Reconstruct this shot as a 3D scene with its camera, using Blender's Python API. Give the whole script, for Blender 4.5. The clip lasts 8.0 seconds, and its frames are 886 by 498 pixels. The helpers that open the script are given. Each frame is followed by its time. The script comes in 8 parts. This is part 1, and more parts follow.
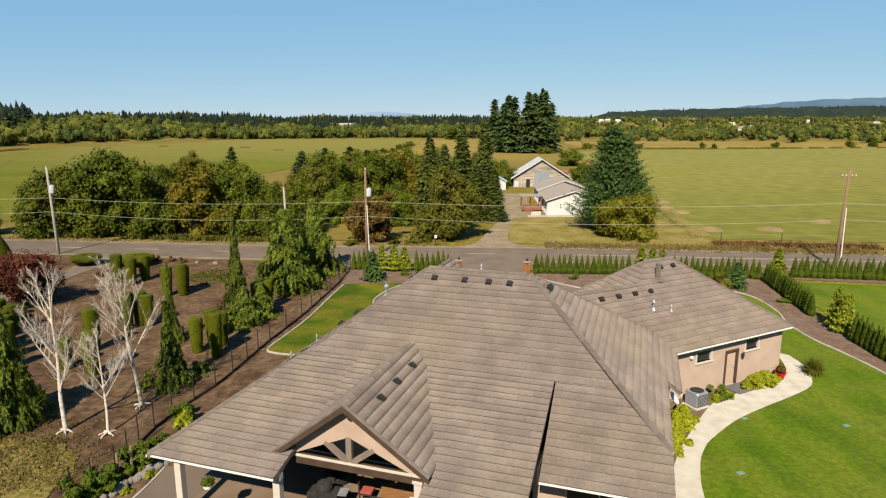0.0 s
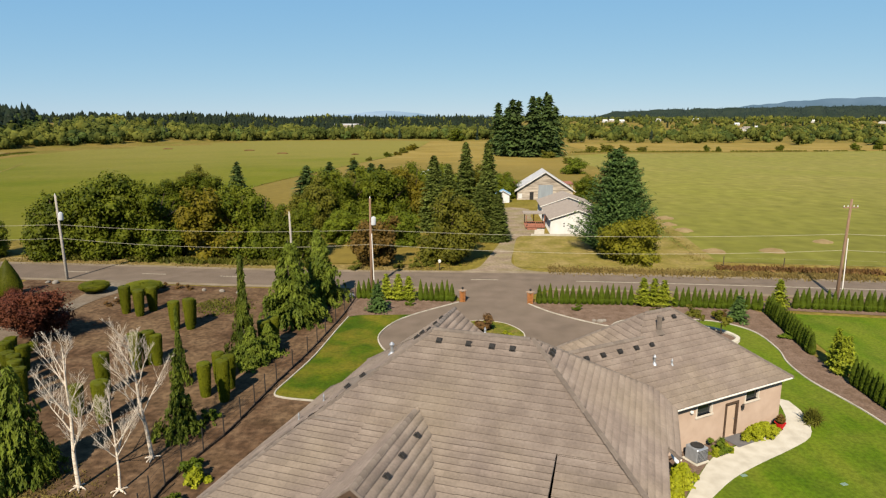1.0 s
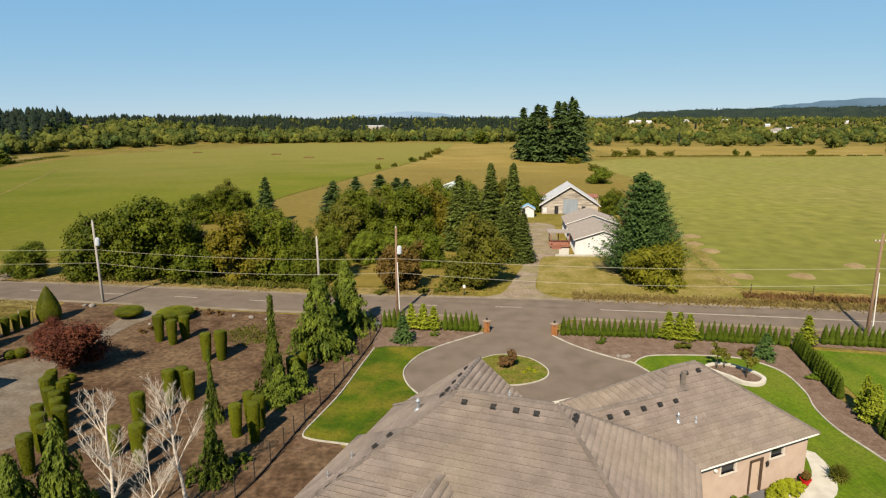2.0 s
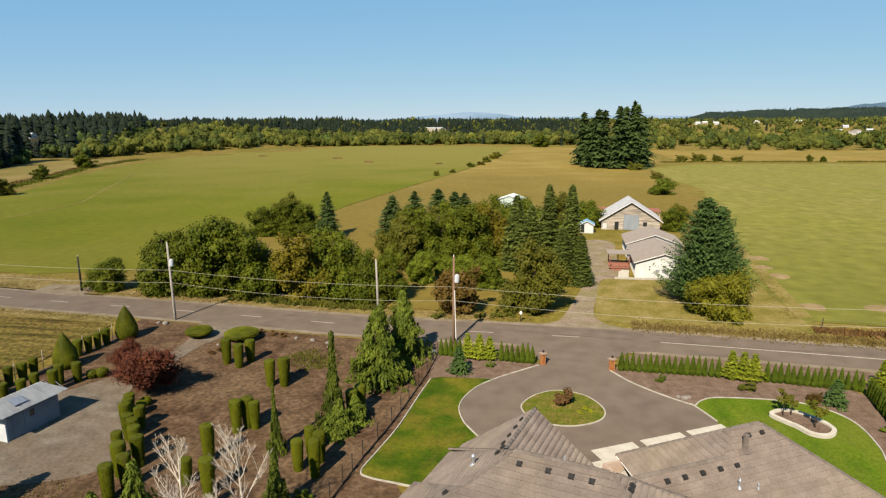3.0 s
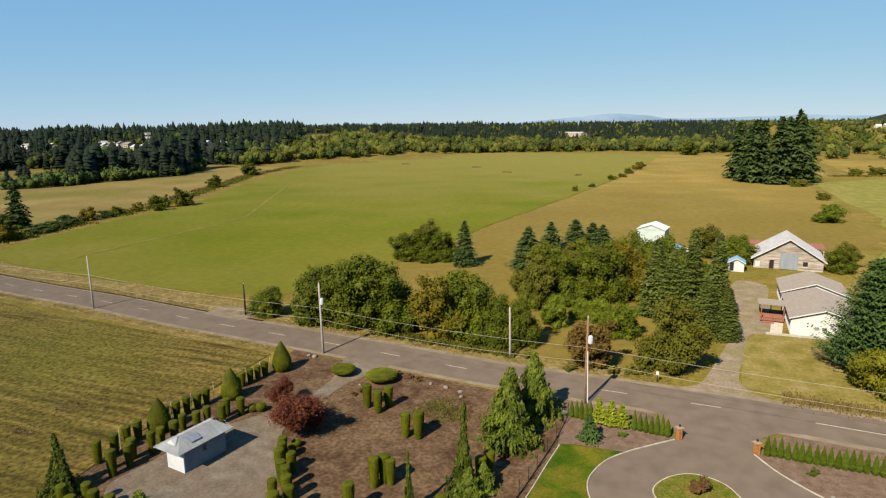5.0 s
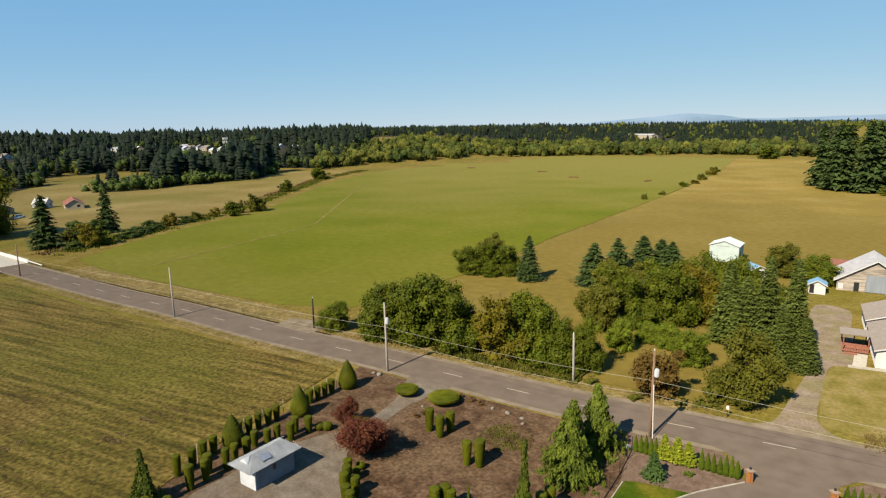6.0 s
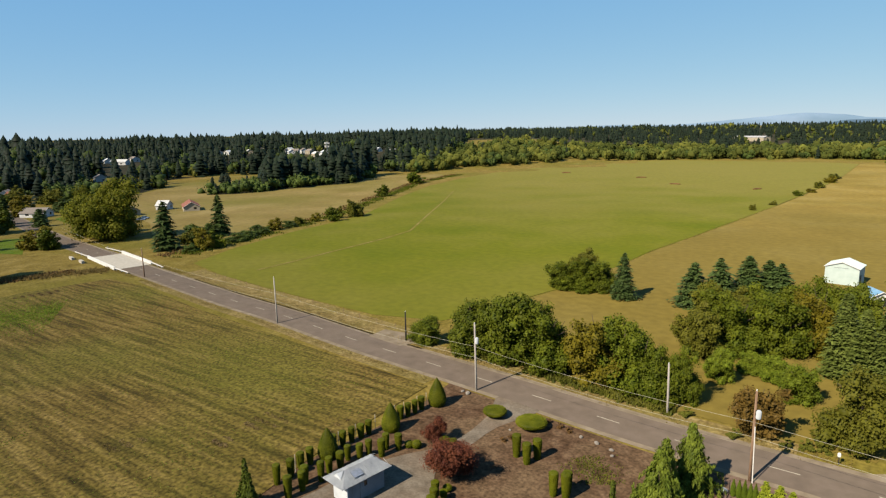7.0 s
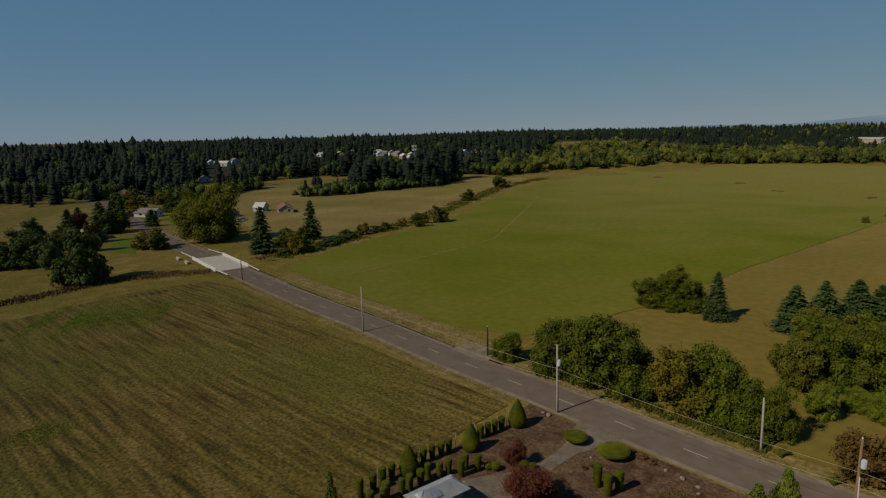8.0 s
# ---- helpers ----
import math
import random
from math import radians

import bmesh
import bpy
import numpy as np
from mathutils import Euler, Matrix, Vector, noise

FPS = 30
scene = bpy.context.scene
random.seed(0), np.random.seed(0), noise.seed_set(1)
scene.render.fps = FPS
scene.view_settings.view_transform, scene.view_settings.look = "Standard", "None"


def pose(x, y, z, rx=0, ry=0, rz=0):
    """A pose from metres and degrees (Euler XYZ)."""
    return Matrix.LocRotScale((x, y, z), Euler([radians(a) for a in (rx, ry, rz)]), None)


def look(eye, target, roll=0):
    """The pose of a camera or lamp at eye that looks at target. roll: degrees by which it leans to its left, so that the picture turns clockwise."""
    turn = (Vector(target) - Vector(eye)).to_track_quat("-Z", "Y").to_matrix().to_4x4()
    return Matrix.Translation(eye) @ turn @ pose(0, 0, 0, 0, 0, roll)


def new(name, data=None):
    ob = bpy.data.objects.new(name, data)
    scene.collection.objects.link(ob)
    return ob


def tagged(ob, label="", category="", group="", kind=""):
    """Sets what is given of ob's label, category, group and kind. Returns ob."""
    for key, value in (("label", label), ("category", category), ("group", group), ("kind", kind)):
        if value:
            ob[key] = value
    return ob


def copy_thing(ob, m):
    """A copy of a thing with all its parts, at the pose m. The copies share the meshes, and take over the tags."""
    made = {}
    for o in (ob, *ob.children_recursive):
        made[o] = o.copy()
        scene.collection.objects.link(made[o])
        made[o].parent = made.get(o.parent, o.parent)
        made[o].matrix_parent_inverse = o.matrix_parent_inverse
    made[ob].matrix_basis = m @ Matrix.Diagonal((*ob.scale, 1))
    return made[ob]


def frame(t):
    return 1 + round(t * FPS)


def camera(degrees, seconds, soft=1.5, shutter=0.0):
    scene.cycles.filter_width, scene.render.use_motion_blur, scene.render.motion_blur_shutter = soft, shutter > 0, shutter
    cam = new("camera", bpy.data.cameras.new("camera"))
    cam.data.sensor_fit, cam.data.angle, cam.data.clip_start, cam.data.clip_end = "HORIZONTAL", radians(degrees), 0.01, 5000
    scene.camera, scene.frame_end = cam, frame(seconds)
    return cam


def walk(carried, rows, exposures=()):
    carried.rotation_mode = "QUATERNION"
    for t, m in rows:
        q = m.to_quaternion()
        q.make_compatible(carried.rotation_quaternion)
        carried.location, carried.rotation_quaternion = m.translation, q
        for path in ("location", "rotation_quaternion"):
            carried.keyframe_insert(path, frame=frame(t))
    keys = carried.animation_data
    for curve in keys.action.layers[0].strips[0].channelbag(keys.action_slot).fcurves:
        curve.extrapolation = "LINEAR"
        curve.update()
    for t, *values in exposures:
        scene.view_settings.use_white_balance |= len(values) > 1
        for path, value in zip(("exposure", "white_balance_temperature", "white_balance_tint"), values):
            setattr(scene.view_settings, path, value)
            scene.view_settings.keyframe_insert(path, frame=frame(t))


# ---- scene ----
# ---- camera: seconds, x, y, z, yaw, pitch, roll ----
cam = camera(71.3, 8.0, soft=1.25)
PATH = [
    (0, 0.55, 0.27, 14.91, -0.34, -11.63, -0.03),
    (0.5, 0.54, 0.30, 16.54, -0.15, -11.70, -0.04),
    (1, 0.51, 0.32, 18.12, 0.00, -11.74, -0.05),
    (1.2, 0.49, 0.32, 18.77, 0.06, -11.74, -0.06),
    (1.5, 0.45, 0.31, 19.75, 0.49, -11.75, -0.08),
    (1.75, 0.43, 0.31, 20.56, 1.25, -11.75, -0.10),
    (2, 0.40, 0.30, 21.37, 2.26, -11.75, -0.12),
    (2.3, 0.36, 0.30, 22.34, 3.68, -11.76, -0.14),
    (2.5, 0.34, 0.29, 22.99, 4.65, -11.76, -0.15),
    (3, 0.31, 0.40, 24.56, 7.63, -11.71, -0.26),
    (3.5, 0.32, 0.37, 26.20, 10.89, -11.67, -0.37),
    (4, 0.39, 0.36, 27.81, 14.20, -11.63, -0.51),
    (4.5, 0.32, 0.40, 29.31, 17.24, -11.54, -0.53),
    (4.7, 0.32, 0.39, 29.91, 18.47, -11.51, -0.57),
    (5.8, 0.33, 0.35, 33.23, 25.19, -11.36, -0.82),
    (6, 0.33, 0.34, 33.83, 26.39, -11.33, -0.87),
    (6.5, 0.54, 0.35, 35.20, 30.87, -11.18, -1.10),
    (7, 0.54, 0.22, 36.68, 35.10, -11.07, -1.15),
    (7.5, 0.47, 0.21, 38.06, 39.22, -10.98, -1.17),
    (8, 0.63, 0.11, 39.46, 42.99, -10.89, -1.31),
]
walk(cam, [(t, pose(x, y, z, 0, 0, yaw) @ pose(0, 0, 0, 90 + pitch) @ pose(0, 0, 0, 0, 0, roll)) for t, x, y, z, yaw, pitch, roll in PATH],
     exposures=[(0, 1.04), (7.5, 1.04), (7.6, .89), (7.7, .64), (7.8, .27), (7.9, -.05), (8, -.36)])

# ---- world, sun ----
SUN_AZ, SUN_EL = 256.0, 40.0          # where the sun stands: degrees from +x, and above the horizon
world = bpy.data.worlds.new("world")
scene.world = world
world.use_nodes = True
wn = world.node_tree.nodes
sky = wn.new("ShaderNodeTexSky")
sky.sky_type = 'NISHITA'
sky.sun_disc = False
sky.sun_elevation = radians(SUN_EL)
sky.sun_rotation = radians(90 - SUN_AZ)
sky.air_density, sky.dust_density, sky.ozone_density = 0.6, 0.0, 0.7
wn["Background"].inputs[1].default_value = 0.0585
wl = world.node_tree.links.new
split, merge = wn.new("ShaderNodeSeparateColor"), wn.new("ShaderNodeCombineColor")
wl(sky.outputs[0], split.inputs[0])
for i, (power, level) in enumerate(((.55, 1.27), (.32, 2.64), (.10, 5.12))):
    # a clear late-summer sky over dry air: an even blue that pales only a little towards the horizon
    p, k = wn.new("ShaderNodeMath"), wn.new("ShaderNodeMath")
    p.operation, k.operation = 'POWER', 'MULTIPLY'
    p.inputs[1].default_value, k.inputs[1].default_value = power, level
    wl(split.outputs[i], p.inputs[0]); wl(p.outputs[0], k.inputs[0]); wl(k.outputs[0], merge.inputs[i])
wl(merge.outputs[0], wn["Background"].inputs[0])
sun = new("sun", bpy.data.lights.new("sun", 'SUN'))
sun.data.energy, sun.data.angle, sun.data.color = 5.0, radians(0.53), (1.0, 0.90, 0.74)
sd = Vector((math.cos(radians(SUN_AZ)) * math.cos(radians(SUN_EL)), math.sin(radians(SUN_AZ)) * math.cos(radians(SUN_EL)), math.sin(radians(SUN_EL))))
sun.matrix_world = look(sd * 100, (0, 0, 0))

# ---- materials ----
def material(name, colors, scale=4.0, detail=6.0, rough=0.85, bump=0.0, bump_scale=30.0, island=0.0, objvar=0.0,
             big=0.0, big_scale=0.15, big_color=(0, 0, 0), metallic=0.0, stretch=(1, 1, 1), spec=0.08, translucent=0.0, turn=0.0, grain=0.0, grain_scale=3.0, matt=0.6, big_free=False, drift=None):
    """Mottled surface: a ramp of colours over fractal noise at one scale, a second colour over a larger one, relief, and a random shift per piece."""
    m = bpy.data.materials.new(name)
    m.use_nodes = True
    nt = m.node_tree
    N, L = nt.nodes.new, nt.links.new
    bsdf = nt.nodes["Principled BSDF"]
    bsdf.inputs["Roughness"].default_value = rough
    bsdf.inputs["Metallic"].default_value = metallic
    bsdf.inputs["Diffuse Roughness"].default_value = matt
    bsdf.inputs["Specular IOR Level"].default_value = spec
    tc, mp = N("ShaderNodeTexCoord"), N("ShaderNodeMapping")
    mp.inputs["Scale"].default_value = stretch
    mp.inputs["Rotation"].default_value = (0, 0, radians(turn))
    L(tc.outputs["Object"], mp.inputs[0])
    no = N("ShaderNodeTexNoise")
    no.inputs["Scale"].default_value, no.inputs["Detail"].default_value = scale, detail
    L(mp.outputs[0], no.inputs["Vector"])
    ramp = N("ShaderNodeValToRGB")
    e = ramp.color_ramp.elements
    span = 0.36
    while len(e) < len(colors):
        e.new(0.5)
    for i, c in enumerate(colors):
        e[i].position = 0.5 - span / 2 + span * i / max(1, len(colors) - 1)
        e[i].color = (*c, 1)
    L(no.outputs["Fac"], ramp.inputs[0])
    out = ramp.outputs[0]
    if big:
        nb = N("ShaderNodeTexNoise")
        nb.inputs["Scale"].default_value, nb.inputs["Detail"].default_value = big_scale, 4
        L(tc.outputs["Object"] if big_free else mp.outputs[0], nb.inputs["Vector"])
        rb = N("ShaderNodeMapRange")
        rb.inputs[1].default_value, rb.inputs[2].default_value, rb.inputs[4].default_value = 0.42, 0.66, big
        L(nb.outputs["Fac"], rb.inputs[0])
        mx = N("ShaderNodeMix")
        mx.data_type = 'RGBA'
        L(rb.outputs[0], mx.inputs[0]); L(out, mx.inputs[6])
        mx.inputs[7].default_value = (*big_color, 1)
        out = mx.outputs[2]
    if drift:
        # another growth takes over gradually across the field: (axis, where it is full, where it ends, share, colour)
        axis, full, end, share, tint = drift
        sx, nd, ad, rd, md = N("ShaderNodeSeparateXYZ"), N("ShaderNodeTexNoise"), N("ShaderNodeMath"), N("ShaderNodeMapRange"), N("ShaderNodeMix")
        nd.inputs["Scale"].default_value, nd.inputs["Detail"].default_value = .02, 5
        L(tc.outputs["Object"], sx.inputs[0]); L(tc.outputs["Object"], nd.inputs["Vector"])
        ad.operation = 'MULTIPLY_ADD'
        L(nd.outputs["Fac"], ad.inputs[0]); L(sx.outputs[axis], ad.inputs[2])
        ad.inputs[1].default_value = abs(end - full) * 1.3
        half = abs(end - full) * .65
        rd.inputs[1].default_value, rd.inputs[2].default_value, rd.inputs[3].default_value, rd.inputs[4].default_value = full + half, end + half, share, 0
        rd.interpolation_type = 'SMOOTHSTEP'
        L(ad.outputs[0], rd.inputs[0])
        md.data_type = 'RGBA'
        L(rd.outputs[0], md.inputs[0]); L(out, md.inputs[6])
        md.inputs[7].default_value = (*tint, 1)
        out = md.outputs[2]
    if grain:
        ng = N("ShaderNodeTexNoise")
        ng.inputs["Scale"].default_value, ng.inputs["Detail"].default_value = grain_scale, 4
        L(tc.outputs["Object"], ng.inputs["Vector"])
        rg = N("ShaderNodeMapRange")
        rg.inputs[1].default_value, rg.inputs[2].default_value, rg.inputs[3].default_value, rg.inputs[4].default_value = .3, .7, 1 - grain, 1 + grain
        L(ng.outputs["Fac"], rg.inputs[0])
        hg = N("ShaderNodeHueSaturation")
        L(rg.outputs[0], hg.inputs["Value"]); L(out, hg.inputs["Color"])
        out = hg.outputs[0]
    shift = None
    if island:
        g = N("ShaderNodeNewGeometry")
        shift = (g.outputs["Random Per Island"], island)
    for src in ([shift] if shift else []) + ([(N("ShaderNodeObjectInfo").outputs["Random"], objvar)] if objvar else []):
        mr = N("ShaderNodeMapRange")
        mr.inputs[3].default_value, mr.inputs[4].default_value = 1 - src[1], 1 + src[1]
        L(src[0], mr.inputs[0])
        hs = N("ShaderNodeHueSaturation")
        L(mr.outputs[0], hs.inputs["Value"]); L(out, hs.inputs["Color"])
        out = hs.outputs[0]
    L(out, bsdf.inputs["Base Color"])
    if bump:
        nb2 = N("ShaderNodeTexNoise")
        nb2.inputs["Scale"].default_value, nb2.inputs["Detail"].default_value = bump_scale, 5
        L(mp.outputs[0], nb2.inputs["Vector"])
        bp = N("ShaderNodeBump")
        bp.inputs["Strength"].default_value, bp.inputs["Distance"].default_value = min(1, bump), 0.05 * max(1, bump)
        L(nb2.outputs["Fac"], bp.inputs["Height"]); L(bp.outputs[0], bsdf.inputs["Normal"])
    if translucent:
        tr, mixs = N("ShaderNodeBsdfTranslucent"), N("ShaderNodeMixShader")
        L(out, tr.inputs[0])
        mixs.inputs[0].default_value = translucent
        L(bsdf.outputs[0], mixs.inputs[1]); L(tr.outputs[0], mixs.inputs[2])
        L(mixs.outputs[0], nt.nodes["Material Output"].inputs[0])
    return m


def leaf(name, dark, light, var=0.3, objvar=0.15, tr=0.15):
    return material(name, [dark, light], scale=0.6, rough=0.6, island=var, objvar=objvar, translucent=tr, spec=0.08)


M = {}
M["ground"] = material("dry_grass", [(0.0847, 0.0588, 0.0101), (0.114, 0.0818, 0.0168), (0.148, 0.107, 0.0295)], scale=0.2, big=.8, big_scale=.02, big_color=(0.0784, 0.0693, 0.00847), rough=.95, bump=.6, bump_scale=3, grain=.3, grain_scale=1.6)
M["green_field"] = material("green_field", [(0.06241, 0.07173, 0.00195), (0.0758, 0.07883, 0.0038), (0.09234, 0.08775, 0.01)], scale=.03, big=.8, big_scale=.009, big_color=(0.09844, 0.08725, 0.0136), rough=.95, bump=.5, bump_scale=2, grain=.12, grain_scale=.5, drift=(1, 560, 190, .8, (0.1162, 0.09939, 0.021)))
M["dry_field"] = material("dry_field", [(0.124, 0.0856, 0.0172), (0.144, 0.102, 0.0225), (0.164, 0.121, 0.0344)], scale=.035, big=.45, big_scale=.013, big_color=(0.1, 0.0788, 0.0155), rough=.95, bump=.5, bump_scale=2, grain=.14, grain_scale=.5, drift=(1, 165, 430, .72, (0.09, 0.067, 0.0132)))
M["pasture"] = material("pasture", [(0.1007, 0.09229, 0.01802), (0.1186, 0.1059, 0.02349), (0.1396, 0.1206, 0.03169)], scale=.34, stretch=(1, .3, 1), turn=62, big=.7, big_scale=.02, big_free=True, big_color=(0.1049, 0.1028, 0.01584), rough=.95, bump=.5, bump_scale=2, grain=.18, grain_scale=.3, drift=(1, 80, 190, .75, (0.083, 0.083, 0.0125)))
M["fallow"] = material("fallow_field", [(0.112, 0.07968, 0.0225), (0.136, 0.09888, 0.0315), (0.16, 0.119, 0.043)], scale=.03, big=.75, big_scale=.014, big_color=(0.086, 0.0768, 0.0125), rough=.95, bump=.5, bump_scale=2, grain=.15, grain_scale=.5)
M["stubble"] = material("stubble", [(0.02808, 0.02014, 0.004356), (0.0759, 0.05227, 0.0115), (0.1225, 0.0845, 0.02396)], scale=.95, stretch=(.07, 1.0, 1), turn=7, big=.7, big_scale=.03, big_color=(0.06729, 0.06185, 0.008732), big_free=True, rough=.95, bump=.9, bump_scale=4, grain=.6, grain_scale=2.2)
M["field_green"] = leaf("stubble_regrowth", (0.05659, 0.06935, 0.007628), (0.1179, 0.1387, 0.01653), tr=.2)
M["regrowth"] = leaf("green_regrowth", (0.07562, 0.1122, 0.01031), (0.1711, 0.2291, 0.02056), tr=.3)
M["lawn"] = material("lawn", [(0.03138, 0.05886, 0.0014), (0.04908, 0.07935, 0.0024), (0.07187, 0.09173, 0.0055)], scale=.55, stretch=(1, .22, 1), turn=-38, big=.6, big_scale=.25, big_color=(0.07844, 0.08632, 0.0096), big_free=True, rough=.9, bump=.8, bump_scale=25, grain=.25, grain_scale=5)
M["deep_lawn"] = material("deep_green_lawn", [(0.02053, 0.03973, 0.0008548), (0.0325, 0.05275, 0.001275), (0.05902, 0.06887, 0.002539)], scale=.45, big=.75, big_scale=.35, big_color=(0.1004, 0.07968, 0.008548), rough=.9, bump=.8, bump_scale=25, grain=.25, grain_scale=5)
M["dry_lawn"] = material("dry_lawn", [(0.09178, 0.06625, 0.01716), (0.13, 0.09525, 0.0275), (0.169, 0.13, 0.04004)], scale=.9, big=.6, big_scale=.5, big_color=(0.09178, 0.08587, 0.01265), rough=.95, bump=.9, bump_scale=14, grain=.4, grain_scale=5)
M["island"] = material("patchy_grass", [(0.0519, 0.0565, 0.00565), (0.0755, 0.0707, 0.00946), (0.113, 0.0804, 0.0236)], scale=1.1, big=.5, big_scale=.5, big_color=(0.0565, 0.0804, 0.00471), rough=.95, bump=.9, bump_scale=18, grain=.4, grain_scale=6)
M["farm_lawn"] = material("farm_lawn", [(0.088, 0.0749, 0.0135), (0.121, 0.0954, 0.0241), (0.154, 0.115, 0.0432)], scale=.3, rough=.95, bump=.6, bump_scale=8, grain=.2, grain_scale=2)
M["mulch"] = material("mulch", [(0.0352, 0.01974, 0.00989), (0.0592, 0.03402, 0.01849), (0.0896, 0.05586, 0.03182)], scale=.7, big=.65, big_scale=.16, big_color=(0.0944, 0.06174, 0.03311), rough=.95, bump=1, bump_scale=9, grain=.45, grain_scale=2.5)
M["bark"] = material("bark_mulch", [(0.07792, 0.05076, 0.0335), (0.09844, 0.06514, 0.04531), (0.1187, 0.08112, 0.05904)], scale=1.2, rough=.95, bump=1, bump_scale=20, grain=.3, grain_scale=8)
M["asphalt"] = material("asphalt", [(0.0811, 0.0621, 0.0465), (0.0946, 0.072, 0.0539), (0.107, 0.0811, 0.0622)], scale=.5, big=.4, big_scale=.15, big_color=(0.111, 0.0863, 0.0641), rough=.9, bump=.4, bump_scale=60)
M["gravel"] = material("gravel", [(0.112, 0.0871, 0.0582), (0.144, 0.112, 0.0769), (0.17, 0.137, 0.0988)], scale=.6, big=.5, big_scale=.12, big_color=(0.112, 0.0871, 0.0528), rough=.95, bump=.7, bump_scale=30)
M["yard"] = material("yard_gravel", [(0.083, 0.067, 0.049), (0.108, 0.088, 0.065), (0.132, 0.109, 0.082)], scale=.7, big=.6, big_scale=.2, big_color=(0.098, 0.066, 0.042), rough=.95, bump=.6, bump_scale=26, grain=.2, grain_scale=4)
M["dirt"] = material("dirt_drive", [(0.118, 0.088, 0.06), (0.148, 0.112, 0.079), (0.178, 0.14, 0.103)], scale=.5, big=.75, big_scale=.22, big_color=(0.112, 0.096, 0.034), rough=.95, bump=.6, bump_scale=20, grain=.2, grain_scale=3)
M["verge"] = material("dry_verge", [(0.093, 0.065, 0.021), (0.127, 0.091, 0.032), (0.163, 0.121, 0.05)], scale=.5, big=.5, big_scale=.15, big_color=(0.09, 0.074, 0.016), rough=.95, bump=.8, bump_scale=8, grain=.35, grain_scale=2)
M["kerb"] = material("kerb_concrete", [(0.2, 0.18, 0.145), (0.25, 0.225, 0.185), (0.29, 0.265, 0.22)], scale=1.2, rough=.9, bump=.3, bump_scale=30)
M["concrete"] = material("concrete", [(0.2613, 0.2341, 0.1889), (0.2989, 0.2707, 0.2209), (0.3271, 0.2989, 0.2482)], scale=1.5, rough=.85, bump=.2, bump_scale=40)
M["paint_line"] = material("road_paint", [(0.211, 0.183, 0.139), (0.305, 0.271, 0.211)], scale=2, rough=.8)
M["roof"] = material("roof_tile", [(0.12, 0.0946, 0.0797), (0.142, 0.112, 0.0938), (0.163, 0.131, 0.11)], scale=.9, island=.08, big=.35, big_scale=.22, big_color=(0.183, 0.147, 0.1), matt=1.0, grain=.12, grain_scale=9, rough=.8, bump=.5, bump_scale=24)
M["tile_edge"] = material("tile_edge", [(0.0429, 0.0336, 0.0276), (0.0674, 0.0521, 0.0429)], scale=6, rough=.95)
M["ridge"] = material("ridge_cap", [(0.0954, 0.0763, 0.0637), (0.14, 0.115, 0.0954)], scale=2, rough=.85, objvar=.15, bump=.4)
M["stucco"] = material("stucco", [(0.244, 0.18, 0.136), (0.268, 0.199, 0.152), (0.288, 0.217, 0.168)], scale=1.2, rough=.9, bump=.3, bump_scale=50)
M["trim"] = material("pale_trim", [(0.305, 0.266, 0.222), (0.355, 0.316, 0.266)], scale=3, rough=.7)
M["fascia"] = material("white_gutter", [(0.434, 0.408, 0.369), (0.486, 0.46, 0.421)], scale=2, rough=.5)
M["dark"] = material("dark_metal", [(0.0149, 0.0141, 0.0133), (0.0291, 0.0266, 0.0249)], scale=5, rough=.6)
M["glass"] = material("window_glass", [(0.00996, 0.0116, 0.0133), (0.0166, 0.0183, 0.0208)], scale=.5, rough=.06, spec=.6)
M["door"] = material("door_paint", [(0.266, 0.194, 0.141), (0.294, 0.217, 0.158)], scale=2, rough=.6)
M["doorframe"] = material("brown_frame", [(0.0388, 0.025, 0.0166), (0.0554, 0.036, 0.025)], scale=3, rough=.6)
M["white"] = material("white_paint", [(0.407, 0.394, 0.37), (0.478, 0.466, 0.442)], scale=.8, rough=.7, bump=.1)
# the shed's side-wall shade is in this grey; farm windows and vent reuse it
M["shed_wall"] = material("shaded_shed_paint", [(0.163, 0.167, 0.17), (0.202, 0.206, 0.209)], scale=.8, rough=.7, bump=.1)
M["truss"] = material("truss_timber", [(0.111, 0.083, 0.0637), (0.149, 0.114, 0.0888)], scale=2, rough=.8, bump=.2)
M["valve"] = material("valve_plastic", [(0.0888, 0.133, 0.0996), (0.122, 0.166, 0.128)], scale=2, rough=.6)
M["metal"] = material("galvanised", [(0.247, 0.254, 0.27), (0.337, 0.344, 0.359)], scale=3, rough=.45, metallic=.6)
M["pole"] = material("weathered_pole", [(0.222, 0.194, 0.166), (0.333, 0.3, 0.261)], scale=2, stretch=(6, 6, .6), rough=.9, bump=.5)
M["pole_brown"] = material("brown_pole", [(0.133, 0.0776, 0.0471), (0.211, 0.139, 0.0913)], scale=2, stretch=(6, 6, .6), rough=.9, bump=.5)
M["brick"] = material("brick", [(0.183, 0.0666, 0.0194), (0.25, 0.0996, 0.0305)], scale=3, rough=.85, objvar=.2, bump=.4)
M["mortar"] = material("mortar", [(0.166, 0.122, 0.0888), (0.199, 0.149, 0.111)], scale=6, rough=.95)
M["wire"] = material("wire", [(0.233, 0.211, 0.155), (0.277, 0.255, 0.199)], scale=2, rough=.5)
M["barn_wood"] = material("barn_wood", [(0.1714, 0.1411, 0.1111), (0.2822, 0.2374, 0.1882), (0.383, 0.3338, 0.2722)], scale=1.1, stretch=(.35, .35, 3), rough=.9, objvar=.2, bump=.5)
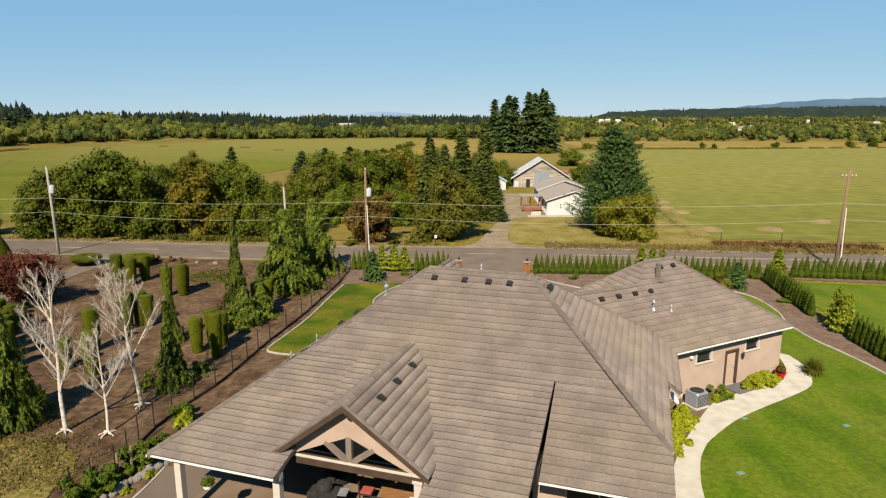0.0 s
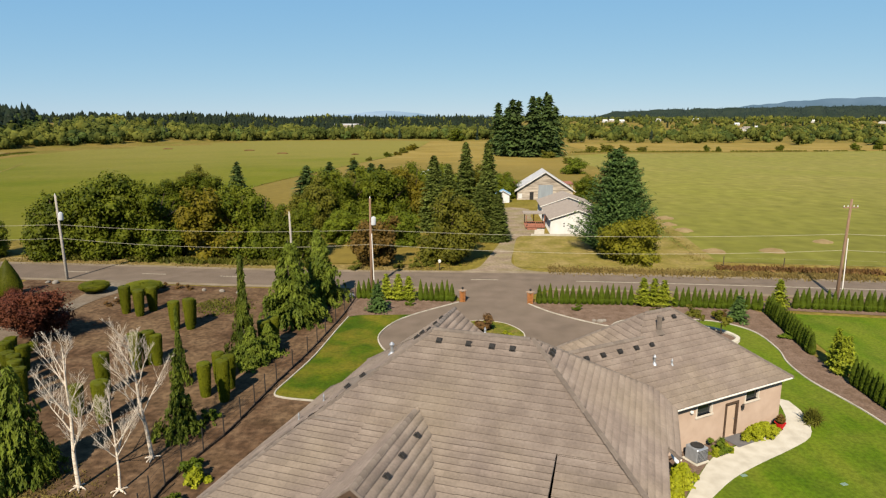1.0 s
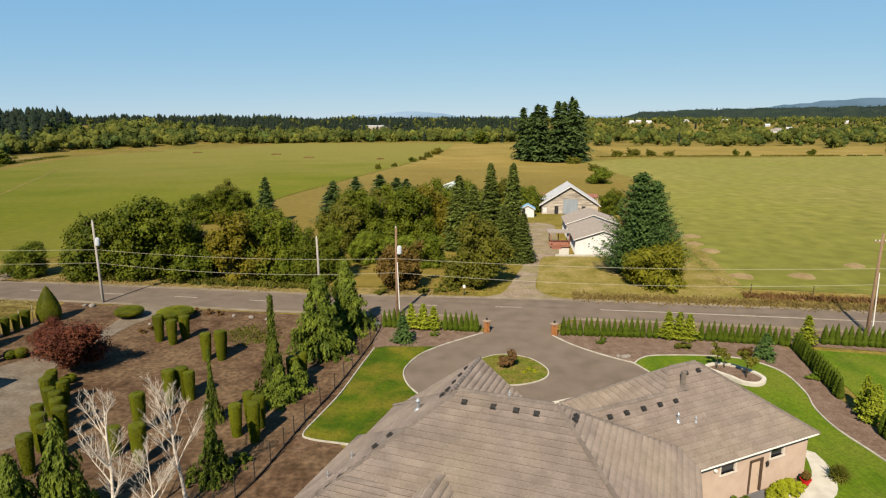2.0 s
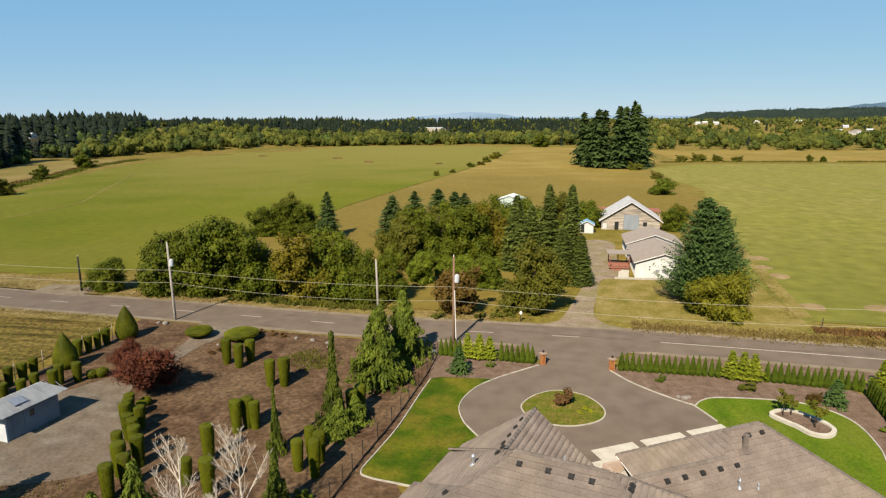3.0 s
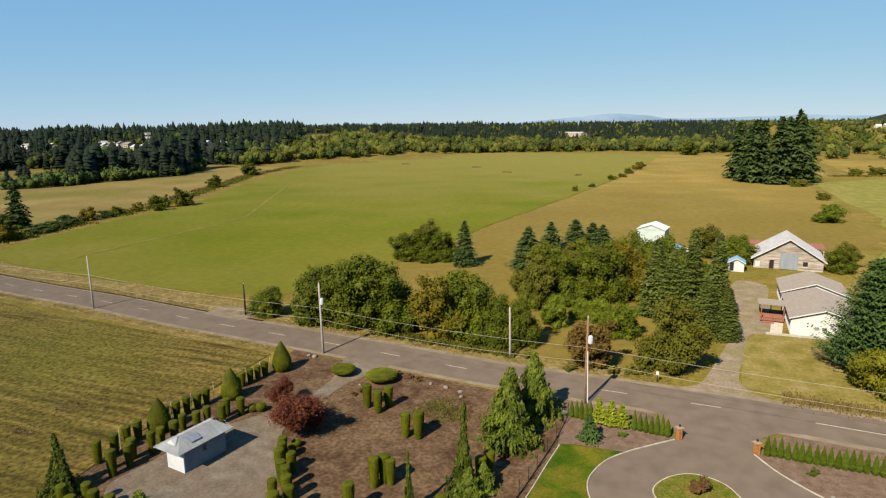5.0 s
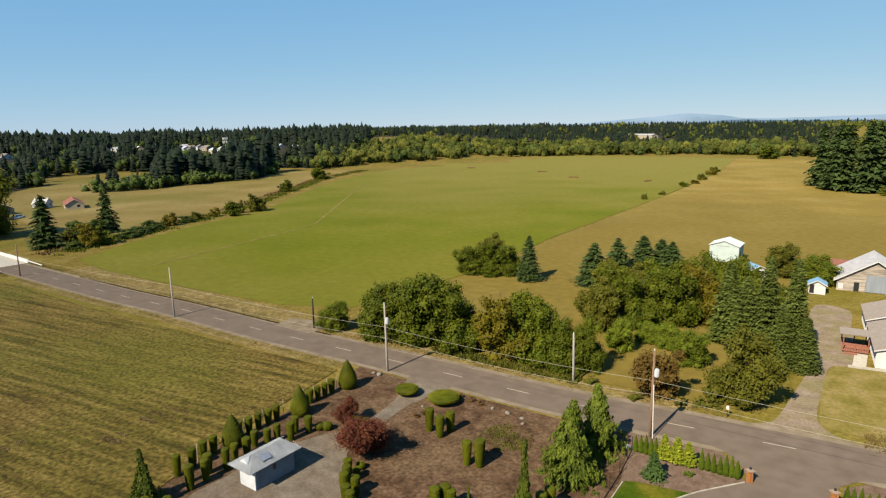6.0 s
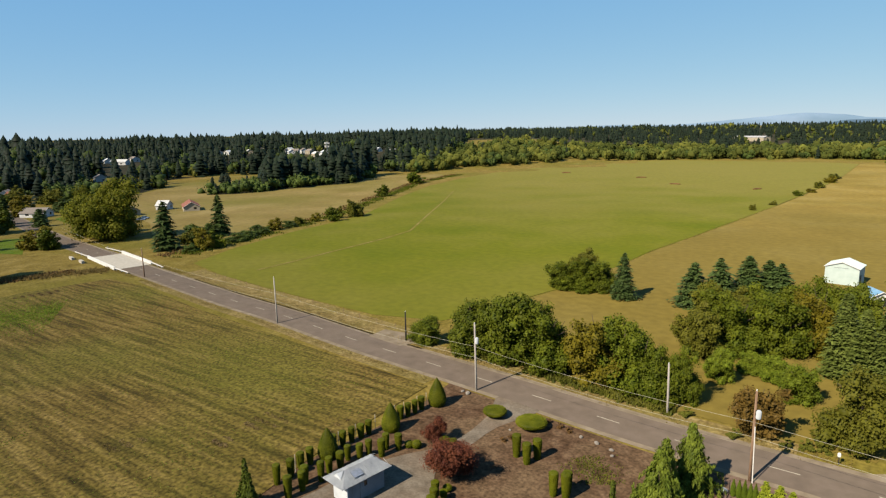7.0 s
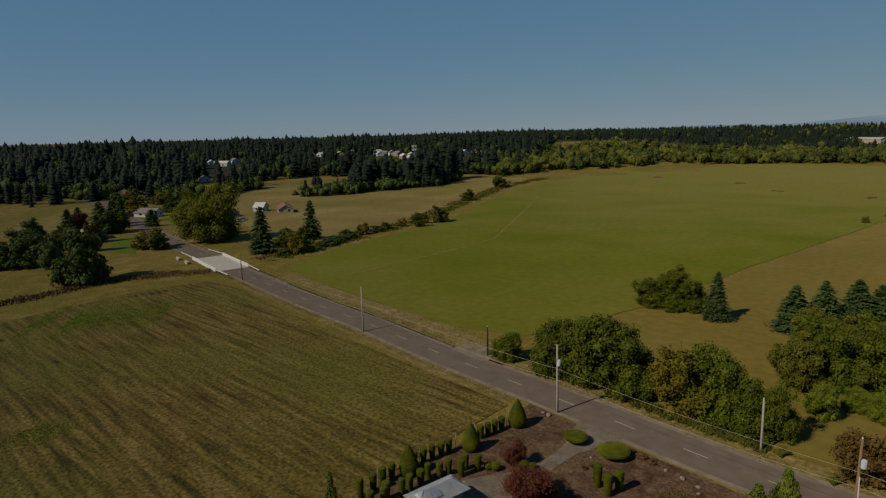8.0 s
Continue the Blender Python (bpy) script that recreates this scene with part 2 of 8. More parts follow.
M["barn_door"] = material("barn_door", [(0.165, 0.18, 0.19), (0.205, 0.222, 0.232)], scale=.8, stretch=(3, 3, .4), rough=.6)
M["barn_roof"] = material("barn_roof", [(0.25, 0.237, 0.229), (0.346, 0.331, 0.319)], scale=.6, stretch=(2, 2, 2), rough=.5, metallic=.1)
M["rust"] = material("rusty_roof", [(0.1414, 0.0494, 0.03114), (0.2022, 0.09369, 0.06732)], scale=1.5, rough=.8)
M["shingle"] = material("grey_shingle", [(0.157, 0.132, 0.111), (0.201, 0.168, 0.141)], scale=2, rough=.9, bump=.4)
M["blue_roof"] = material("blue_roof", [(0.0946, 0.188, 0.277), (0.139, 0.238, 0.333)], scale=1, rough=.5)
M["shed_roof"] = material("shed_roof", [(0.3, 0.31, 0.32), (0.404, 0.413, 0.418)], scale=.8, rough=.55)
M["deck"] = material("red_deck", [(0.166, 0.0666, 0.0416), (0.222, 0.0946, 0.061)], scale=3, rough=.8)
M["trunk"] = material("tree_bark", [(0.0333, 0.0233, 0.0166), (0.072, 0.0527, 0.0388)], scale=3, stretch=(4, 4, .8), rough=.95, bump=.8)
M["birch"] = material("birch_bark", [(0.237, 0.188, 0.139), (0.432, 0.369, 0.297), (0.488, 0.429, 0.354)], scale=3, stretch=(1, 1, 5), rough=.8)
M["fir"] = leaf("fir_needles", (0.0237, 0.0408, 0.0108), (0.0592, 0.0822, 0.0215))
M["spruce"] = leaf("blue_spruce", (0.03004, 0.05518, 0.01268), (0.06899, 0.1072, 0.02651))
M["weeping"] = leaf("weeping_needles", (0.02875, 0.04209, 0.005094), (0.09545, 0.1145, 0.01277))
M["weeping_light"] = leaf("light_weeping_needles", (0.04319, 0.06259, 0.007637), (0.1354, 0.1623, 0.01867))
M["incense"] = leaf("narrow_cedar", (0.03928, 0.05119, 0.008585), (0.08696, 0.1032, 0.02136))
M["oak"] = leaf("oak_leaves", (0.03837, 0.05316, 0.003137), (0.09658, 0.1069, 0.008138), var=.24)
M["oak_yellow"] = leaf("turning_leaves", (0.07151, 0.06214, 0.0039), (0.1373, 0.1087, 0.009491), var=.24)
M["olive"] = leaf("olive_leaves", (0.05822, 0.05878, 0.00535), (0.1118, 0.1057, 0.013), var=.24)
M["gold_leaf"] = leaf("golden_leaves", (0.079, 0.077, 0.0052), (0.15, 0.14, 0.0115), var=.24, tr=.25)
M["fresh_leaf"] = leaf("fresh_leaves", (0.05593, 0.07692, 0.004709), (0.1182, 0.1386, 0.01181), var=.24)
M["rust_leaf"] = leaf("rusty_leaves", (0.055, 0.033, 0.0065), (0.1, 0.062, 0.014))
M["maple"] = leaf("red_maple", (0.05508, 0.01403, 0.0078), (0.1217, 0.04215, 0.02092))
M["arbor"] = leaf("arborvitae", (0.03576, 0.05736, 0.004234), (0.09148, 0.1169, 0.009666))
M["lime"] = leaf("lime_conifer", (0.098, 0.12, 0.006553), (0.185, 0.1958, 0.01633))
M["topiary"] = leaf("clipped_hedge", (0.04312, 0.05176, 0.002074), (0.1032, 0.1048, 0.006247))
M["dead"] = leaf("dry_brown_shrub", (0.061, 0.0321, 0.00996), (0.116, 0.0637, 0.0233), tr=0)
M["tuft"] = leaf("dry_tufts", (0.121, 0.0818, 0.0242), (0.218, 0.158, 0.0543), tr=.5)
M["straw_brown"] = leaf("cut_straw", (0.07083, 0.04303, 0.01555), (0.179, 0.1237, 0.05661), var=.45, tr=.1)
M["weed"] = leaf("green_weeds", (0.0499, 0.0554, 0.00666), (0.105, 0.0996, 0.0144))
M["hosta"] = leaf("yellow_hosta", (0.122, 0.139, 0.00443), (0.222, 0.222, 0.0139))
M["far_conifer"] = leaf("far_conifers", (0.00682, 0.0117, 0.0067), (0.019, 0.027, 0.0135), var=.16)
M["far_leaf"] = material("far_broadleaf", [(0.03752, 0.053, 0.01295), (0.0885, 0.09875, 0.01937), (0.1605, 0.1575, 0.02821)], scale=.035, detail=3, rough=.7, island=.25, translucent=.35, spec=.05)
M["dark_leaf"] = leaf("dark_broadleaf", (0.02639, 0.04115, 0.008073), (0.07762, 0.1017, 0.01941), var=.25)
M["willow"] = leaf("willow_leaves", (0.078, 0.084, 0.0068), (0.156, 0.152, 0.0145), var=.2, tr=.45)
M["mint"] = material("minty_metal", [(0.33, 0.385, 0.35), (0.39, 0.44, 0.405)], scale=.8, rough=.6, bump=.1)
# lighter, bluer needles for the ridge: distance haze is mixed into the colour
M["hazy_ridge_tree"] = leaf("ridge_conifers", (0.0135, 0.023, 0.0205), (0.026, 0.038, 0.031), var=.2)
# dark woodland ground: the shade between the far trees is in its colour
M["shaded_wood_floor"] = material("shaded_wood_floor", [(0.0166, 0.0166, 0.0083), (0.0333, 0.0277, 0.0139)], scale=.1, rough=.95)
# the haze of distance is put into the blue of these two hill colours
M["hill"] = material("hazy_far_hills", [(0.1046, 0.1547, 0.2085), (0.1461, 0.1968, 0.261)], scale=.004, rough=1, spec=0)
M["hazy_hill"] = material("hazy_wooded_hills", [(0.042, 0.071, 0.1), (0.058, 0.09, 0.125)], scale=.006, rough=1, spec=0)
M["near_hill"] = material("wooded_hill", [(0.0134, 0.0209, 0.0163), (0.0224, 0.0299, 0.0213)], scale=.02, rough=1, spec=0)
M["rock"] = material("pale_rock", [(0.137, 0.116, 0.0954), (0.195, 0.174, 0.149)], scale=3, rough=.9, bump=.6)
M["red_pot"] = material("red_pot", [(0.25, 0.0083, 0.0083), (0.305, 0.0166, 0.0139)], scale=3, rough=.4)
M["straw"] = material("dry_patch", [(0.1304, 0.0902, 0.04256), (0.1697, 0.1255, 0.06257)], scale=.7, rough=.95, bump=.5, bump_scale=6)
M["car"] = material("car_paint", [(0.0888, 0.122, 0.178), (0.111, 0.149, 0.211)], scale=1, rough=.3)
M["slab_dark"] = material("dark_mat", [(0.072, 0.0666, 0.0666), (0.0946, 0.0888, 0.0863)], scale=3, rough=.9)
M["patio"] = material("patio_floor", [(0.104, 0.0707, 0.0457), (0.129, 0.0913, 0.0623)], scale=1.2, rough=.8)
M["wood"] = material("warm_wood", [(0.122, 0.0554, 0.0222), (0.178, 0.0888, 0.0388)], scale=2, stretch=(1, 6, 1), rough=.5)
M["cushion"] = material("red_cushion", [(0.194, 0.0388, 0.0277), (0.233, 0.0554, 0.0443)], scale=3, rough=.9)
M["beige_house"] = material("beige_siding", [(0.266, 0.222, 0.155), (0.31, 0.266, 0.199)], scale=.6, rough=.8)


# ---- building helpers ----
def gz(x, y):
    """Height of the land: level round the house, lower by 5 m in the far fields, rising again under the far woods."""
    d = math.hypot(x, y - 40)
    s = min(1.0, max(0.0, (d - 150) / 270))
    z = -5 * s * s * (3 - 2 * s)
    side = min(1.0, max(0.0, (-x - 250) / 200))
    steep = 12 + 9 * min(1.0, max(0.0, (y / max(1.0, -x) - .8) / .9))
    up = min(1.0, max(0.0, (d - 560) / 300))
    z += steep * up * up * (3 - 2 * up) * side
    up = min(1.0, max(0.0, (y - 950) / 700)) * (1 - side)
    return z + 22 * up * up * (3 - 2 * up)


def mesh_from(name, verts, faces, mat, smooth=False):
    """A mesh from arrays of vertices and of three- or four-cornered faces."""
    me = bpy.data.meshes.new(name)
    v = np.asarray(verts, dtype=np.float32).reshape(-1, 3)
    f = np.asarray(faces, dtype=np.int32)
    k = f.shape[1]
    me.vertices.add(len(v)); me.loops.add(f.size); me.polygons.add(len(f))
    me.vertices.foreach_set("co", v.ravel())
    me.loops.foreach_set("vertex_index", f.ravel())
    me.polygons.foreach_set("loop_start", np.arange(len(f), dtype=np.int32) * k)
    if smooth:
        me.polygons.foreach_set("use_smooth", np.ones(len(f), dtype=bool))
    me.update(calc_edges=True)
    me.materials.append(mat)
    return me


def bm_mesh(name, bm, mat, smooth=False):
    me = bpy.data.meshes.new(name)
    bmesh.ops.recalc_face_normals(bm, faces=bm.faces[:])
    for f in bm.faces:
        f.smooth = smooth
    bm.to_mesh(me)
    bm.free()
    me.materials.append(mat)
    return me


def part(name, bm, mat, parent=None, label="", smooth=False):
    """Links a bmesh (or a ready mesh) as one object under a thing or part."""
    me = bm if isinstance(bm, bpy.types.Mesh) else bm_mesh(name, bm, mat, smooth)
    ob = new(name, me)
    if parent:
        ob.parent = parent
    return tagged(ob, label)


def thing(name, at=(0, 0, 0), turn=0.0, label="", category="", group="", kind=""):
    ob = new(name)
    ob.matrix_world = pose(*at, 0, 0, turn)
    return tagged(ob, label, category, group, kind)


def box(bm, x0, x1, y0, y1, z0, z1, m=None):
    co = [Vector((x, y, z)) for z in (z0, z1) for x, y in ((x0, y0), (x1, y0), (x1, y1), (x0, y1))]
    vs = [bm.verts.new(m @ c if m else c) for c in co]
    for q in ((3, 2, 1, 0), (4, 5, 6, 7), (0, 1, 5, 4), (1, 2, 6, 5), (2, 3, 7, 6), (3, 0, 4, 7)):
        bm.faces.new([vs[i] for i in q])
    return bm


def boxed(*spans, bevel=0.0):
    bm = bmesh.new()
    for s in spans:
        box(bm, *s)
    if bevel:
        bmesh.ops.bevel(bm, geom=bm.edges[:], offset=bevel, segments=1, affect='EDGES')
    return bm


def tube(bm, pts, radii, n=8, caps=True):
    """A tapered tube along points."""
    rings = []
    for i, p in enumerate(pts):
        p = Vector(p)
        d = Vector(pts[min(i + 1, len(pts) - 1)]) - Vector(pts[max(i - 1, 0)])
        d.normalize()
        a = d.orthogonal().normalized() if abs(d.z) < .95 else Vector((1, 0, 0))
        a = (a - d * a.dot(d)).normalized()
        b = d.cross(a)
        rings.append([bm.verts.new(p + (a * math.cos(t) + b * math.sin(t)) * radii[i]) for t in [2 * math.pi * k / n for k in range(n)]])
    for r, s in zip(rings, rings[1:]):
        for k in range(n):
            bm.faces.new((r[k], r[(k + 1) % n], s[(k + 1) % n], s[k]))
    if caps:
        bm.faces.new(rings[0][::-1]); bm.faces.new(rings[-1])
    return bm


def lathe(profile, n=16, bm=None, at=(0, 0, 0)):
    """A turned form from (radius, height) pairs."""
    bm = bm or bmesh.new()
    rings = [[bm.verts.new((at[0] + max(r, .001) * math.cos(2 * math.pi * k / n), at[1] + max(r, .001) * math.sin(2 * math.pi * k / n), at[2] + z)) for k in range(n)] for r, z in profile]
    for r, s in zip(rings, rings[1:]):
        for k in range(n):
            bm.faces.new((r[k], r[(k + 1) % n], s[(k + 1) % n], s[k]))
    bm.faces.new(rings[0][::-1]); bm.faces.new(rings[-1])
    return bm


def smooth_line(pts, closed=False, per=6):
    """Catmull-Rom points through a few plan points."""
    n, out = len(pts), []
    for i in range(n if closed else n - 1):
        g = (lambda j: pts[j % n]) if closed else (lambda j: pts[min(max(j, 0), n - 1)])
        p0, p1, p2, p3 = (Vector(g(i + k)) for k in (-1, 0, 1, 2))
        for s in range(per):
            t = s / per
            out.append(tuple(.5 * ((2 * p1) + (p2 - p0) * t + (2 * p0 - 5 * p1 + 4 * p2 - p3) * t * t + (3 * p1 - p0 - 3 * p2 + p3) * t ** 3)))
    if not closed:
        out.append(tuple(pts[-1]))
    return out


def inside(x, y, poly):
    hit, j = False, len(poly) - 1
    for i in range(len(poly)):
        (xi, yi), (xj, yj) = poly[i], poly[j]
        if (yi > y) != (yj > y) and x < (xj - xi) * (y - yi) / (yj - yi) + xi:
            hit = not hit
        j = i
    return hit


from mathutils.geometry import delaunay_2d_cdt


def sheet(name, poly, mat, lift, cell=0.0, label="", relief=0.0):
    """A patch of the ground, following the land, lifted a little above it."""
    pts = [Vector(p) for p in poly]
    n = len(pts)
    extra = []
    if cell:
        x0, x1 = min(p.x for p in pts), max(p.x for p in pts)
        y0, y1 = min(p.y for p in pts), max(p.y for p in pts)
        for i in range(int((x1 - x0) / cell) + 1):
            for j in range(int((y1 - y0) / cell) + 1):
                x, y = x0 + (i + .5 * (j % 2)) * cell, y0 + j * cell
                if inside(x, y, poly):
                    extra.append(Vector((x, y)))
    vs, _, fs, *_ = delaunay_2d_cdt(pts + extra, [(i, (i + 1) % n) for i in range(n)], [], 1, 1e-4)
    me = mesh_from(name, [(v.x, v.y, gz(v.x, v.y) + lift + relief * (.5 + .5 * noise.noise((v.x * .13, v.y * .13, 0)))) for v in vs], [f[:3] for f in fs], mat, smooth=True)
    if me.polygons and me.polygons[0].normal.z < 0:
        me.flip_normals()
    return tagged(new(name, me), label, "ground", kind="structure")


def kerb(name, line, width=.11, height=.09, mat=None, closed=False, label="", base=0.0):
    """A kerb of rectangular section along a plan line."""
    bm = bmesh.new()
    rows, n = [], len(line)
    for i, p in enumerate(line):
        a, b = (line[(i - 1) % n], line[(i + 1) % n]) if closed else (line[max(i - 1, 0)], line[min(i + 1, n - 1)])
        d = Vector((b[0] - a[0], b[1] - a[1])).normalized()
        s = Vector((-d.y, d.x)) * width / 2
        rows.append([bm.verts.new((p[0] + k * s.x * w, p[1] + k * s.y * w, base + z)) for k, z, w in ((-1, -.05, 1), (-1, height - .03, 1), (-1, height, .75), (1, height, .75), (1, height - .03, 1), (1, -.05, 1))])
    for i in range(n if closed else n - 1):
        r, s = rows[i], rows[(i + 1) % n]
        for k in range(5):
            bm.faces.new((r[k], r[k + 1], s[k + 1], s[k]))
    if not closed:
        bm.faces.new(rows[0]); bm.faces.new(rows[-1][::-1])
    ob = part(name, bm, mat or M["kerb"], None, label)
    return tagged(ob, label, "kerb", kind="structure")


# ---- the land ----
def make_ground():
    rings = [0, 20, 45, 75, 110, 150] + [150 + 27 * i for i in range(1, 11)] + [480, 540, 600, 660, 720, 780, 840, 900, 980, 1080, 1200, 1350, 1500, 1650, 1800, 2100, 3000, 4000, 4900]
    seg = 120
    vs, fs = [(0, 40, 0)], []
    for r in rings[1:]:
        for k in range(seg):
            a = 2 * math.pi * k / seg
            x, y = r * math.cos(a), 40 + r * math.sin(a)
            vs.append((x, y, gz(x, y)))
    tri = [(0, 1 + k, 1 + (k + 1) % seg) for k in range(seg)]
    for i in range(len(rings) - 2):
        a, b = 1 + i * seg, 1 + (i + 1) * seg
        for k in range(seg):
            k2 = (k + 1) % seg
            tri += [(a + k, b + k, b + k2), (a + k, b + k2, a + k2)]
    return tagged(new("ground", mesh_from("ground", vs, tri, M["ground"], True)), "dry olive and straw-coloured grassland reaching the horizon", "ground", kind="structure")


make_ground()

FIELD_TRACK = [(-134, 104), (-134, 118), (-135, 140), (-136, 160), (-139, 178), (-162, 220), (-195, 280), (-229, 340)]
FIELD_EDGE = [(-61, 104), (-59, 119), (-55, 134), (-53, 160), (-51.5, 182), (-47, 213), (-42, 265), (-38, 320), (-33, 395), (-27, 465), (-20, 560), (-14, 719)]
sheet("green_field", [(-138, 96), (-105, 92), (-80, 90), (-66, 94)] + FIELD_EDGE + [(-40, 736), (-120, 742),
      (-195, 743), (-270, 670), (-285, 560), (-292, 500), (-286, 440), (-270, 370), (-240, 300), (-212, 248), (-192, 212), (-184, 185), (-178, 155), (-168, 122), (-158, 101)], M["green_field"], .03, 14, "mown green hay field with pale dry streaks", .1)
sheet("dry_field", [(-62.6, 100), (-62, 84.5), (-40, 81.5), (-18, 78.5), (3.5, 77), (6.4, 88), (9, 108), (12, 134), (14, 150), (34, 155), (55, 190), (62, 290), (70, 400), (95, 470), (110, 640), (40, 720)] + [(x + .8, y + .2) for x, y in FIELD_EDGE[::-1]],
      M["dry_field"], .034, 14, "golden brown dry grass field", .08)
sheet("fallow_field", [(-184, 108), (-190, 140), (-196, 165), (-204, 200), (-226, 242), (-252, 292), (-286, 372), (-303, 440), (-330, 470), (-360, 440), (-420, 430), (-500, 370), (-515, 350), (-512, 312), (-455, 275), (-420, 226), (-390, 205), (-330, 172), (-262, 148), (-230, 130)], M["fallow"], .036, 16, "open tan fallow field with green patches", .2)
sheet("plain_field", [(112, 462), (285, 476), (520, 500), (700, 640), (470, 640), (244, 650), (120, 640)], M["dry_field"], .04, 20, "dry tan field in the plain beyond the pasture")
sheet("pasture", [(35, 79), (70, 74), (160, 62), (420, 30), (700, 200), (620, 420), (420, 500), (230, 455), (112, 440), (75, 400), (66, 290), (57, 190), (40, 150), (36, 110)], M["pasture"], .038, 16,
      "olive green pasture with dry streaks", .03)
sheet("stubble_field", [(-50, 67.5), (-80, 70), (-118, 74), (-145, 78.5), (-160, 78), (-164, 60), (-160, 30), (-158, 0), (-150, -40), (-60, -40), (-46, 20), (-49.5, 45)], M["stubble"], .03, 10,
      "mown stubble field with brown windrows", .15)
sheet("farm_lawn", [(9.5, 76), (36, 72.5), (36, 95), (30, 99), (15, 97.5), (13.5, 101), (10.5, 88)], M["farm_lawn"], .05, 0, "yellowing lawn in front of a farmhouse")
sheet("mulch_garden", [(-47.9, 70.3), (-43.3, 69.2), (-30.9, 67.6), (-18.9, 66.2), (-10, 65.6), (-9, 62), (-8, 57), (-8.5, 48), (-9, 40), (-7, 36), (-8, 27), (-10, 21), (-13, 18), (-24, 22), (-45, 26), (-49.5, 35), (-49.2, 45), (-47.5, 57), (-47.2, 64)],
      M["mulch"], .015, 1.6, "brown mulched garden ground with weeds", .03)
DRIVE_L = smooth_line([(2.1, 60.6), (-.9, 57.9), (-2.2, 56.6), (-3.7, 54.7), (-4.7, 52.3), (-5.0, 50.1), (-4.4, 47.7), (-3.2, 45.6), (-1.5, 43)])
DRIVE_R = smooth_line([(9.1, 60), (10.7, 57.4), (12.8, 55.1), (14.8, 53.4), (15.4, 52.9), (16.5, 50.2)])
sheet("lawn_left", [(-11, 39.3), (-10.4, 38.6), (-6, 37.6), (-2, 38)] + DRIVE_L[::-1][:-12] + [(-7.4, 56.4), (-8.4, 55.9), (-9.5, 45.9)], M["deep_lawn"], .055, 1.5, "deep green lawn with dry yellow patches", .03)
sheet("front_bed_left", [(-9, 62.6), (2.2, 61.2), (2.1, 60.6), (-.9, 57.9), (-2.2, 56.6), (-7.4, 56.5), (-8.6, 56)], M["bark"], .05, 0, "bark mulch bed in front of the hedge")
LAWN_R = smooth_line([(15.4, 52.9), (16.4, 54.2), (18, 54.9), (22.5, 55.0), (25.7, 54.2), (27.6, 51.6), (27.5, 47.5), (26.7, 44.5), (26.5, 41.3), (27, 38.1), (27.3, 34.9), (27.4, 25), (27, 6)])
sheet("front_bed_right", [(9.2, 60.8), (19.6, 60.2), (30.5, 58.2), (31.3, 57), (29.6, 46), (28.8, 37), (28.6, 25), (28.2, 6)] + LAWN_R[::-1] + DRIVE_R[::-1][6:], M["bark"], .05, 0, "bark mulch bed along the hedge")
sheet("lawn_right", LAWN_R + [(9, 6), (8.4, 18), (11, 28), (12, 34), (20, 41), (16.5, 47.6), (16.5, 50.2)], M["lawn"], .055, 1.6, "wide bright green clipped lawn", .03)
sheet("neighbour_lawn", [(32.5, 57), (46, 54.5), (80, 47), (80, 30), (31, 30), (30.5, 42)], M["lawn"], .05, 0, "bright green lawn beyond the hedge")

sheet("hedge_strip", [(-10, 67), (-9, 62.4), (1.8, 61.3), (1.4, 63.6), (-.4, 66)], M["bark"], .045, 0, "bare brown strip between hedge and road")
sheet("hedge_strip", [(10, 60.8), (31, 58.4), (60, 52.6), (60, 60), (33, 63.6), (13.5, 65.8), (10.4, 63.4)], M["bark"], .045, 0, "bare brown strip between hedge and road")
# road with its lane marks
ROAD = smooth_line([(420, 10), (200, 44), (120, 56), (60, 63.6), (33.5, 67), (13, 69.2), (2.5, 69.8), (-19.5, 70.8), (-41, 73.4), (-70, 76.4), (-95, 79.9), (-116, 82), (-145, 86), (-171, 89.8), (-194, 94.5), (-223, 99.5), (-260, 107), (-340, 126), (-450, 152), (-600, 180)])


def ribbon(line, half, lift, mat, name, shift=0.0):
    vs, fs = [], []
    for i, p in enumerate(line):
        a, b = line[max(i - 1, 0)], line[min(i + 1, len(line) - 1)]
        d = Vector((b[0] - a[0], b[1] - a[1])).normalized()
        for k in (-1, 1):
            x, y = p[0] - d.y * (shift + k * half), p[1] + d.x * (shift + k * half)
            vs.append((x, y, gz(x, y) + lift))
    fs = [(2 * i, 2 * i + 2, 2 * i + 3, 2 * i + 1) for i in range(len(line) - 1)]
    me = mesh_from(name, vs, fs, mat)
    if me.polygons[0].normal.z < 0:
        me.flip_normals()
    return new(name, me)


road = tagged(ribbon(ROAD, 3.3, .07, M["asphalt"], "road"), "two-lane grey asphalt country road with a worn centre line", "road", kind="structure")
tagged(ribbon(ROAD, .55, .06, M["gravel"], "road_shoulder", 3.6), "pale gravel shoulder of the road", "shoulder", kind="structure")
tagged(ribbon(ROAD, .6, .06, M["gravel"], "road_shoulder", -3.7), "pale gravel shoulder of the road", "shoulder", kind="structure")


tagged(ribbon([p for p in ROAD if -150 < p[0] < -60], 3.4, .06, M["verge"], "verge", -7.3), "dry tan grass verge between road and hay field", "verge", kind="structure")
tagged(ribbon([p for p in ROAD if -62 < p[0] < -2], 1.6, .045, M["verge"], "verge", -5.6), "dry brown grass verge under the roadside trees", "verge", kind="structure")
tagged(ribbon([p for p in ROAD if -150 < p[0] < -50], 1.3, .045, M["verge"], "verge", 5.2), "dry tan grass verge beside the stubble", "verge", kind="structure")


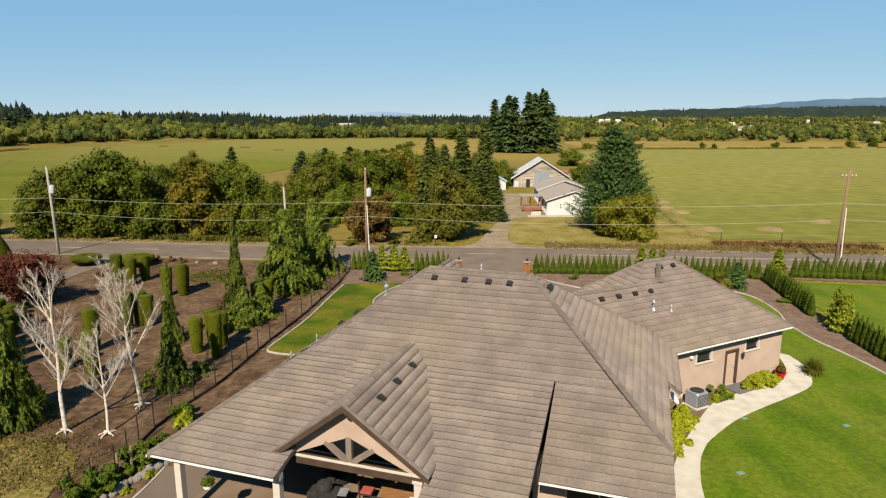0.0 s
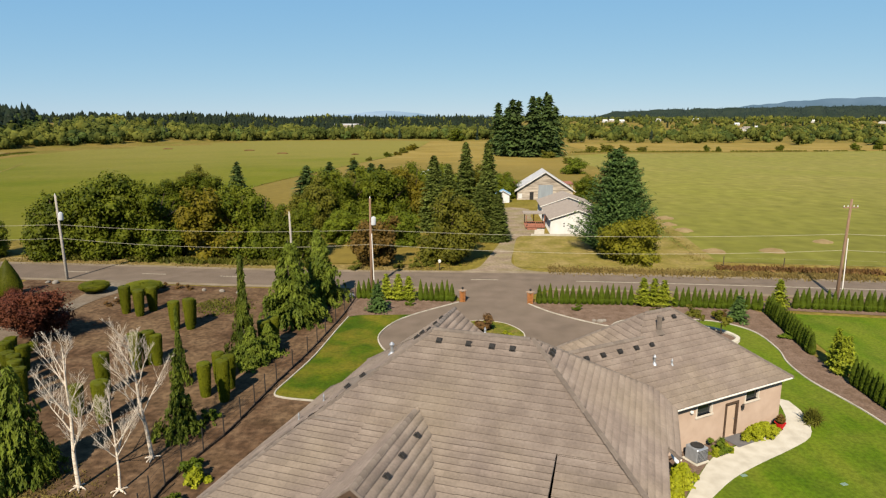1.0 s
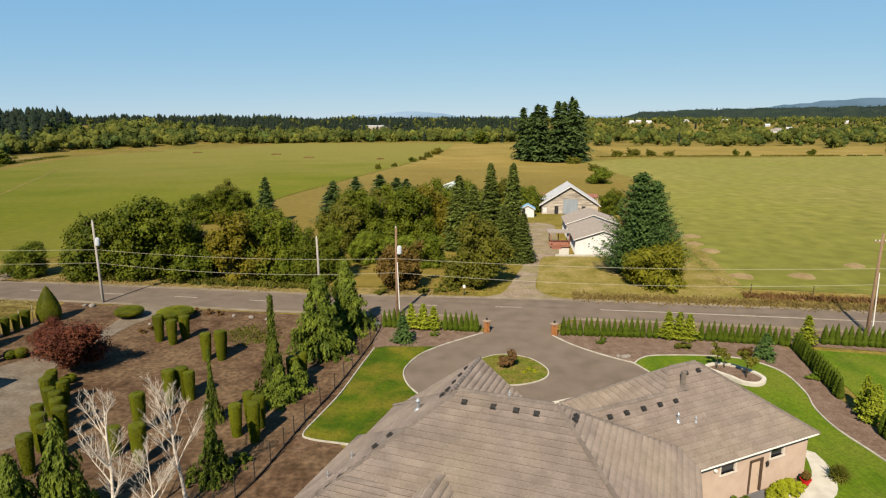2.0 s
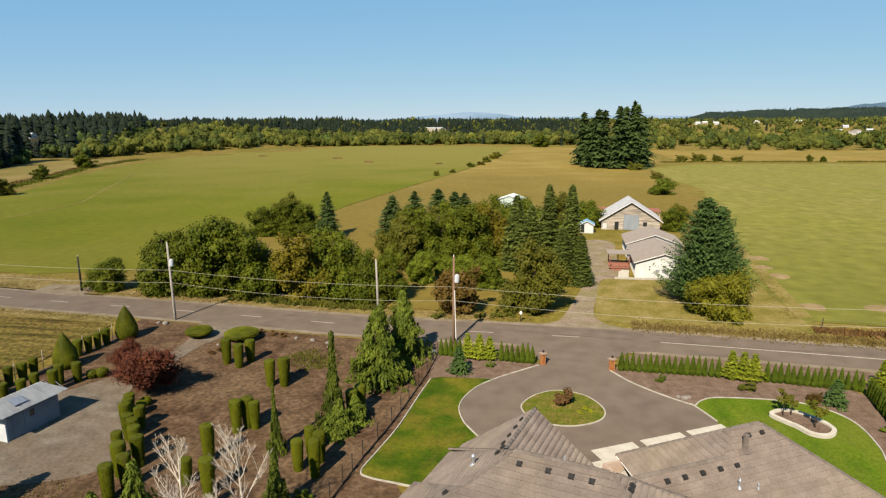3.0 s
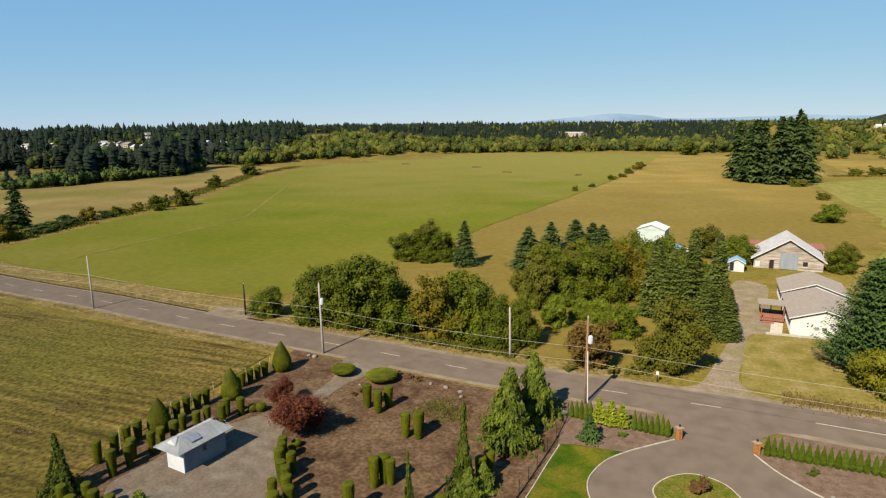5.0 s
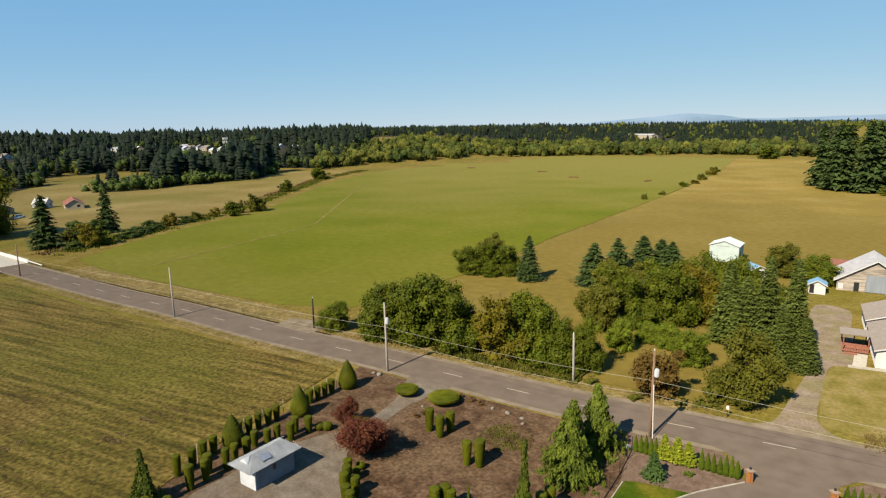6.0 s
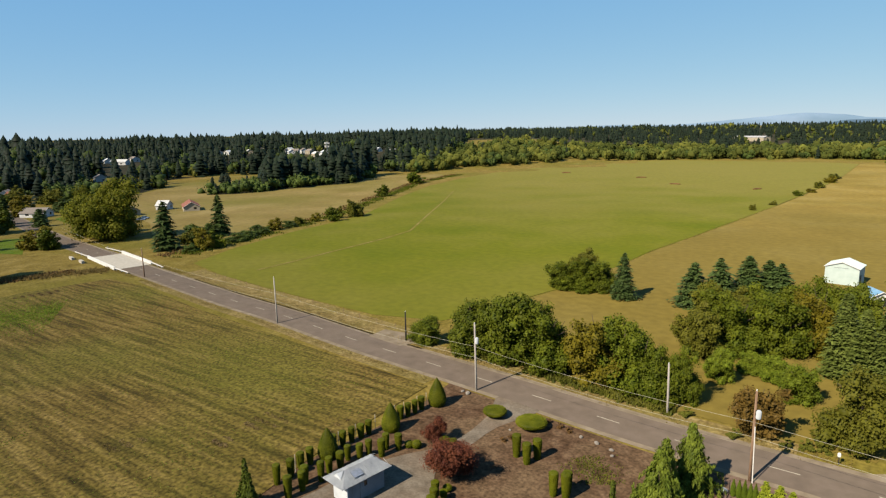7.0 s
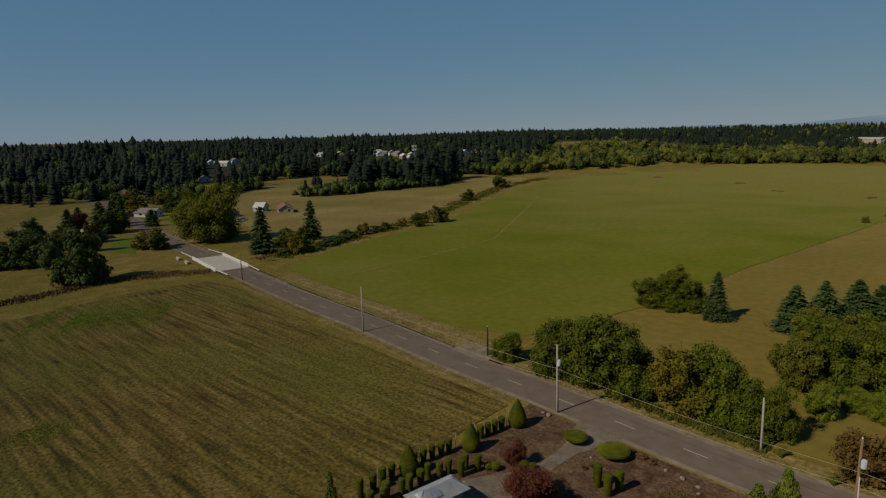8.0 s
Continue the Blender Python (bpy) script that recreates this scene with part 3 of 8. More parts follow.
def along(line, s):
    for a, b in zip(line, line[1:]):
        l = math.dist(a, b)
        if s <= l:
            return (a[0] + (b[0] - a[0]) * s / l, a[1] + (b[1] - a[1]) * s / l, math.atan2(b[1] - a[1], b[0] - a[0]))
        s -= l
    return (*line[-1], 0)


def road_s(x):
    s = 0
    for a, b in zip(ROAD, ROAD[1:]):
        if b[0] <= x <= a[0]:
            return s + math.dist(a, b) * (a[0] - x) / (a[0] - b[0])
        s += math.dist(a, b)
    return s


dash_mesh = bm_mesh("lane_dash", boxed((-1.55, 1.55, -.06, .06, 0, .006)), M["paint_line"])
for k in range(24):
    x, y, a = along(ROAD, road_s(5.3 - 9.9 * k))
    d = new("lane_dash", dash_mesh)
    d.parent = road
    d.matrix_world = pose(x, y, gz(x, y) + .072, 0, 0, math.degrees(a))
line = [p for p in ROAD if -1 < p[0] < 300]
line = [q for q in line if q[0] > 13.5]
lm = ribbon(line, .09, .075, M["paint_line"], "lane_line")
lm.parent = road
sheet("driveway", [(-4, 67.6), (0, 66.2), (1.8, 63.5), (2.4, 61.2)] + DRIVE_L + [(0, 40), (5, 36), (12, 41), (17.4, 48.5)] + DRIVE_R[::-1] + [(9.3, 61.5), (10.2, 63.6), (12, 65.4), (16, 66.4), (13, 67.6)], M["asphalt"], .062, 0, "grey asphalt driveway opening into a turning circle")
sheet("farm_drive", smooth_line([(1.8, 73.2), (4.6, 75.2), (6.2, 80), (7.9, 87), (9.8, 95.2), (11.2, 106.8), (11.0, 116), (13.2, 130), (18.3, 128), (17.4, 118), (16.8, 107.4), (16.0, 98.6), (12.8, 97.2), (11.6, 93), (10.5, 85.8), (9.4, 78.4), (10.6, 74.8), (13.5, 72.4)], True, 3), M["dirt"], .058, 0, "pale brown gravel farm drive and yard")
sheet("garden_drive", smooth_line([(-39.5, 70.6), (-37.8, 64), (-37.6, 57.5), (-39, 53.3), (-41, 50.3), (-43, 46), (-44, 40), (-44.5, 36), (-41, 33.6), (-34.7, 34.5), (-29.6, 37), (-31, 42), (-33.8, 46.5), (-36, 50.5), (-35.6, 56), (-35.2, 62), (-32.8, 69.4)], True, 3), M["yard"], .065, 0, "grey gravel garden drive and yard")
sheet("field_entrance", [(-64, 78.5), (-72, 79.6), (-72, 84), (-66, 84.6), (-62, 82)], M["gravel"], .078, 0, "pale gravel field entrance")
tagged(ribbon(FIELD_TRACK, .4, .14, M["farm_lawn"], "field_track"), "dry trodden track along the field edge", "track", kind="structure")
ISLAND = smooth_line([(.4, 50.6), (.9, 52.4), (2.2, 53.9), (3.9, 54.6), (6.1, 53.8), (7.4, 51.6), (7.3, 49.8), (6.1, 48.5), (4, 47.8), (1.6, 48.4)], True)
sheet("island_bed", ISLAND, M["island"], .1, .8, "round planted island with patchy grass", .06)
kerb("island_kerb", ISLAND, closed=True, label="pale concrete kerb ring of the turning circle", base=.06)
kerb("driveway_kerb", DRIVE_L, label="pale concrete kerb of the turning circle", base=.06)
kerb("driveway_kerb", DRIVE_R, label="pale concrete kerb of the driveway", base=.06)
kerb("lawn_kerb", LAWN_R, label="pale concrete edging of the lawn", base=.05)
kerb("lawn_kerb", smooth_line([(-6, 37.7), (-8, 38.1), (-10.2, 38.6), (-10.9, 39.4), (-10.4, 42), (-9.6, 46), (-8.9, 52), (-8.4, 55.9)]), label="pale concrete edging of the lawn", base=.04)
GA = radians(26.8)
GX, GY = (math.cos(GA), math.sin(GA)), (-math.sin(GA), math.cos(GA))


def garage_xy(a, b):
    return (a * GX[0] + b * GY[0], a * GX[1] + b * GY[1])


apron = thing("garage_apron", (0, 0, .064), 26.8, "pale concrete garage apron in three slabs", "apron", kind="structure")
for a0, a1 in ((25.0, 28.7), (29.4, 33.2), (33.8, 37.3)):
    part("slab", boxed((a0, a1, 30.0, 36.9 if a0 < 24 or a0 > 33 else 36.9, 0, .03)), M["concrete"], apron)
part("slab", boxed((23.4, 24.97, 30.0, 35.4, 0, .03)), M["concrete"], apron)
PATH_IN = [(9.9, 12), (9.9, 22.7), (10.7, 24.6), (11.8, 26.5), (13.3, 28.6), (15.2, 31), (17, 32.2), (18.1, 32.9), (20, 34), (21.5, 35.2), (22.3, 37.3), (22.5, 38.6)]
PATH_OUT = [(23.2, 38), (23.2, 36.4), (22.85, 35.1), (21.9, 33.3), (19.9, 31.85), (17.65, 30.5), (15.5, 29.05), (13.65, 27.35), (12.95, 26.55), (12.1, 25.1), (11.2, 22.5), (11.1, 20), (11.1, 12)]
sheet("garden_path", smooth_line(PATH_IN, per=3) + smooth_line(PATH_OUT, per=3), M["concrete"], .085, 0, "curving pale concrete garden path")
sheet("wall_bed", [(9.3, 20), (10, 22.8), (11.8, 26.6), (13.4, 28.9), (15.3, 31.2), (18.1, 33.1), (20.2, 34.3), (20.6, 35.2), (12.5, 31.5)], M["bark"], .075, 0, "bark bed along the house wall")

# ---- house ----
HA = -18.2
ROOF_COUNT = [0]


def plane_axes(poly):
    p0, p1, p2 = (Vector(p) for p in poly[:3])
    e = (p1 - p0).normalized()
    n = e.cross(p2 - p0).normalized()
    if n.z < 0:
        n = -n
    s = n.cross(e)
    if s.z < 0:
        s, e = -s, -e
    return p0, e, s, n


def span_at(pts, s):
    xs = []
    for (x0, s0), (x1, s1) in zip(pts, pts[1:] + pts[:1]):
        if abs(s1 - s0) > 1e-6 and min(s0, s1) - 1e-6 <= s <= max(s0, s1) + 1e-6:
            xs.append(x0 + (x1 - x0) * (s - s0) / (s1 - s0))
        elif abs(s1 - s0) <= 1e-6 and abs(s - s0) < 1e-5:
            xs += [x0, x1]
    return (min(xs), max(xs)) if xs else None


def roof_plane(name, poly, parent, course=.36, width=.98, single=None, thick=.14):
    """One roof slope: a board below, and courses of tiles, each with a raised lower edge. single: the (low, high) stretch of courses and of
    plan, whose tiles are objects of their own."""
    p0, e, s, n = plane_axes(poly)
    pts = [((Vector(p) - p0).dot(e), (Vector(p) - p0).dot(s)) for p in poly]
    top = max(v for _, v in pts)
    bm = bmesh.new()
    lo = [bm.verts.new(Vector(p) - n * thick) for p in poly]
    hi = [bm.verts.new(Vector(p)) for p in poly]
    bm.faces.new(hi); bm.faces.new(lo[::-1])
    for i in range(len(poly)):
        j = (i + 1) % len(poly)
        bm.faces.new((lo[i], lo[j], hi[j], hi[i]))
    slope = part(name, bm, M["ridge"], parent)
    rnd = random.Random(len(name) * 7 + int(top * 100))
    V, Q = [], []
    i = 0
    while i * course < top - .02:
        s0, s1 = i * course, min((i + 1) * course + .02, top - 1e-4)
        a, b = span_at(pts, max(s0, 1e-4)), span_at(pts, s1)
        if a and b:
            x = min(a[0], b[0]) - width * rnd.random()
            while x < max(a[1], b[1]):
                w = width * rnd.choice((.7, 1, 1, 1.3))
                q = [(min(max(x, a[0]), a[1]), s0), (min(max(x + w - .003, a[0]), a[1]), s0), (min(max(x + w - .003, b[0]), b[1]), s1), (min(max(x, b[0]), b[1]), s1)]
                x += w
                if q[1][0] - q[0][0] + q[2][0] - q[3][0] < .05:
                    continue
                up = .036 + .012 * rnd.random()
                t = [p0 + e * u + s * v + n * h for (u, v), h in zip(q, (up, up, .008, .008))]
                f = [p0 + e * u + s * (v - .004) for u, v in q[:2]]
                if single and single(t[0]) and ROOF_COUNT[0] < 300:
                    ROOF_COUNT[0] += 1
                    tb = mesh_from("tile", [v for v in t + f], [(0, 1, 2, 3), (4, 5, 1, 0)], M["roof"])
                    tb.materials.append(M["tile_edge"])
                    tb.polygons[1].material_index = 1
                    tile = new("tile", tb)
                    tile.parent = slope
                else:
                    k = len(V)
                    V += t + f
                    Q += [(k, k + 1, k + 2, k + 3), (k + 4, k + 5, k + 1, k)]
        i += 1
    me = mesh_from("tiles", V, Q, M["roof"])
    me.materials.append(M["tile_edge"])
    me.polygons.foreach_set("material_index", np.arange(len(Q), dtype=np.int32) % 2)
    tagged(part("tiles", me, None, slope), kind="stuff")
    return slope


def ridge_caps(line, parent, step=.4, r=.12):
    """Overlapping cap tiles along a ridge or hip, each a piece of its own."""
    a, b = Vector(line[0]), Vector(line[1])
    d = (b - a).normalized()
    side = Vector((-d.y, d.x, 0)).normalized()
    V, Q = [], []
    for o, w, n in ((Vector(), 1.15, 0), (d * step * 1.06, .95, 4)):
        for u, h in ((-r, -.045), (-r * .45, .055), (r * .45, .055), (r, -.045)):
            V.append(o + side * u * w + Vector((0, 0, h * w + .01)))
    Q += [(j, j + 1, j + 5, j + 4) for j in range(3)] + [(3, 2, 1, 0)]
    cap = mesh_from("ridge_cap", V, Q, M["ridge"])
    for i in range(max(1, int((b - a).length / step))):
        o = new("ridge_cap", cap)
        o.parent = parent
        o.location = a + d * i * step


def gutter(a, b, parent, z_drop=.1):
    a, b = Vector(a), Vector(b)
    d = (b - a).normalized()
    side = Vector((-d.y, d.x, 0))
    bm = bmesh.new()
    prof = ((-.02, -.02), (.045, -.02), (.045, -.085), (.02, -.09), (-.02, -.09))
    rows = [[bm.verts.new(p + side * u + Vector((0, 0, w))) for u, w in prof] for p in (a, b)]
    for k in range(5):
        bm.faces.new((rows[0][k], rows[0][(k + 1) % 5], rows[1][(k + 1) % 5], rows[1][k]))
    bm.faces.new(rows[0]); bm.faces.new(rows[1][::-1])
    part("gutter", bm, M["fascia"], parent, "white metal gutter")


def roof_vent(at, turn, pitch, parent):
    """A black slant-backed roof ventilator, standing on the slope."""
    m = pose(*at, 0, 0, turn) @ pose(0, 0, 0, pitch)
    v = thing("roof_vent")
    v.parent = parent
    v.matrix_local = m @ Matrix.Scale(.64, 4)
    part("flange", boxed((-.24, .24, -.24, .24, .03, .055)), M["dark"], v)
    bm = bmesh.new()
    vs = [bm.verts.new(c) for c in ((-.17, -.17, .05), (.17, -.17, .05), (.17, .17, .05), (-.17, .17, .05), (-.2, -.2, .2), (.2, -.2, .2), (.17, .15, .24), (-.17, .15, .24))]
    for q in ((0, 1, 5, 4), (1, 2, 6, 5), (2, 3, 7, 6), (3, 0, 4, 7), (4, 5, 6, 7)):
        bm.faces.new([vs[i] for i in q])
    part("hood", bm, M["dark"], v)


house = thing("house", (0, 0, 0), HA, "single-storey beige stucco house with brown-grey tiled hip roofs", "house")
R1, R2 = (-9.2, 28.2, 7.97), (-4.2, 28.2, 7.97)
HL, HR = (-13.6, 23.84, 4.73), (.4, 23.84, 4.73)
roof_plane("roof_slope", [HL, (.25, 23.84, 4.73), R2, R1], house, single=lambda p: -9 < p.x < 0 and p.y < 26.6)
roof_plane("roof_slope", [(-16.2, 16.9, 2.9), (-11.0, 16.9, 2.9), (-11.0, 23.84, 4.75), HL], house)
roof_plane("roof_slope", [(-5.9, 16.9, 2.7), (-2.42, 16.9, 2.7), (-2.42, 23.84, 4.75), (-5.9, 23.84, 4.75)], house)
roof_plane("roof_slope", [(-2.36, 20.0, 2.6), (2.15, 20.0, 2.6), (2.05, 21.75, 3.571), (.25, 23.84, 4.73), (-2.36, 23.84, 4.73)], house)
roof_plane("roof_slope", [(2.05, 21.75, 3.571), (2.05, 34.2, 3.571), R2], house)
roof_plane("roof_slope", [(2.7, 28.1, 3.046), (2.7, 34.8, 3.046), (2.05, 34.2, 3.571), (2.05, 28.1, 3.571)], house)
roof_plane("roof_slope", [(-15.6, 33.9, 3.31), (-15.6, 26.0, 3.31), (-11.3, 26.05, 6.42), R1], house)
roof_plane("roof_slope", [(-16.4, 30.5, 2.88), (-16.4, 16.9, 2.88), (HL[0], HL[1], HL[2] + .1), (-11.25, 26.1, 6.56)], house, thick=.2)
roof_plane("roof_slope", [(2.9, 35.0, 2.9), (-16.2, 35.0, 2.9), R1, R2], house)
roof_plane("roof_slope", [(-11.0, 19.6, 3.62), (-10.97, 19.6, 3.62), (-9.56, 23.84, 4.75), (-11.0, 23.84, 4.75)], house)
roof_plane("roof_slope", [(-5.95, 18.6, 3.2), (-5.9, 18.6, 3.2), (-5.9, 23.84, 4.75), (-8.3, 23.84, 4.75)], house)
GR, GX0, GE = 5.42, -8.83, (3.04, 3.24)      # patio gable: ridge height and line, its two eaves
roof_plane("roof_slope", [(-11.86, 24.8, GE[0]), (-11.86, 18.0, GE[0]), (GX0, 18.0, GR), (GX0, 24.8, GR)], house, width=.8)
roof_plane("roof_slope", [(-5.74, 18.0, GE[1]), (-5.74, 24.8, GE[1]), (GX0, 24.8, GR), (GX0, 18.0, GR)], house, width=.8)
EZ, EX = 6.75, -10.4                         # entry gable on the road side
roof_plane("roof_slope", [(-15.4, 35.6, 3.05), (-15.4, 28.6, 3.05), (EX, 28.6, EZ), (EX, 35.6, EZ)], house, width=.8)
roof_plane("roof_slope", [(-5.5, 28.9, 2.9), (-5.5, 35.6, 2.9), (EX, 35.6, EZ), (EX, 28.9, EZ)], house, width=.8)
for ln in ((R1, R2), (HL, R1), ((-16.3, 16.9, 2.93), HL), ((2.05, 21.75, 3.57), R2), ((2.9, 35, 2.9), R2), ((GX0, 18, GR), (GX0, 24.7, GR)), ((EX, 35.6, EZ), (EX, 29.8, EZ))):
    ridge_caps(ln, house)
for g in (((-16.2, 16.9, 2.9), (-11.0, 16.9, 2.9)), ((-5.9, 16.9, 2.7), (-2.42, 16.9, 2.7)), ((-2.36, 20.0, 2.6), (2.2, 20.0, 2.6)), ((2.05, 21.75, 3.57), (2.05, 28.1, 3.57)), ((2.7, 28.1, 3.04), (2.7, 33.0, 3.04)), ((-16.42, 30.4, 2.86), (-16.42, 16.9, 2.86)), ((-15.62, 33.8, 3.29), (-15.62, 30.6, 3.29)), ((-15.42, 35.5, 3.03), (-15.42, 33.9, 3.03))):
    gutter(*g, house)


def near_z(b):
    return 7.97 - .743 * (28.2 - b)


pt = 36.6
for a in (-8.75, -7.25, -6.1, -5.1):
    roof_vent((a, 27.66, near_z(27.66)), 0, pt, house)
for b in (23.0, 21.3, 19.75):
    roof_vent((GX0 + .62, b, GR - .62 * .705), 90, 35, house)
for b in (27.55, 27.15):
    roof_vent((R2[0] + .85, b + .85, R2[2] - .85 * .715 + .02), 90, 36, house)
for b in (34.3, 33.2, 32.1, 31.1):
    roof_vent((EX - .42, b, EZ - .42 * .74), -90, 36, house)
for a, b in ((-10.25, 29.4), (-10.35, 28.85), (-12.1, 26.0), (-12.6, 25.35)):
    roof_vent((a, b, 7.97 - (R1[0] - a) * .726 + (.1 if b < 27 else 0)), -90, 36, house)


def roof_pipe(at, parent, h=.55, r=.06):
    v = thing("vent_pipe")
    v.parent = parent
    v.matrix_local = pose(*at)
    part("pipe", lathe(((r, -.2), (r, h), (r * .6, h)), 10), M["metal"], v)
    part("cap", lathe(((r * 1.7, h - .14), (r * 1.9, h - .08), (r * .4, h + .05)), 10), M["metal"], v)
    part("collar", lathe(((r * 3, -.06), (r * 1.3, .1), (r * 1.2, .12)), 10), M["metal"], v)


roof_pipe((-11.8, 28.9, 6.08), house, .6, .075)
roof_pipe((-14.2, 25.8, 4.42), house, .35, .03)
roof_pipe((-14.8, 24.4, 3.98), house, .35, .03)
roof_pipe((-6.6, 28.25, near_z(28.25)), house, .25, .03)


def wall_panel(bm, x0, x1, y0, y1, z0, z1, holes=(), axis="x"):
    """A wall with thickness as one sheet of masonry; holes as (from, to, sill, head) along its length go right through."""
    lo, hi = (x0, x1) if axis == "x" else (y0, y1)
    us = sorted({lo, hi, *[min(max(u, lo), hi) for h in holes for u in h[:2]]})
    zs = sorted({z0, z1, *[min(max(z, z0), z1) for h in holes for z in h[2:4]]})

    def solid(i, k):
        if not (0 <= i < len(us) - 1 and 0 <= k < len(zs) - 1):
            return False
        u, z = (us[i] + us[i + 1]) / 2, (zs[k] + zs[k + 1]) / 2
        return not any(h[0] < u < h[1] and h[2] < z < h[3] for h in holes)
    made = {}

    def v(i, k, s):
        if (i, k, s) not in made:
            made[i, k, s] = bm.verts.new((us[i], (y0, y1)[s], zs[k]) if axis == "x" else ((x0, x1)[s], us[i], zs[k]))
        return made[i, k, s]
    for i in range(len(us) - 1):
        for k in range(len(zs) - 1):
            if not solid(i, k):
                continue
            bm.faces.new((v(i, k, 0), v(i + 1, k, 0), v(i + 1, k + 1, 0), v(i, k + 1, 0)))
            bm.faces.new((v(i, k + 1, 1), v(i + 1, k + 1, 1), v(i + 1, k, 1), v(i, k, 1)))
            for di, dk, p, q in ((-1, 0, (i, k), (i, k + 1)), (1, 0, (i + 1, k + 1), (i + 1, k)), (0, -1, (i + 1, k), (i, k)), (0, 1, (i, k + 1), (i + 1, k + 1))):
                if not solid(i + di, k + dk):
                    bm.faces.new((v(*p, 0), v(*q, 0), v(*q, 1), v(*p, 1)))
    bmesh.ops.recalc_face_normals(bm, faces=bm.faces[:])
    return bm


part("wall", wall_panel(bmesh.new(), -15.4, -2.6, 23.2, 23.4, 0, 3.2, [(-14.6, -12.2, .1, 2.3), (-10.6, -7.2, .1, 2.5), (-5.6, -4.2, .9, 2.2)]), M["stucco"], house)
part("wall", wall_panel(bmesh.new(), -2.6, 1.65, 21.6, 21.8, 0, 2.75, [(-1.6, .9, .8, 2.1)]), M["stucco"], house)
part("wall", wall_panel(bmesh.new(), 1.45, 1.65, 22.3, 34.2, 0, 3.3, [(23.5, 25, 1, 2.1), (28.2, 29.6, 1, 2.1)], "y"), M["stucco"], house)
part("wall", wall_panel(bmesh.new(), -15.6, -15.4, 23.2, 34.4, 0, 2.9, [(25, 26.5, 1, 2.1), (30, 31.5, 1, 2.1)], "y"), M["stucco"], house)
part("wall", wall_panel(bmesh.new(), -15.4, 1.65, 34.2, 34.4, 0, 2.9), M["stucco"], house)
part("wall", wall_panel(bmesh.new(), -2.8, -2.6, 21.6, 23.2, 0, 2.9, (), "y"), M["stucco"], house)
part("wall", wall_panel(bmesh.new(), -14.9, -6.2, 34.9, 35.1, 0, 2.9, [(-11.5, -9.6, 0, 2.6)]), M["stucco"], house)
part("wall", wall_panel(bmesh.new(), -15.1, -14.9, 34.4, 35.1, 0, 2.9, (), "y"), M["stucco"], house)
part("wall", wall_panel(bmesh.new(), -6.2, -6.0, 34.4, 35.1, 0, 2.9, (), "y"), M["stucco"], house)
bm = bmesh.new()
tri = [bm.verts.new(c) for c in ((-14.7, 35.0, 2.9), (-6.0, 35.0, 2.9), (EX, 35.0, 6.3))]
bm.faces.new(tri)
bmesh.ops.solidify(bm, geom=bm.faces[:], thickness=.15)
part("gable_wall", bm, M["stucco"], house)
for a0, a1, s, h, b in ((-14.6, -12.2, .1, 2.3, 23.3), (-10.6, -7.2, .1, 2.5, 23.3), (-5.6, -4.2, .9, 2.2, 23.3), (-1.6, .9, .8, 2.1, 21.7)):
    win = part("window", boxed((a0, a1, b - .01, b + .01, s, h)), M["glass"], house)
    part("frame", boxed((a0, a0 + .07, b - .05, b + .05, s, h), (a1 - .07, a1, b - .05, b + .05, s, h), (a0, a1, b - .05, b + .05, h - .07, h), (a0, a1, b - .05, b + .05, s, s + .07), ((a0 + a1) / 2 - .03, (a0 + a1) / 2 + .03, b - .05, b + .05, s, h)), M["trim"], win)
for b0, b1 in ((23.5, 25), (28.2, 29.6)):
    part("window", boxed((1.54, 1.56, b0, b1, 1, 2.1)), M["glass"], house)
for b0, b1 in ((25, 26.5), (30, 31.5)):
    part("window", boxed((-15.51, -15.49, b0, b1, 1, 2.1)), M["glass"], house)

# covered patio: floor, posts, gable truss
part("patio_slab", boxed((-15.9, -2.5, 16.6, 23.2, -.05, .12)), M["patio"], house)
for a, b, h in ((-15.4, 17.4, 2.95), (-11.3, 17.6, 2.9), (-6.3, 18.6, 2.8), (-2.8, 17.4, 2.9)):
    bm = boxed((a - .14, a + .14, b - .14, b + .14, .12, h), (a - .2, a + .2, b - .2, b + .2, .12, .3), (a - .19, a + .19, b - .19, b + .19, h - .14, h), bevel=.012)
    part("post", bm, M["trim"], house, "pale square patio post")
part("beam", boxed((-15.6, -11.0, 17.3, 17.5, 2.58, 2.82)), M["trim"], house)
part("beam", boxed((-6.2, -2.5, 17.3, 17.5, 2.58, 2.82)), M["trim"], house)
truss = part("gable_truss", boxed((-11.6, -6.05, 18.42, 18.66, 2.66, 2.97)), M["doorframe"], house, "dark timber tie beam of the gable truss")
# added pale strip: the light on the beam's top is put in as colour
part("lit_beam_top", boxed((-11.6, -6.05, 18.39, 18.45, 2.95, 3.03)), M["trim"], truss, "pale strip standing in for the lit top of the tie beam")
part("king_post", boxed((-9.0, -8.78, 18.44, 18.58, 2.97, 4.0)), M["truss"], truss)
for sgn in (-1, 1):
    bm = bmesh.new()
    tube(bm, [(-8.88 + sgn * .1, 18.51, 3.02), (-8.88 + sgn * .95, 18.51, 3.66)], [.12, .12], 4)
    part("strut", bm, M["truss"], truss)
bm = bmesh.new()
outer = [(-11.75, 2.98), (-8.86, 5.27), (-5.9, 3.03), (-6.6, 3.03), (-8.88, 4.0), (-11.1, 3.03)]
front = [bm.verts.new((a, 18.45, z)) for a, z in outer]
back = [bm.verts.new((a, 18.60, z)) for a, z in outer]
for i in range(6):
    j = (i + 1) % 6
    bm.faces.new((front[i], front[j], back[j], back[i]))
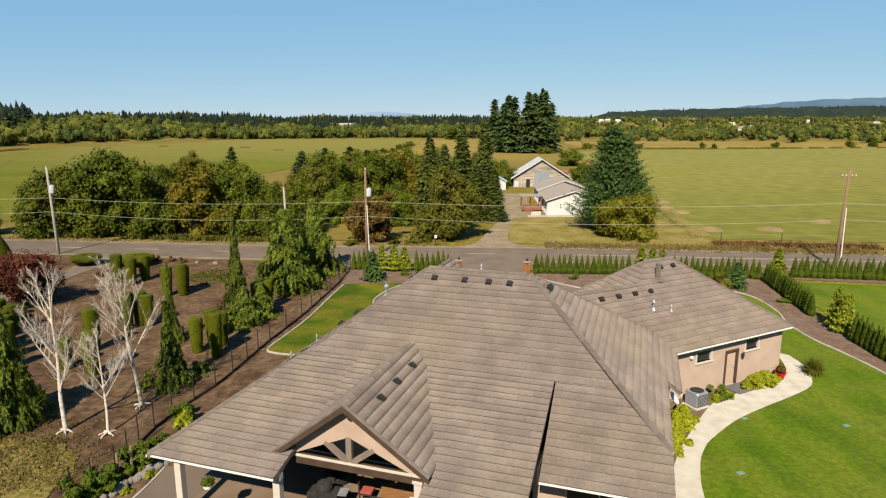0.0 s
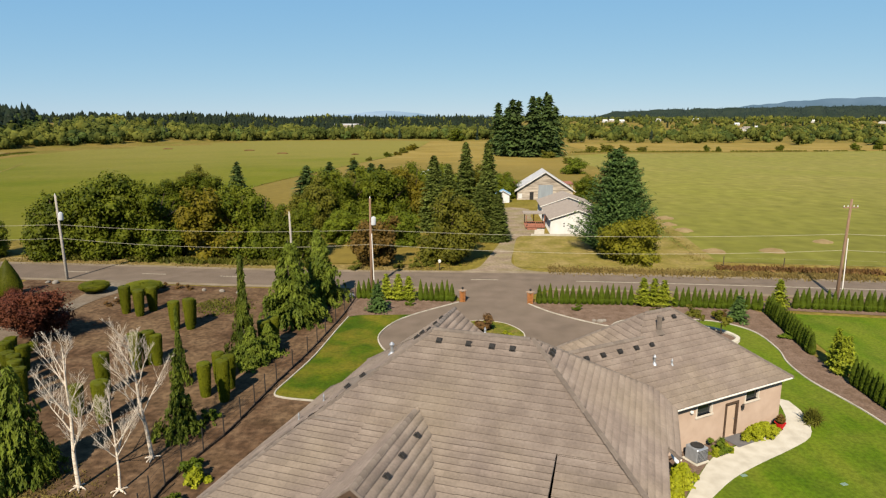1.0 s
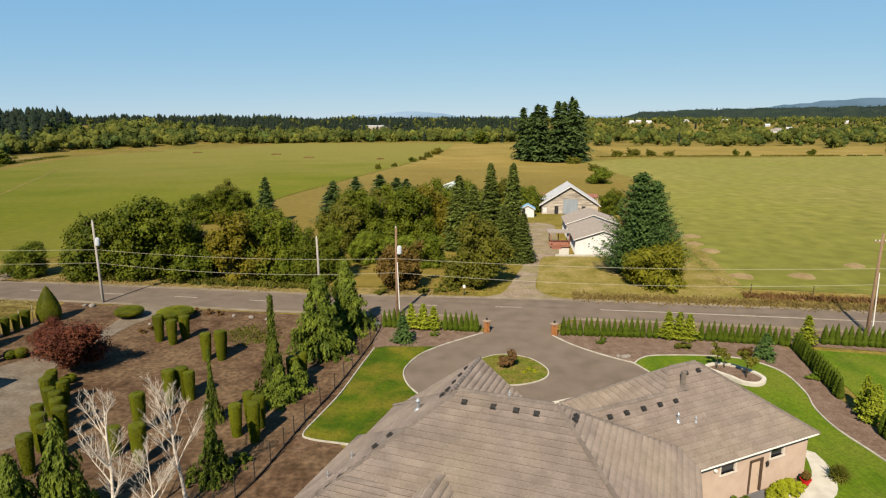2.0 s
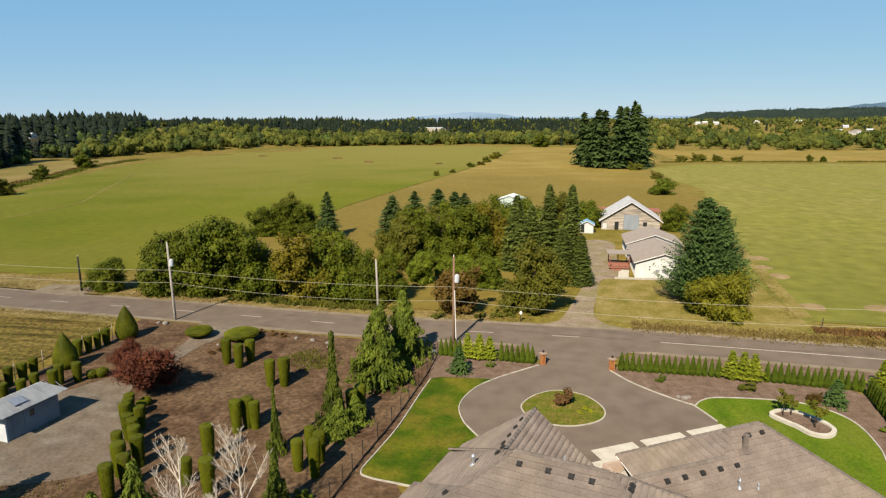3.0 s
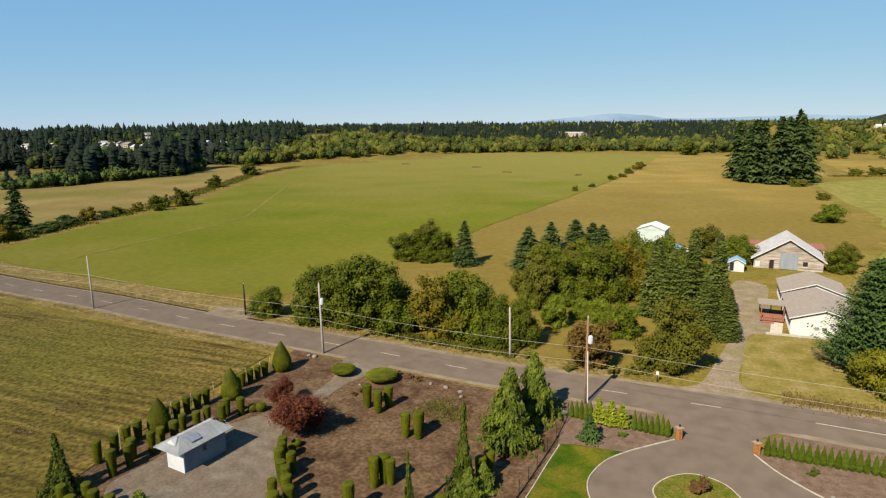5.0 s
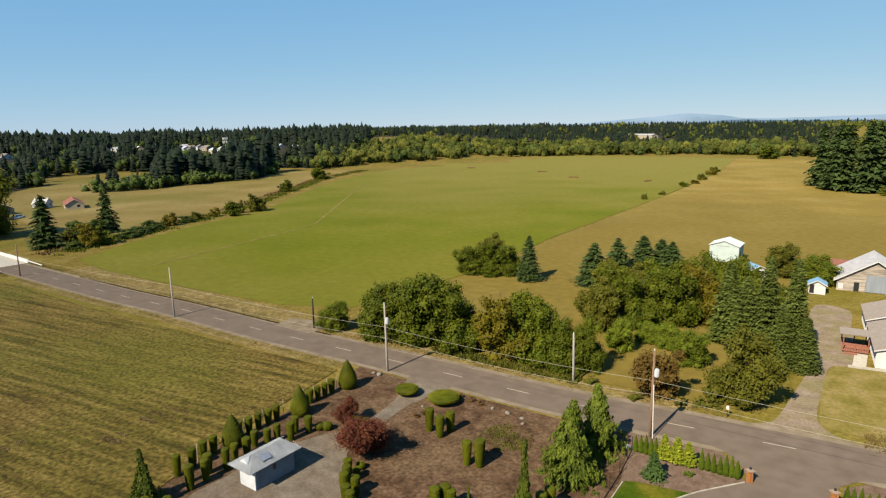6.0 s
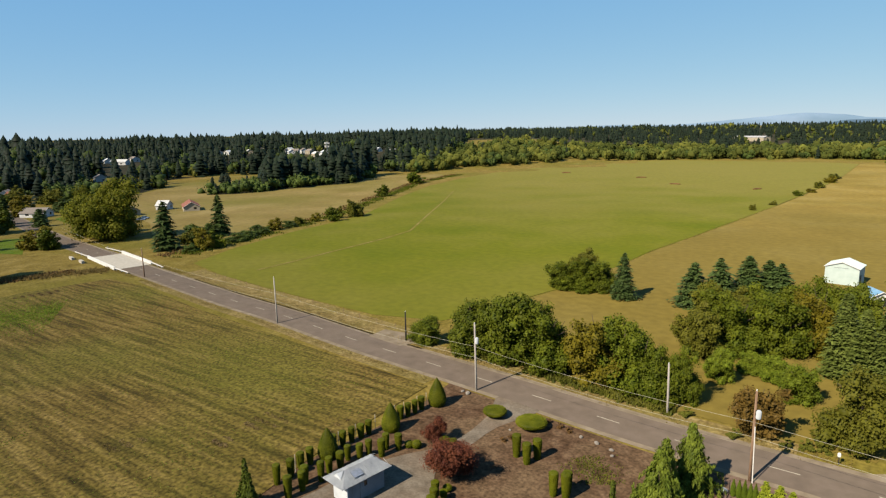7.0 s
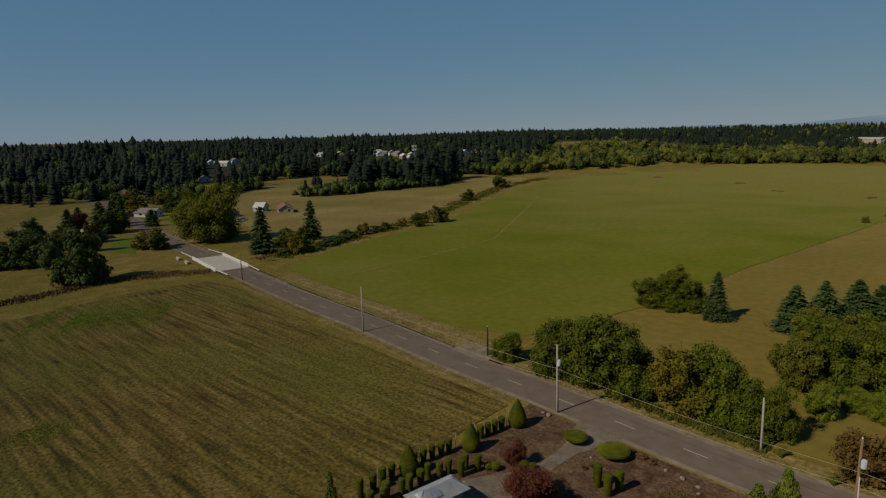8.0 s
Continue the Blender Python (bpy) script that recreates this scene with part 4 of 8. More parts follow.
for q in ((0, 1, 4, 5), (1, 2, 3, 4)):
    bm.faces.new([front[i] for i in q]); bm.faces.new([back[i] for i in q[::-1]])
part("gable_panel", bm, M["stucco"], house, "beige stucco gable panel")
for sgn in (-1, 1):
    bm = bmesh.new()
    x, ze = (-11.88, GE[0]) if sgn < 0 else (-5.72, GE[1])
    vs = [bm.verts.new(c) for c in ((GX0, 17.97, GR - .01), (x, 17.97, ze - .01), (x, 17.97, ze - .21), (GX0, 17.97, GR - .24), (GX0, 18.04, GR - .01), (x, 18.04, ze - .01), (x, 18.04, ze - .21), (GX0, 18.04, GR - .24))]
    for q in ((0, 1, 2, 3), (7, 6, 5, 4), (0, 4, 5, 1), (1, 5, 6, 2), (2, 6, 7, 3), (3, 7, 4, 0)):
        bm.faces.new([vs[i] for i in q])
    part("bargeboard", bm, M["doorframe"], house, "dark brown bargeboard")
    bm = tube(bmesh.new(), [(GX0, 18.02, GR + .03), (x, 18.02, ze + .03)], [.065, .065], 6)
    part("rake_cap", bm, M["ridge"], house, "rounded tile cap along the gable edge")
part("flood_lamp", lathe(((.02, 0), (.09, .05), (.1, .16), (.03, .2)), 10, at=(-8.75, 18.35, 4.72)), M["dark"], house)
# closes the roof step; the shadow under the higher edge is in its dark colour
part("step_wall_shade", boxed((-2.44, -2.38, 20.1, 23.6, 2.4, 3.0)), M["dark"], house)

# garage wing
garage = thing("garage_wing", (0, 0, 0), 26.8, "beige stucco garage wing with a tiled hip roof", "garage")
E0 = 3.02
GC = [(21.4, 21.62, E0), (35.1, 21.62, E0), (35.1, 31.5, E0), (23.3, 31.5, E0)]
G1, G2 = (27.3, 26.1, 6.9), (29.4, 26.1, 6.9)
roof_plane("roof_slope", [GC[0], GC[1], G2, G1], garage)
roof_plane("roof_slope", [GC[1], GC[2], G2], garage)
roof_plane("roof_slope", [GC[2], GC[3], G1, G2], garage)
roof_plane("roof_slope", [GC[3], GC[0], G1], garage)
sl = (6.9 - E0) / (26.1 - 21.62)
CB = 25.0
CZ = E0 + sl * (CB - 21.62) - .03
roof_plane("roof_slope", [(18.6, 21.62, E0 - .03), (26.0, 21.62, E0 - .03), (26.0, CB, CZ), (18.6, CB, CZ)], garage)
roof_plane("roof_slope", [(26.0, 28.4, E0), (18.6, 28.4, E0), (18.6, CB, CZ), (26.0, CB, CZ)], garage)
for ln in ((G1, G2), (GC[1], G2), (GC[2], G2), (GC[3], G1), ((19, CB, CZ), (26.2, CB, CZ))):
    ridge_caps(ln, garage)
gutter(GC[1], (24.5, 21.62, E0), garage)
gutter(GC[3], GC[0], garage)
gp = math.degrees(math.atan(sl))
for a in (21.6, 22.75, 23.95, 25.15, 26.3):
    roof_vent((a, 24.55, E0 + sl * 2.93), 0, gp, garage)
for a in (28.1, 29.1):
    roof_vent((a, 25.65, E0 + sl * 4.03), 0, gp, garage)
roof_pipe((25.75, 23.7, E0 + sl * 2.08), garage, .5, .05)
roof_pipe((26.9, 23.5, E0 + sl * 1.88), garage, .3, .035)
flue = part("flue", lathe(((.15, -.3), (.15, .85), (.17, .86), (.17, .92), (.1, .95)), 12, at=(27.4, 25.1, E0 + sl * 3.48)), M["ridge"], garage, "brown-grey metal flue")
part("flashing", lathe(((.34, -.12), (.2, .06), (.16, .12)), 12, at=(27.4, 25.1, E0 + sl * 3.48)), M["ridge"], flue)
DOOR = (29.9, 30.85, .12, 2.17)
WINS = ((27.5, 28.7, 1.95, 2.6), (31.5, 32.65, 2.0, 2.65))
part("wall", wall_panel(bmesh.new(), 24.6, 34.75, 22.05, 22.25, -.1, 3.0, [DOOR, *WINS]), M["stucco"], garage)
part("wall", wall_panel(bmesh.new(), 34.55, 34.75, 22.25, 30.9, -.1, 3.0, (), "y"), M["stucco"], garage)
part("wall", wall_panel(bmesh.new(), 21.9, 34.55, 30.7, 30.9, -.1, 3.0, [(23.2, 25.8, -.1, 2.3), (27, 29.8, -.1, 2.3), (31, 33.8, -.1, 2.3)]), M["stucco"], garage)
part("wall", wall_panel(bmesh.new(), 21.9, 22.1, 22.25, 30.7, -.1, 3.0, (), "y"), M["stucco"], garage)
for a in (23.2, 27, 31):
    gd = part("garage_door", boxed((a, a + (2.6 if a < 24 else 2.8), 30.78, 30.82, -.05, 2.3)), M["trim"], garage, "pale panelled garage door")
dr = part("side_door", boxed((DOOR[0] + .06, DOOR[1] - .06, 22.12, 22.17, DOOR[2], DOOR[3] - .06), (DOOR[0] + .2, DOOR[1] - .2, 22.105, 22.12, 1.25, 1.95), (DOOR[0] + .2, DOOR[1] - .2, 22.105, 22.12, .35, 1.05)), M["door"], garage, "tan panelled side door")
part("frame", boxed((DOOR[0] - .07, DOOR[0] + .06, 22.0, 22.2, DOOR[2], DOOR[3]), (DOOR[1] - .06, DOOR[1] + .07, 22.0, 22.2, DOOR[2], DOOR[3]), (DOOR[0] - .07, DOOR[1] + .07, 22.0, 22.2, DOOR[3] - .06, DOOR[3] + .07)), M["doorframe"], dr, "dark brown door frame")
part("handle", lathe(((.03, 0), (.035, .03), (.02, .06)), 8, at=(DOOR[1] - .16, 22.08, 1.1)), M["metal"], dr)
for a0, a1, s, h in WINS:
    wi = part("window", boxed((a0, a1, 22.16, 22.18, s, h)), M["glass"], garage)
    part("frame", boxed((a0 - .06, a0 + .04, 22.03, 22.2, s, h), (a1 - .04, a1 + .06, 22.03, 22.2, s, h), (a0, a1, 22.03, 22.2, h - .04, h + .06)), M["trim"], wi)
    part("sill", boxed((a0 - .1, a1 + .1, 21.98, 22.2, s - .1, s)), M["trim"], wi)
bm = lathe(((.02, 0), (.07, .03), (.09, .25), (.05, .32), (.02, .36)), 8, at=(31.2, 21.93, 1.62))
lamp = part("wall_lantern", bm, M["dark"], garage, "dark metal wall lantern")
part("bracket", boxed((31.17, 31.23, 21.95, 22.05, 1.72, 1.85)), M["dark"], lamp)
part("flood_lamp", lathe(((.05, 0), (.1, .06), (.1, .14), (.03, .18)), 10, at=(27.0, 21.95, 2.3)), M["white"], garage)
part("doormat", boxed((29.8, 31.1, 20.9, 22.0, .1, .12)), M["slab_dark"], None)
bpy.data.objects["doormat"].matrix_world = pose(0, 0, 0, 0, 0, 26.8)
tagged(bpy.data.objects["doormat"], "dark grey doormat in front of the side door", "doormat")

# ---- plants ----
def cards(centres, normals, width, length, rnd, spread=.6, hang=0.0, axis=None):
    """Small lozenge-shaped leaf sprays at the given places, facing more or less outwards."""
    c = np.asarray(centres, float)
    n = np.asarray(normals, float) + spread * rnd.normal(size=c.shape)
    n /= np.linalg.norm(n, axis=1)[:, None] + 1e-9
    t = rnd.normal(size=c.shape) if axis is None else np.asarray(axis, float) + .25 * rnd.normal(size=c.shape)
    t[:, 2] -= hang
    t -= n * (t * n).sum(1)[:, None]
    t /= np.linalg.norm(t, axis=1)[:, None] + 1e-9
    b = np.cross(n, t)
    w = (width * (.6 + .8 * rnd.random(len(c))))[:, None]
    l = (length * (.6 + .8 * rnd.random(len(c))))[:, None]
    V = np.stack([c - t * l, c + b * w - t * l * .1 + n * w * .25, c + t * l, c - b * w - t * l * .1 + n * w * .25], 1).reshape(-1, 3)
    k = np.arange(len(c))[:, None] * 4
    return V, np.concatenate([k + np.array([0, 1, 2]), k + np.array([0, 2, 3])])


def ball_points(n, rnd):
    p = rnd.normal(size=(n, 3))
    return p / np.linalg.norm(p, axis=1)[:, None]


def ico(sub):
    bm = bmesh.new()
    bmesh.ops.create_icosphere(bm, subdivisions=sub, radius=1)
    V = np.array([v.co for v in bm.verts])
    F = np.array([[v.index for v in f.verts] for f in bm.faces])
    bm.free()
    return V, F


ICO1, ICO2 = ico(1), ico(2)


def join(parts):
    V, F, k = [], [], 0
    for v, f in parts:
        V.append(v); F.append(f + k)
        k += len(v)
    return np.concatenate(V), np.concatenate(F)


def trunk_mesh(h, r, rnd, limbs=6, spread=2.0, low=.35):
    bm = bmesh.new()
    pts = [(0, 0, -.3)] + [(.04 * h * (rnd.random() - .5), .04 * h * (rnd.random() - .5), h * k / 4) for k in range(1, 5)]
    tube(bm, pts, [r * 1.25, r, r * .8, r * .5, r * .2], 8)
    for i in range(limbs):
        a = 2 * math.pi * (i + rnd.random() * .6) / limbs
        z = h * (low + .4 * rnd.random())
        q = (math.cos(a) * spread * (.6 + .5 * rnd.random()), math.sin(a) * spread * (.6 + .5 * rnd.random()), z + .3 * h * (.5 + rnd.random()))
        tube(bm, [(0, 0, z), (q[0] * .5, q[1] * .5, z + (q[2] - z) * .35), q], [r * .45, r * .3, r * .1], 6)
    return bm_mesh("trunk", bm, M["trunk"], True)


def broad_crown(name, rx, h, base, mat, seed, blobs=46, per=90, size=.3, flat=1.0, lobes=7, skirt=True):
    """A crown of several lobes, each of many ragged leaf clumps, with gaps and stray sprigs."""
    rnd = np.random.default_rng(seed)
    out = []
    mid, half = (h + base) / 2, (h - base) / 2
    lob = []
    for i in range(lobes):
        a = 2 * math.pi * (i + rnd.random() * .7) / lobes
        f = .16 + .38 * rnd.random()
        up = -.8 + 1.4 * i / max(1, lobes - 1) * (.8 + .3 * rnd.random())
        lob.append((np.array([math.cos(a) * rx * f, math.sin(a) * rx * f, mid + up * half * .75]), np.array([rx * (.42 + .16 * rnd.random())] * 2 + [half * (.42 + .16 * rnd.random())])))
    for i in range(4 if skirt else 0):
        a = 2 * math.pi * (i + rnd.random() * .6) / 4
        lob.append((np.array([math.cos(a) * rx * .5, math.sin(a) * rx * .5, base + half * .5]), np.array([rx * .42, rx * .42, half * .42])))
    for i in range(blobs):
        c0, r0 = lob[i % len(lob)]
        d = ball_points(1, rnd)[0]
        c = c0 + d * r0 * (.6 + .45 * rnd.random())
        c[2] = max(c[2], base + .12 * half)
        br = rx * (.15 + .15 * rnd.random())
        p = ball_points(per, rnd)
        q = c + p * br * (.6 + .68 * rnd.random((len(p), 1))) * np.array([1, 1, .85])
        q[:, 2] = np.maximum(q[:, 2], base + .02 * h * rnd.random(len(q)))
        out.append(cards(q, p + np.array([0, 0, .3]), size, size * 1.4, rnd, .42))
        out.append((ICO1[0] * br * .58 * np.array([1, 1, .85]) * (1 + .2 * rnd.normal(size=(len(ICO1[0]), 1))) + c, ICO1[1]))
    return mesh_from(name, *join(out), mat)


def conifer_crown(name, h, r, mat, seed, low=.06, whorls=30, arms=8, droop=.35, size=.2, power=.85, dense=7):
    """Whorls of drooping boughs, each carrying flat sprays, shorter towards a pointed top."""
    rnd = np.random.default_rng(seed)
    C, Nn, A, S = [], [], [], []
    for i in range(whorls):
        f = min(.99, (i + rnd.random() * 1.5) / whorls)
        z = h * (low + (1 - low) * f ** 1.05)
        reach = r * (1 - f) ** power * (.8 + .35 * rnd.random()) + .12
        k = max(4, int(arms * (1 - .45 * f)))
        for j in range(k):
            a = 2 * math.pi * (j + rnd.random()) / k + i
            ln = reach * (.7 + .45 * rnd.random())
            d = np.array([math.cos(a), math.sin(a), 0])
            side = np.array([-d[1], d[0], 0])
            zj = h / whorls * (rnd.random() - .5) * 1.6
            m = max(3, int(dense * (.4 + .6 * (1 - f))))
            for q in range(m):
                u = (q + .6) / m
                p = d * ln * u + np.array([0, 0, z + zj - droop * ln * u * u + .12 * ln * u])
                for sg in (-1, 1):
                    w = ln * .24 * (1 - u * .75) + .05
                    C.append(p + side * sg * w + rnd.normal(size=3) * .04)
                    Nn.append(np.array([d[0] * .35, d[1] * .35, 1.0]))
                    A.append(d * .8 + side * sg * .8 + np.array([0, 0, -.35]))
    V, F = cards(np.array(C), np.array(Nn), size, size * 2.1, rnd, .3, 0, np.array(A))
    n = 9
    core = []
    for lev in range(7):
        f = lev / 6
        for k in range(n):
            rr = r * .42 * (1 - f) ** power * (.8 + .4 * rnd.random()) + .02
            core.append((rr * math.cos(2 * math.pi * k / n), rr * math.sin(2 * math.pi * k / n), h * (low + (.97 - low) * f)))
    CF = np.array([t for l in range(6) for k in range(n) for t in ((l * n + k, l * n + (k + 1) % n, (l + 1) * n + (k + 1) % n), (l * n + k, (l + 1) * n + (k + 1) % n, (l + 1) * n + k))])
    return mesh_from(name, *join([(V, F), (np.array(core), CF)]), mat)


def weeping_crown(name, h, r, mat, seed, arms=46, shape=.7, core_r=.3):
    """Tassels of foliage hanging from short boughs round an upright leader, with gaps between them."""
    rnd = np.random.default_rng(seed)
    C, Nn, A = [], [], []
    for i in range(arms):
        f = (i + rnd.random()) / arms
        z = h * (.06 + .93 * f)
        a = i * 2.4 + rnd.random()
        reach = r * (1 - f) ** shape * (.4 + .85 * rnd.random()) + .08
        d = np.array([math.cos(a), math.sin(a), 0])
        side = np.array([-d[1], d[0], 0])
        for k in range(int(4 + 9 * reach / max(r, .5) + 3 * rnd.random())):
            u = rnd.random() ** .6
            top = d * reach * u + side * rnd.normal() * .3 * reach * u + np.array([0, 0, z + .25 * reach * u - .45 * reach * u * u])
            drop = min(top[2] * .95, (.05 + .11 * rnd.random()) * h * (.4 + .6 * (1 - f)))
            m = int(5 + drop * 17)
            w = rnd.random(m)
            p = top[None] + np.stack([d[0] * .15 * w, d[1] * .15 * w, -drop * w], 1) + rnd.normal(size=(m, 3)) * (.03 + .06 * (1 - w))[:, None]
            C.append(p)
            Nn.append(np.repeat((d + np.array([0, 0, .35]))[None], m, 0))
            A.append(np.repeat(np.array([[d[0] * .35, d[1] * .35, -1]]), m, 0))
    V, F = cards(np.concatenate(C), np.concatenate(Nn), .062, .19, rnd, .5, 0, np.concatenate(A))
    n, core = 9, []
    for lev in range(9):
        f = lev / 8
        for k in range(n):
            rr = (r * core_r * (1 - f) ** shape * (.6 + .5 * math.sin(math.pi * min(1, f * 3 + .2)))) * (.7 + .5 * rnd.random()) + .02
            core.append((rr * math.cos(2 * math.pi * k / n), rr * math.sin(2 * math.pi * k / n), h * (.05 + .9 * f)))
    CF = np.array([t for l in range(8) for k in range(n) for t in ((l * n + k, l * n + (k + 1) % n, (l + 1) * n + (k + 1) % n), (l * n + k, (l + 1) * n + (k + 1) % n, (l + 1) * n + k))])
    return mesh_from(name, *join([(V, F), (np.array(core), CF)]), mat)


def column_form(name, profile, mat, seed, size=.07, count=700, rough=.05, n=18):
    """A clipped or dense evergreen: a lumpy body covered with short sprays."""
    rnd = np.random.default_rng(seed)
    V, F = [], []
    for i, (r, z) in enumerate(profile):
        for k in range(n):
            a = 2 * math.pi * k / n
            rr = r * (1 + rough * noise.noise((math.cos(a) * 2 + seed, math.sin(a) * 2, z * 2.2)))
            V.append((rr * math.cos(a), rr * math.sin(a), z))
    for i in range(len(profile) - 1):
        for k in range(n):
            a, b, c, d = i * n + k, i * n + (k + 1) % n, (i + 1) * n + (k + 1) % n, (i + 1) * n + k
            F += [(a, b, c), (a, c, d)]
    zs = np.array([z for _, z in profile]); rs = np.array([r for r, _ in profile])
    area = np.concatenate([[0], np.cumsum(np.hypot(np.diff(zs), np.diff(rs)) * (rs[1:] + rs[:-1]) / 2)])
    u = rnd.random(count) * area[-1]
    z, r = np.interp(u, area, zs), np.interp(u, area, rs)
    a = rnd.random(count) * 2 * math.pi
    C = np.stack([r * np.cos(a), r * np.sin(a), z], 1)
    slope = np.gradient(rs, np.maximum(np.abs(np.gradient(zs)), .02) * np.sign(np.gradient(zs) + 1e-9))
    Nn = np.stack([np.cos(a), np.sin(a), -np.clip(np.interp(z, zs, slope), -3, 3)], 1)
    cv, cf = cards(C, Nn, size, size * 1.5, rnd, .5, .0, np.stack([np.cos(a) * .3, np.sin(a) * .3, np.ones(count)], 1))
    return mesh_from(name, *join([(np.array(V), np.array(F)), (cv, cf)]), mat)


def plant(name, crown, trunk=None, label="", category="tree", group=""):
    t = thing(name, (0, 0, -500), 0, label, category, group)
    part("crown", crown, None, t)
    if trunk:
        part("trunk", trunk, None, t, )
    return t


PLACED = set()


def put(proto, x, y, sx=1.0, sz=None, turn=0.0, z=None, label=""):
    """Stands a copy of a plant at a place; the first use moves the plant itself."""
    m = Matrix.LocRotScale((x, y, gz(x, y) if z is None else z), Euler((0, 0, turn)), (sx, sx, sz or sx))
    if proto.name in PLACED:
        ob = copy_thing(proto, m)
        ob.matrix_basis = m
    else:
        PLACED.add(proto.name)
        ob = proto
        ob.matrix_basis = m
    return tagged(ob, label)


rng = random.Random(4)
# unit-sized forms: 10 m broadleaf trees, conifers and shrubs, each used in several places
BROAD = []
for i, (mat, lab) in enumerate((("oak", "broad green leafy tree beside the road"), ("oak", "rounded dense green leafy tree"), ("olive", "olive green leafy tree with ragged crown"), ("oak_yellow", "leafy tree turning yellow-green"), ("oak", "uneven green leafy tree with open crown"), ("oak", "dull green bushy tree"), ("fresh_leaf", "small fresh yellow-green leafy tree"))):
    tr = np.random.default_rng(50 + i)
    BROAD.append(plant("broadleaf_tree", broad_crown("crown", 5.0, 10.0, -.2, M[mat], 10 + i, 110, 140, .135, 1.0, 6 + i), trunk_mesh(8, .28, tr, 7, 3.0), lab, "tree", "roadside trees"))
FARB = [plant("broadleaf_tree", broad_crown("crown", 5.0, 10.0, -.2, M[mat], 210 + i, 56, 62, .25), trunk_mesh(7, .28, np.random.default_rng(i), 3, 2), "green leafy tree at a field edge", "tree", "field trees") for i, mat in enumerate(("oak", "olive", "oak_yellow"))]
DARKB = [plant("broadleaf_tree", broad_crown("crown", 5.0, 10.0, -.2, M["dark_leaf"], 230 + i, 56, 80, .23), trunk_mesh(7, .28, np.random.default_rng(40 + i), 3, 2), "dark green leafy tree by the village", "tree", "field trees") for i in range(2)]
WILLOW = plant("broadleaf_tree", broad_crown("crown", 12.4, 22.0, .3, M["willow"], 240, 200, 230, .3, 1.0, 11), trunk_mesh(16, .7, np.random.default_rng(44), 7, 6), "large full yellow-green tree by the village road", "tree")
FARFIR = [plant("fir_tree", conifer_crown("crown", 14.0, 4.2, M["fir"], 64 + i, .03, 24, 9, .32, .42, .72, 5), trunk_mesh(13.5, .28, np.random.default_rng(i), 0), "tall dark fir tree far off", "tree", "far firs") for i in range(2)]
RUST = plant("rusty_tree", broad_crown("crown", 3.6, 6.6, .3, M["rust_leaf"], 31, 50, 150, .12), trunk_mesh(5, .2, np.random.default_rng(3), 6, 2), "rusty brown leafy tree near the road", "tree")
BUSH = plant("shrub", broad_crown("crown", 1.0, 1.7, -.35, M["weed"], 41, 18, 110, .07), None, "dusty green wild shrub", "shrub", "wild shrubs")
GOLD = plant("golden_shrub", broad_crown("crown", 5.2, 6.4, -.4, M["gold_leaf"], 42, 110, 170, .12, 1.0, 14), trunk_mesh(4, .25, np.random.default_rng(5), 8, 2.5, .1), "wide yellow-green bushy tree under a fir", "tree")
FIR = [plant("fir_tree", conifer_crown("crown", 14.0, 4.2, M["fir"], 60 + i, .03, 34, 11, .32, .25, .72, 9), trunk_mesh(13.5, .28, np.random.default_rng(i), 0), "dark green fir tree", "tree", "fir trees") for i in range(2)]
BIGFIR = plant("fir_tree", conifer_crown("crown", 14.4, 6.2, M["spruce"], 71, .0, 60, 21, -.26, .115, .62, 26), trunk_mesh(14, .4, np.random.default_rng(9), 0), "large broad blue-green fir tree beside the farmhouse", "tree")
NARROW = plant("cedar_tree", conifer_crown("crown", 16.0, 3.0, M["incense"], 72, .0, 92, 14, .9, .17, .62, 6), trunk_mesh(15, .3, np.random.default_rng(8), 0), "tall narrow dense dark green cedar", "tree", "narrow cedars")
WEEP = [plant("weeping_cedar", weeping_crown("crown", 7.5, 2.2, M["weeping_light"], 80 + i, 110, .95), trunk_mesh(7.3, .13, np.random.default_rng(20 + i), 5, .9), "weeping cedar with drooping green sprays", "tree", "weeping cedars") for i in range(2)]
SLIM = plant("weeping_cedar", weeping_crown("crown", 7.5, 2.1, M["weeping"], 88, 64, 2.3, .16), trunk_mesh(7.4, .1, np.random.default_rng(23), 3, .4), "slender weeping cedar with a bent leader", "tree", "weeping cedars")
SPRUCE = plant("young_spruce", conifer_crown("crown", 2.6, 1.1, M["spruce"], 90, .02, 18, 10, .1, .09, .85, 6), trunk_mesh(2.4, .05, np.random.default_rng(2), 0), "young blue-green spruce in the bark bed", "tree", "young spruces")
ARB = [plant("arborvitae", column_form("crown", [(.2, 0), (.3, .2), (.31, .5), (.25, 1.0), (.155, 1.5), (.06, 1.9), (.01, 2.08)], M["arbor"], 100 + i, .045, 620, .16, 12), None, "pointed green arborvitae in a hedge row", "hedge shrub", "arborvitae hedge") for i in range(3)]
YARD = plant("young_cedar", conifer_crown("crown", 5.0, 1.9, M["weeping_light"], 105, .0, 30, 12, .45, .11, .7, 8), trunk_mesh(4.7, .08, np.random.default_rng(31), 0), "feathery light green young cedar by the gravel yard", "tree")
LIME = plant("golden_cypress", conifer_crown("crown", 2.3, .86, M["lime"], 104, .0, 22, 10, -.25, .075, .95, 6), None, "bright yellow-green feathery cypress in the hedge", "hedge shrub", "golden cypresses")
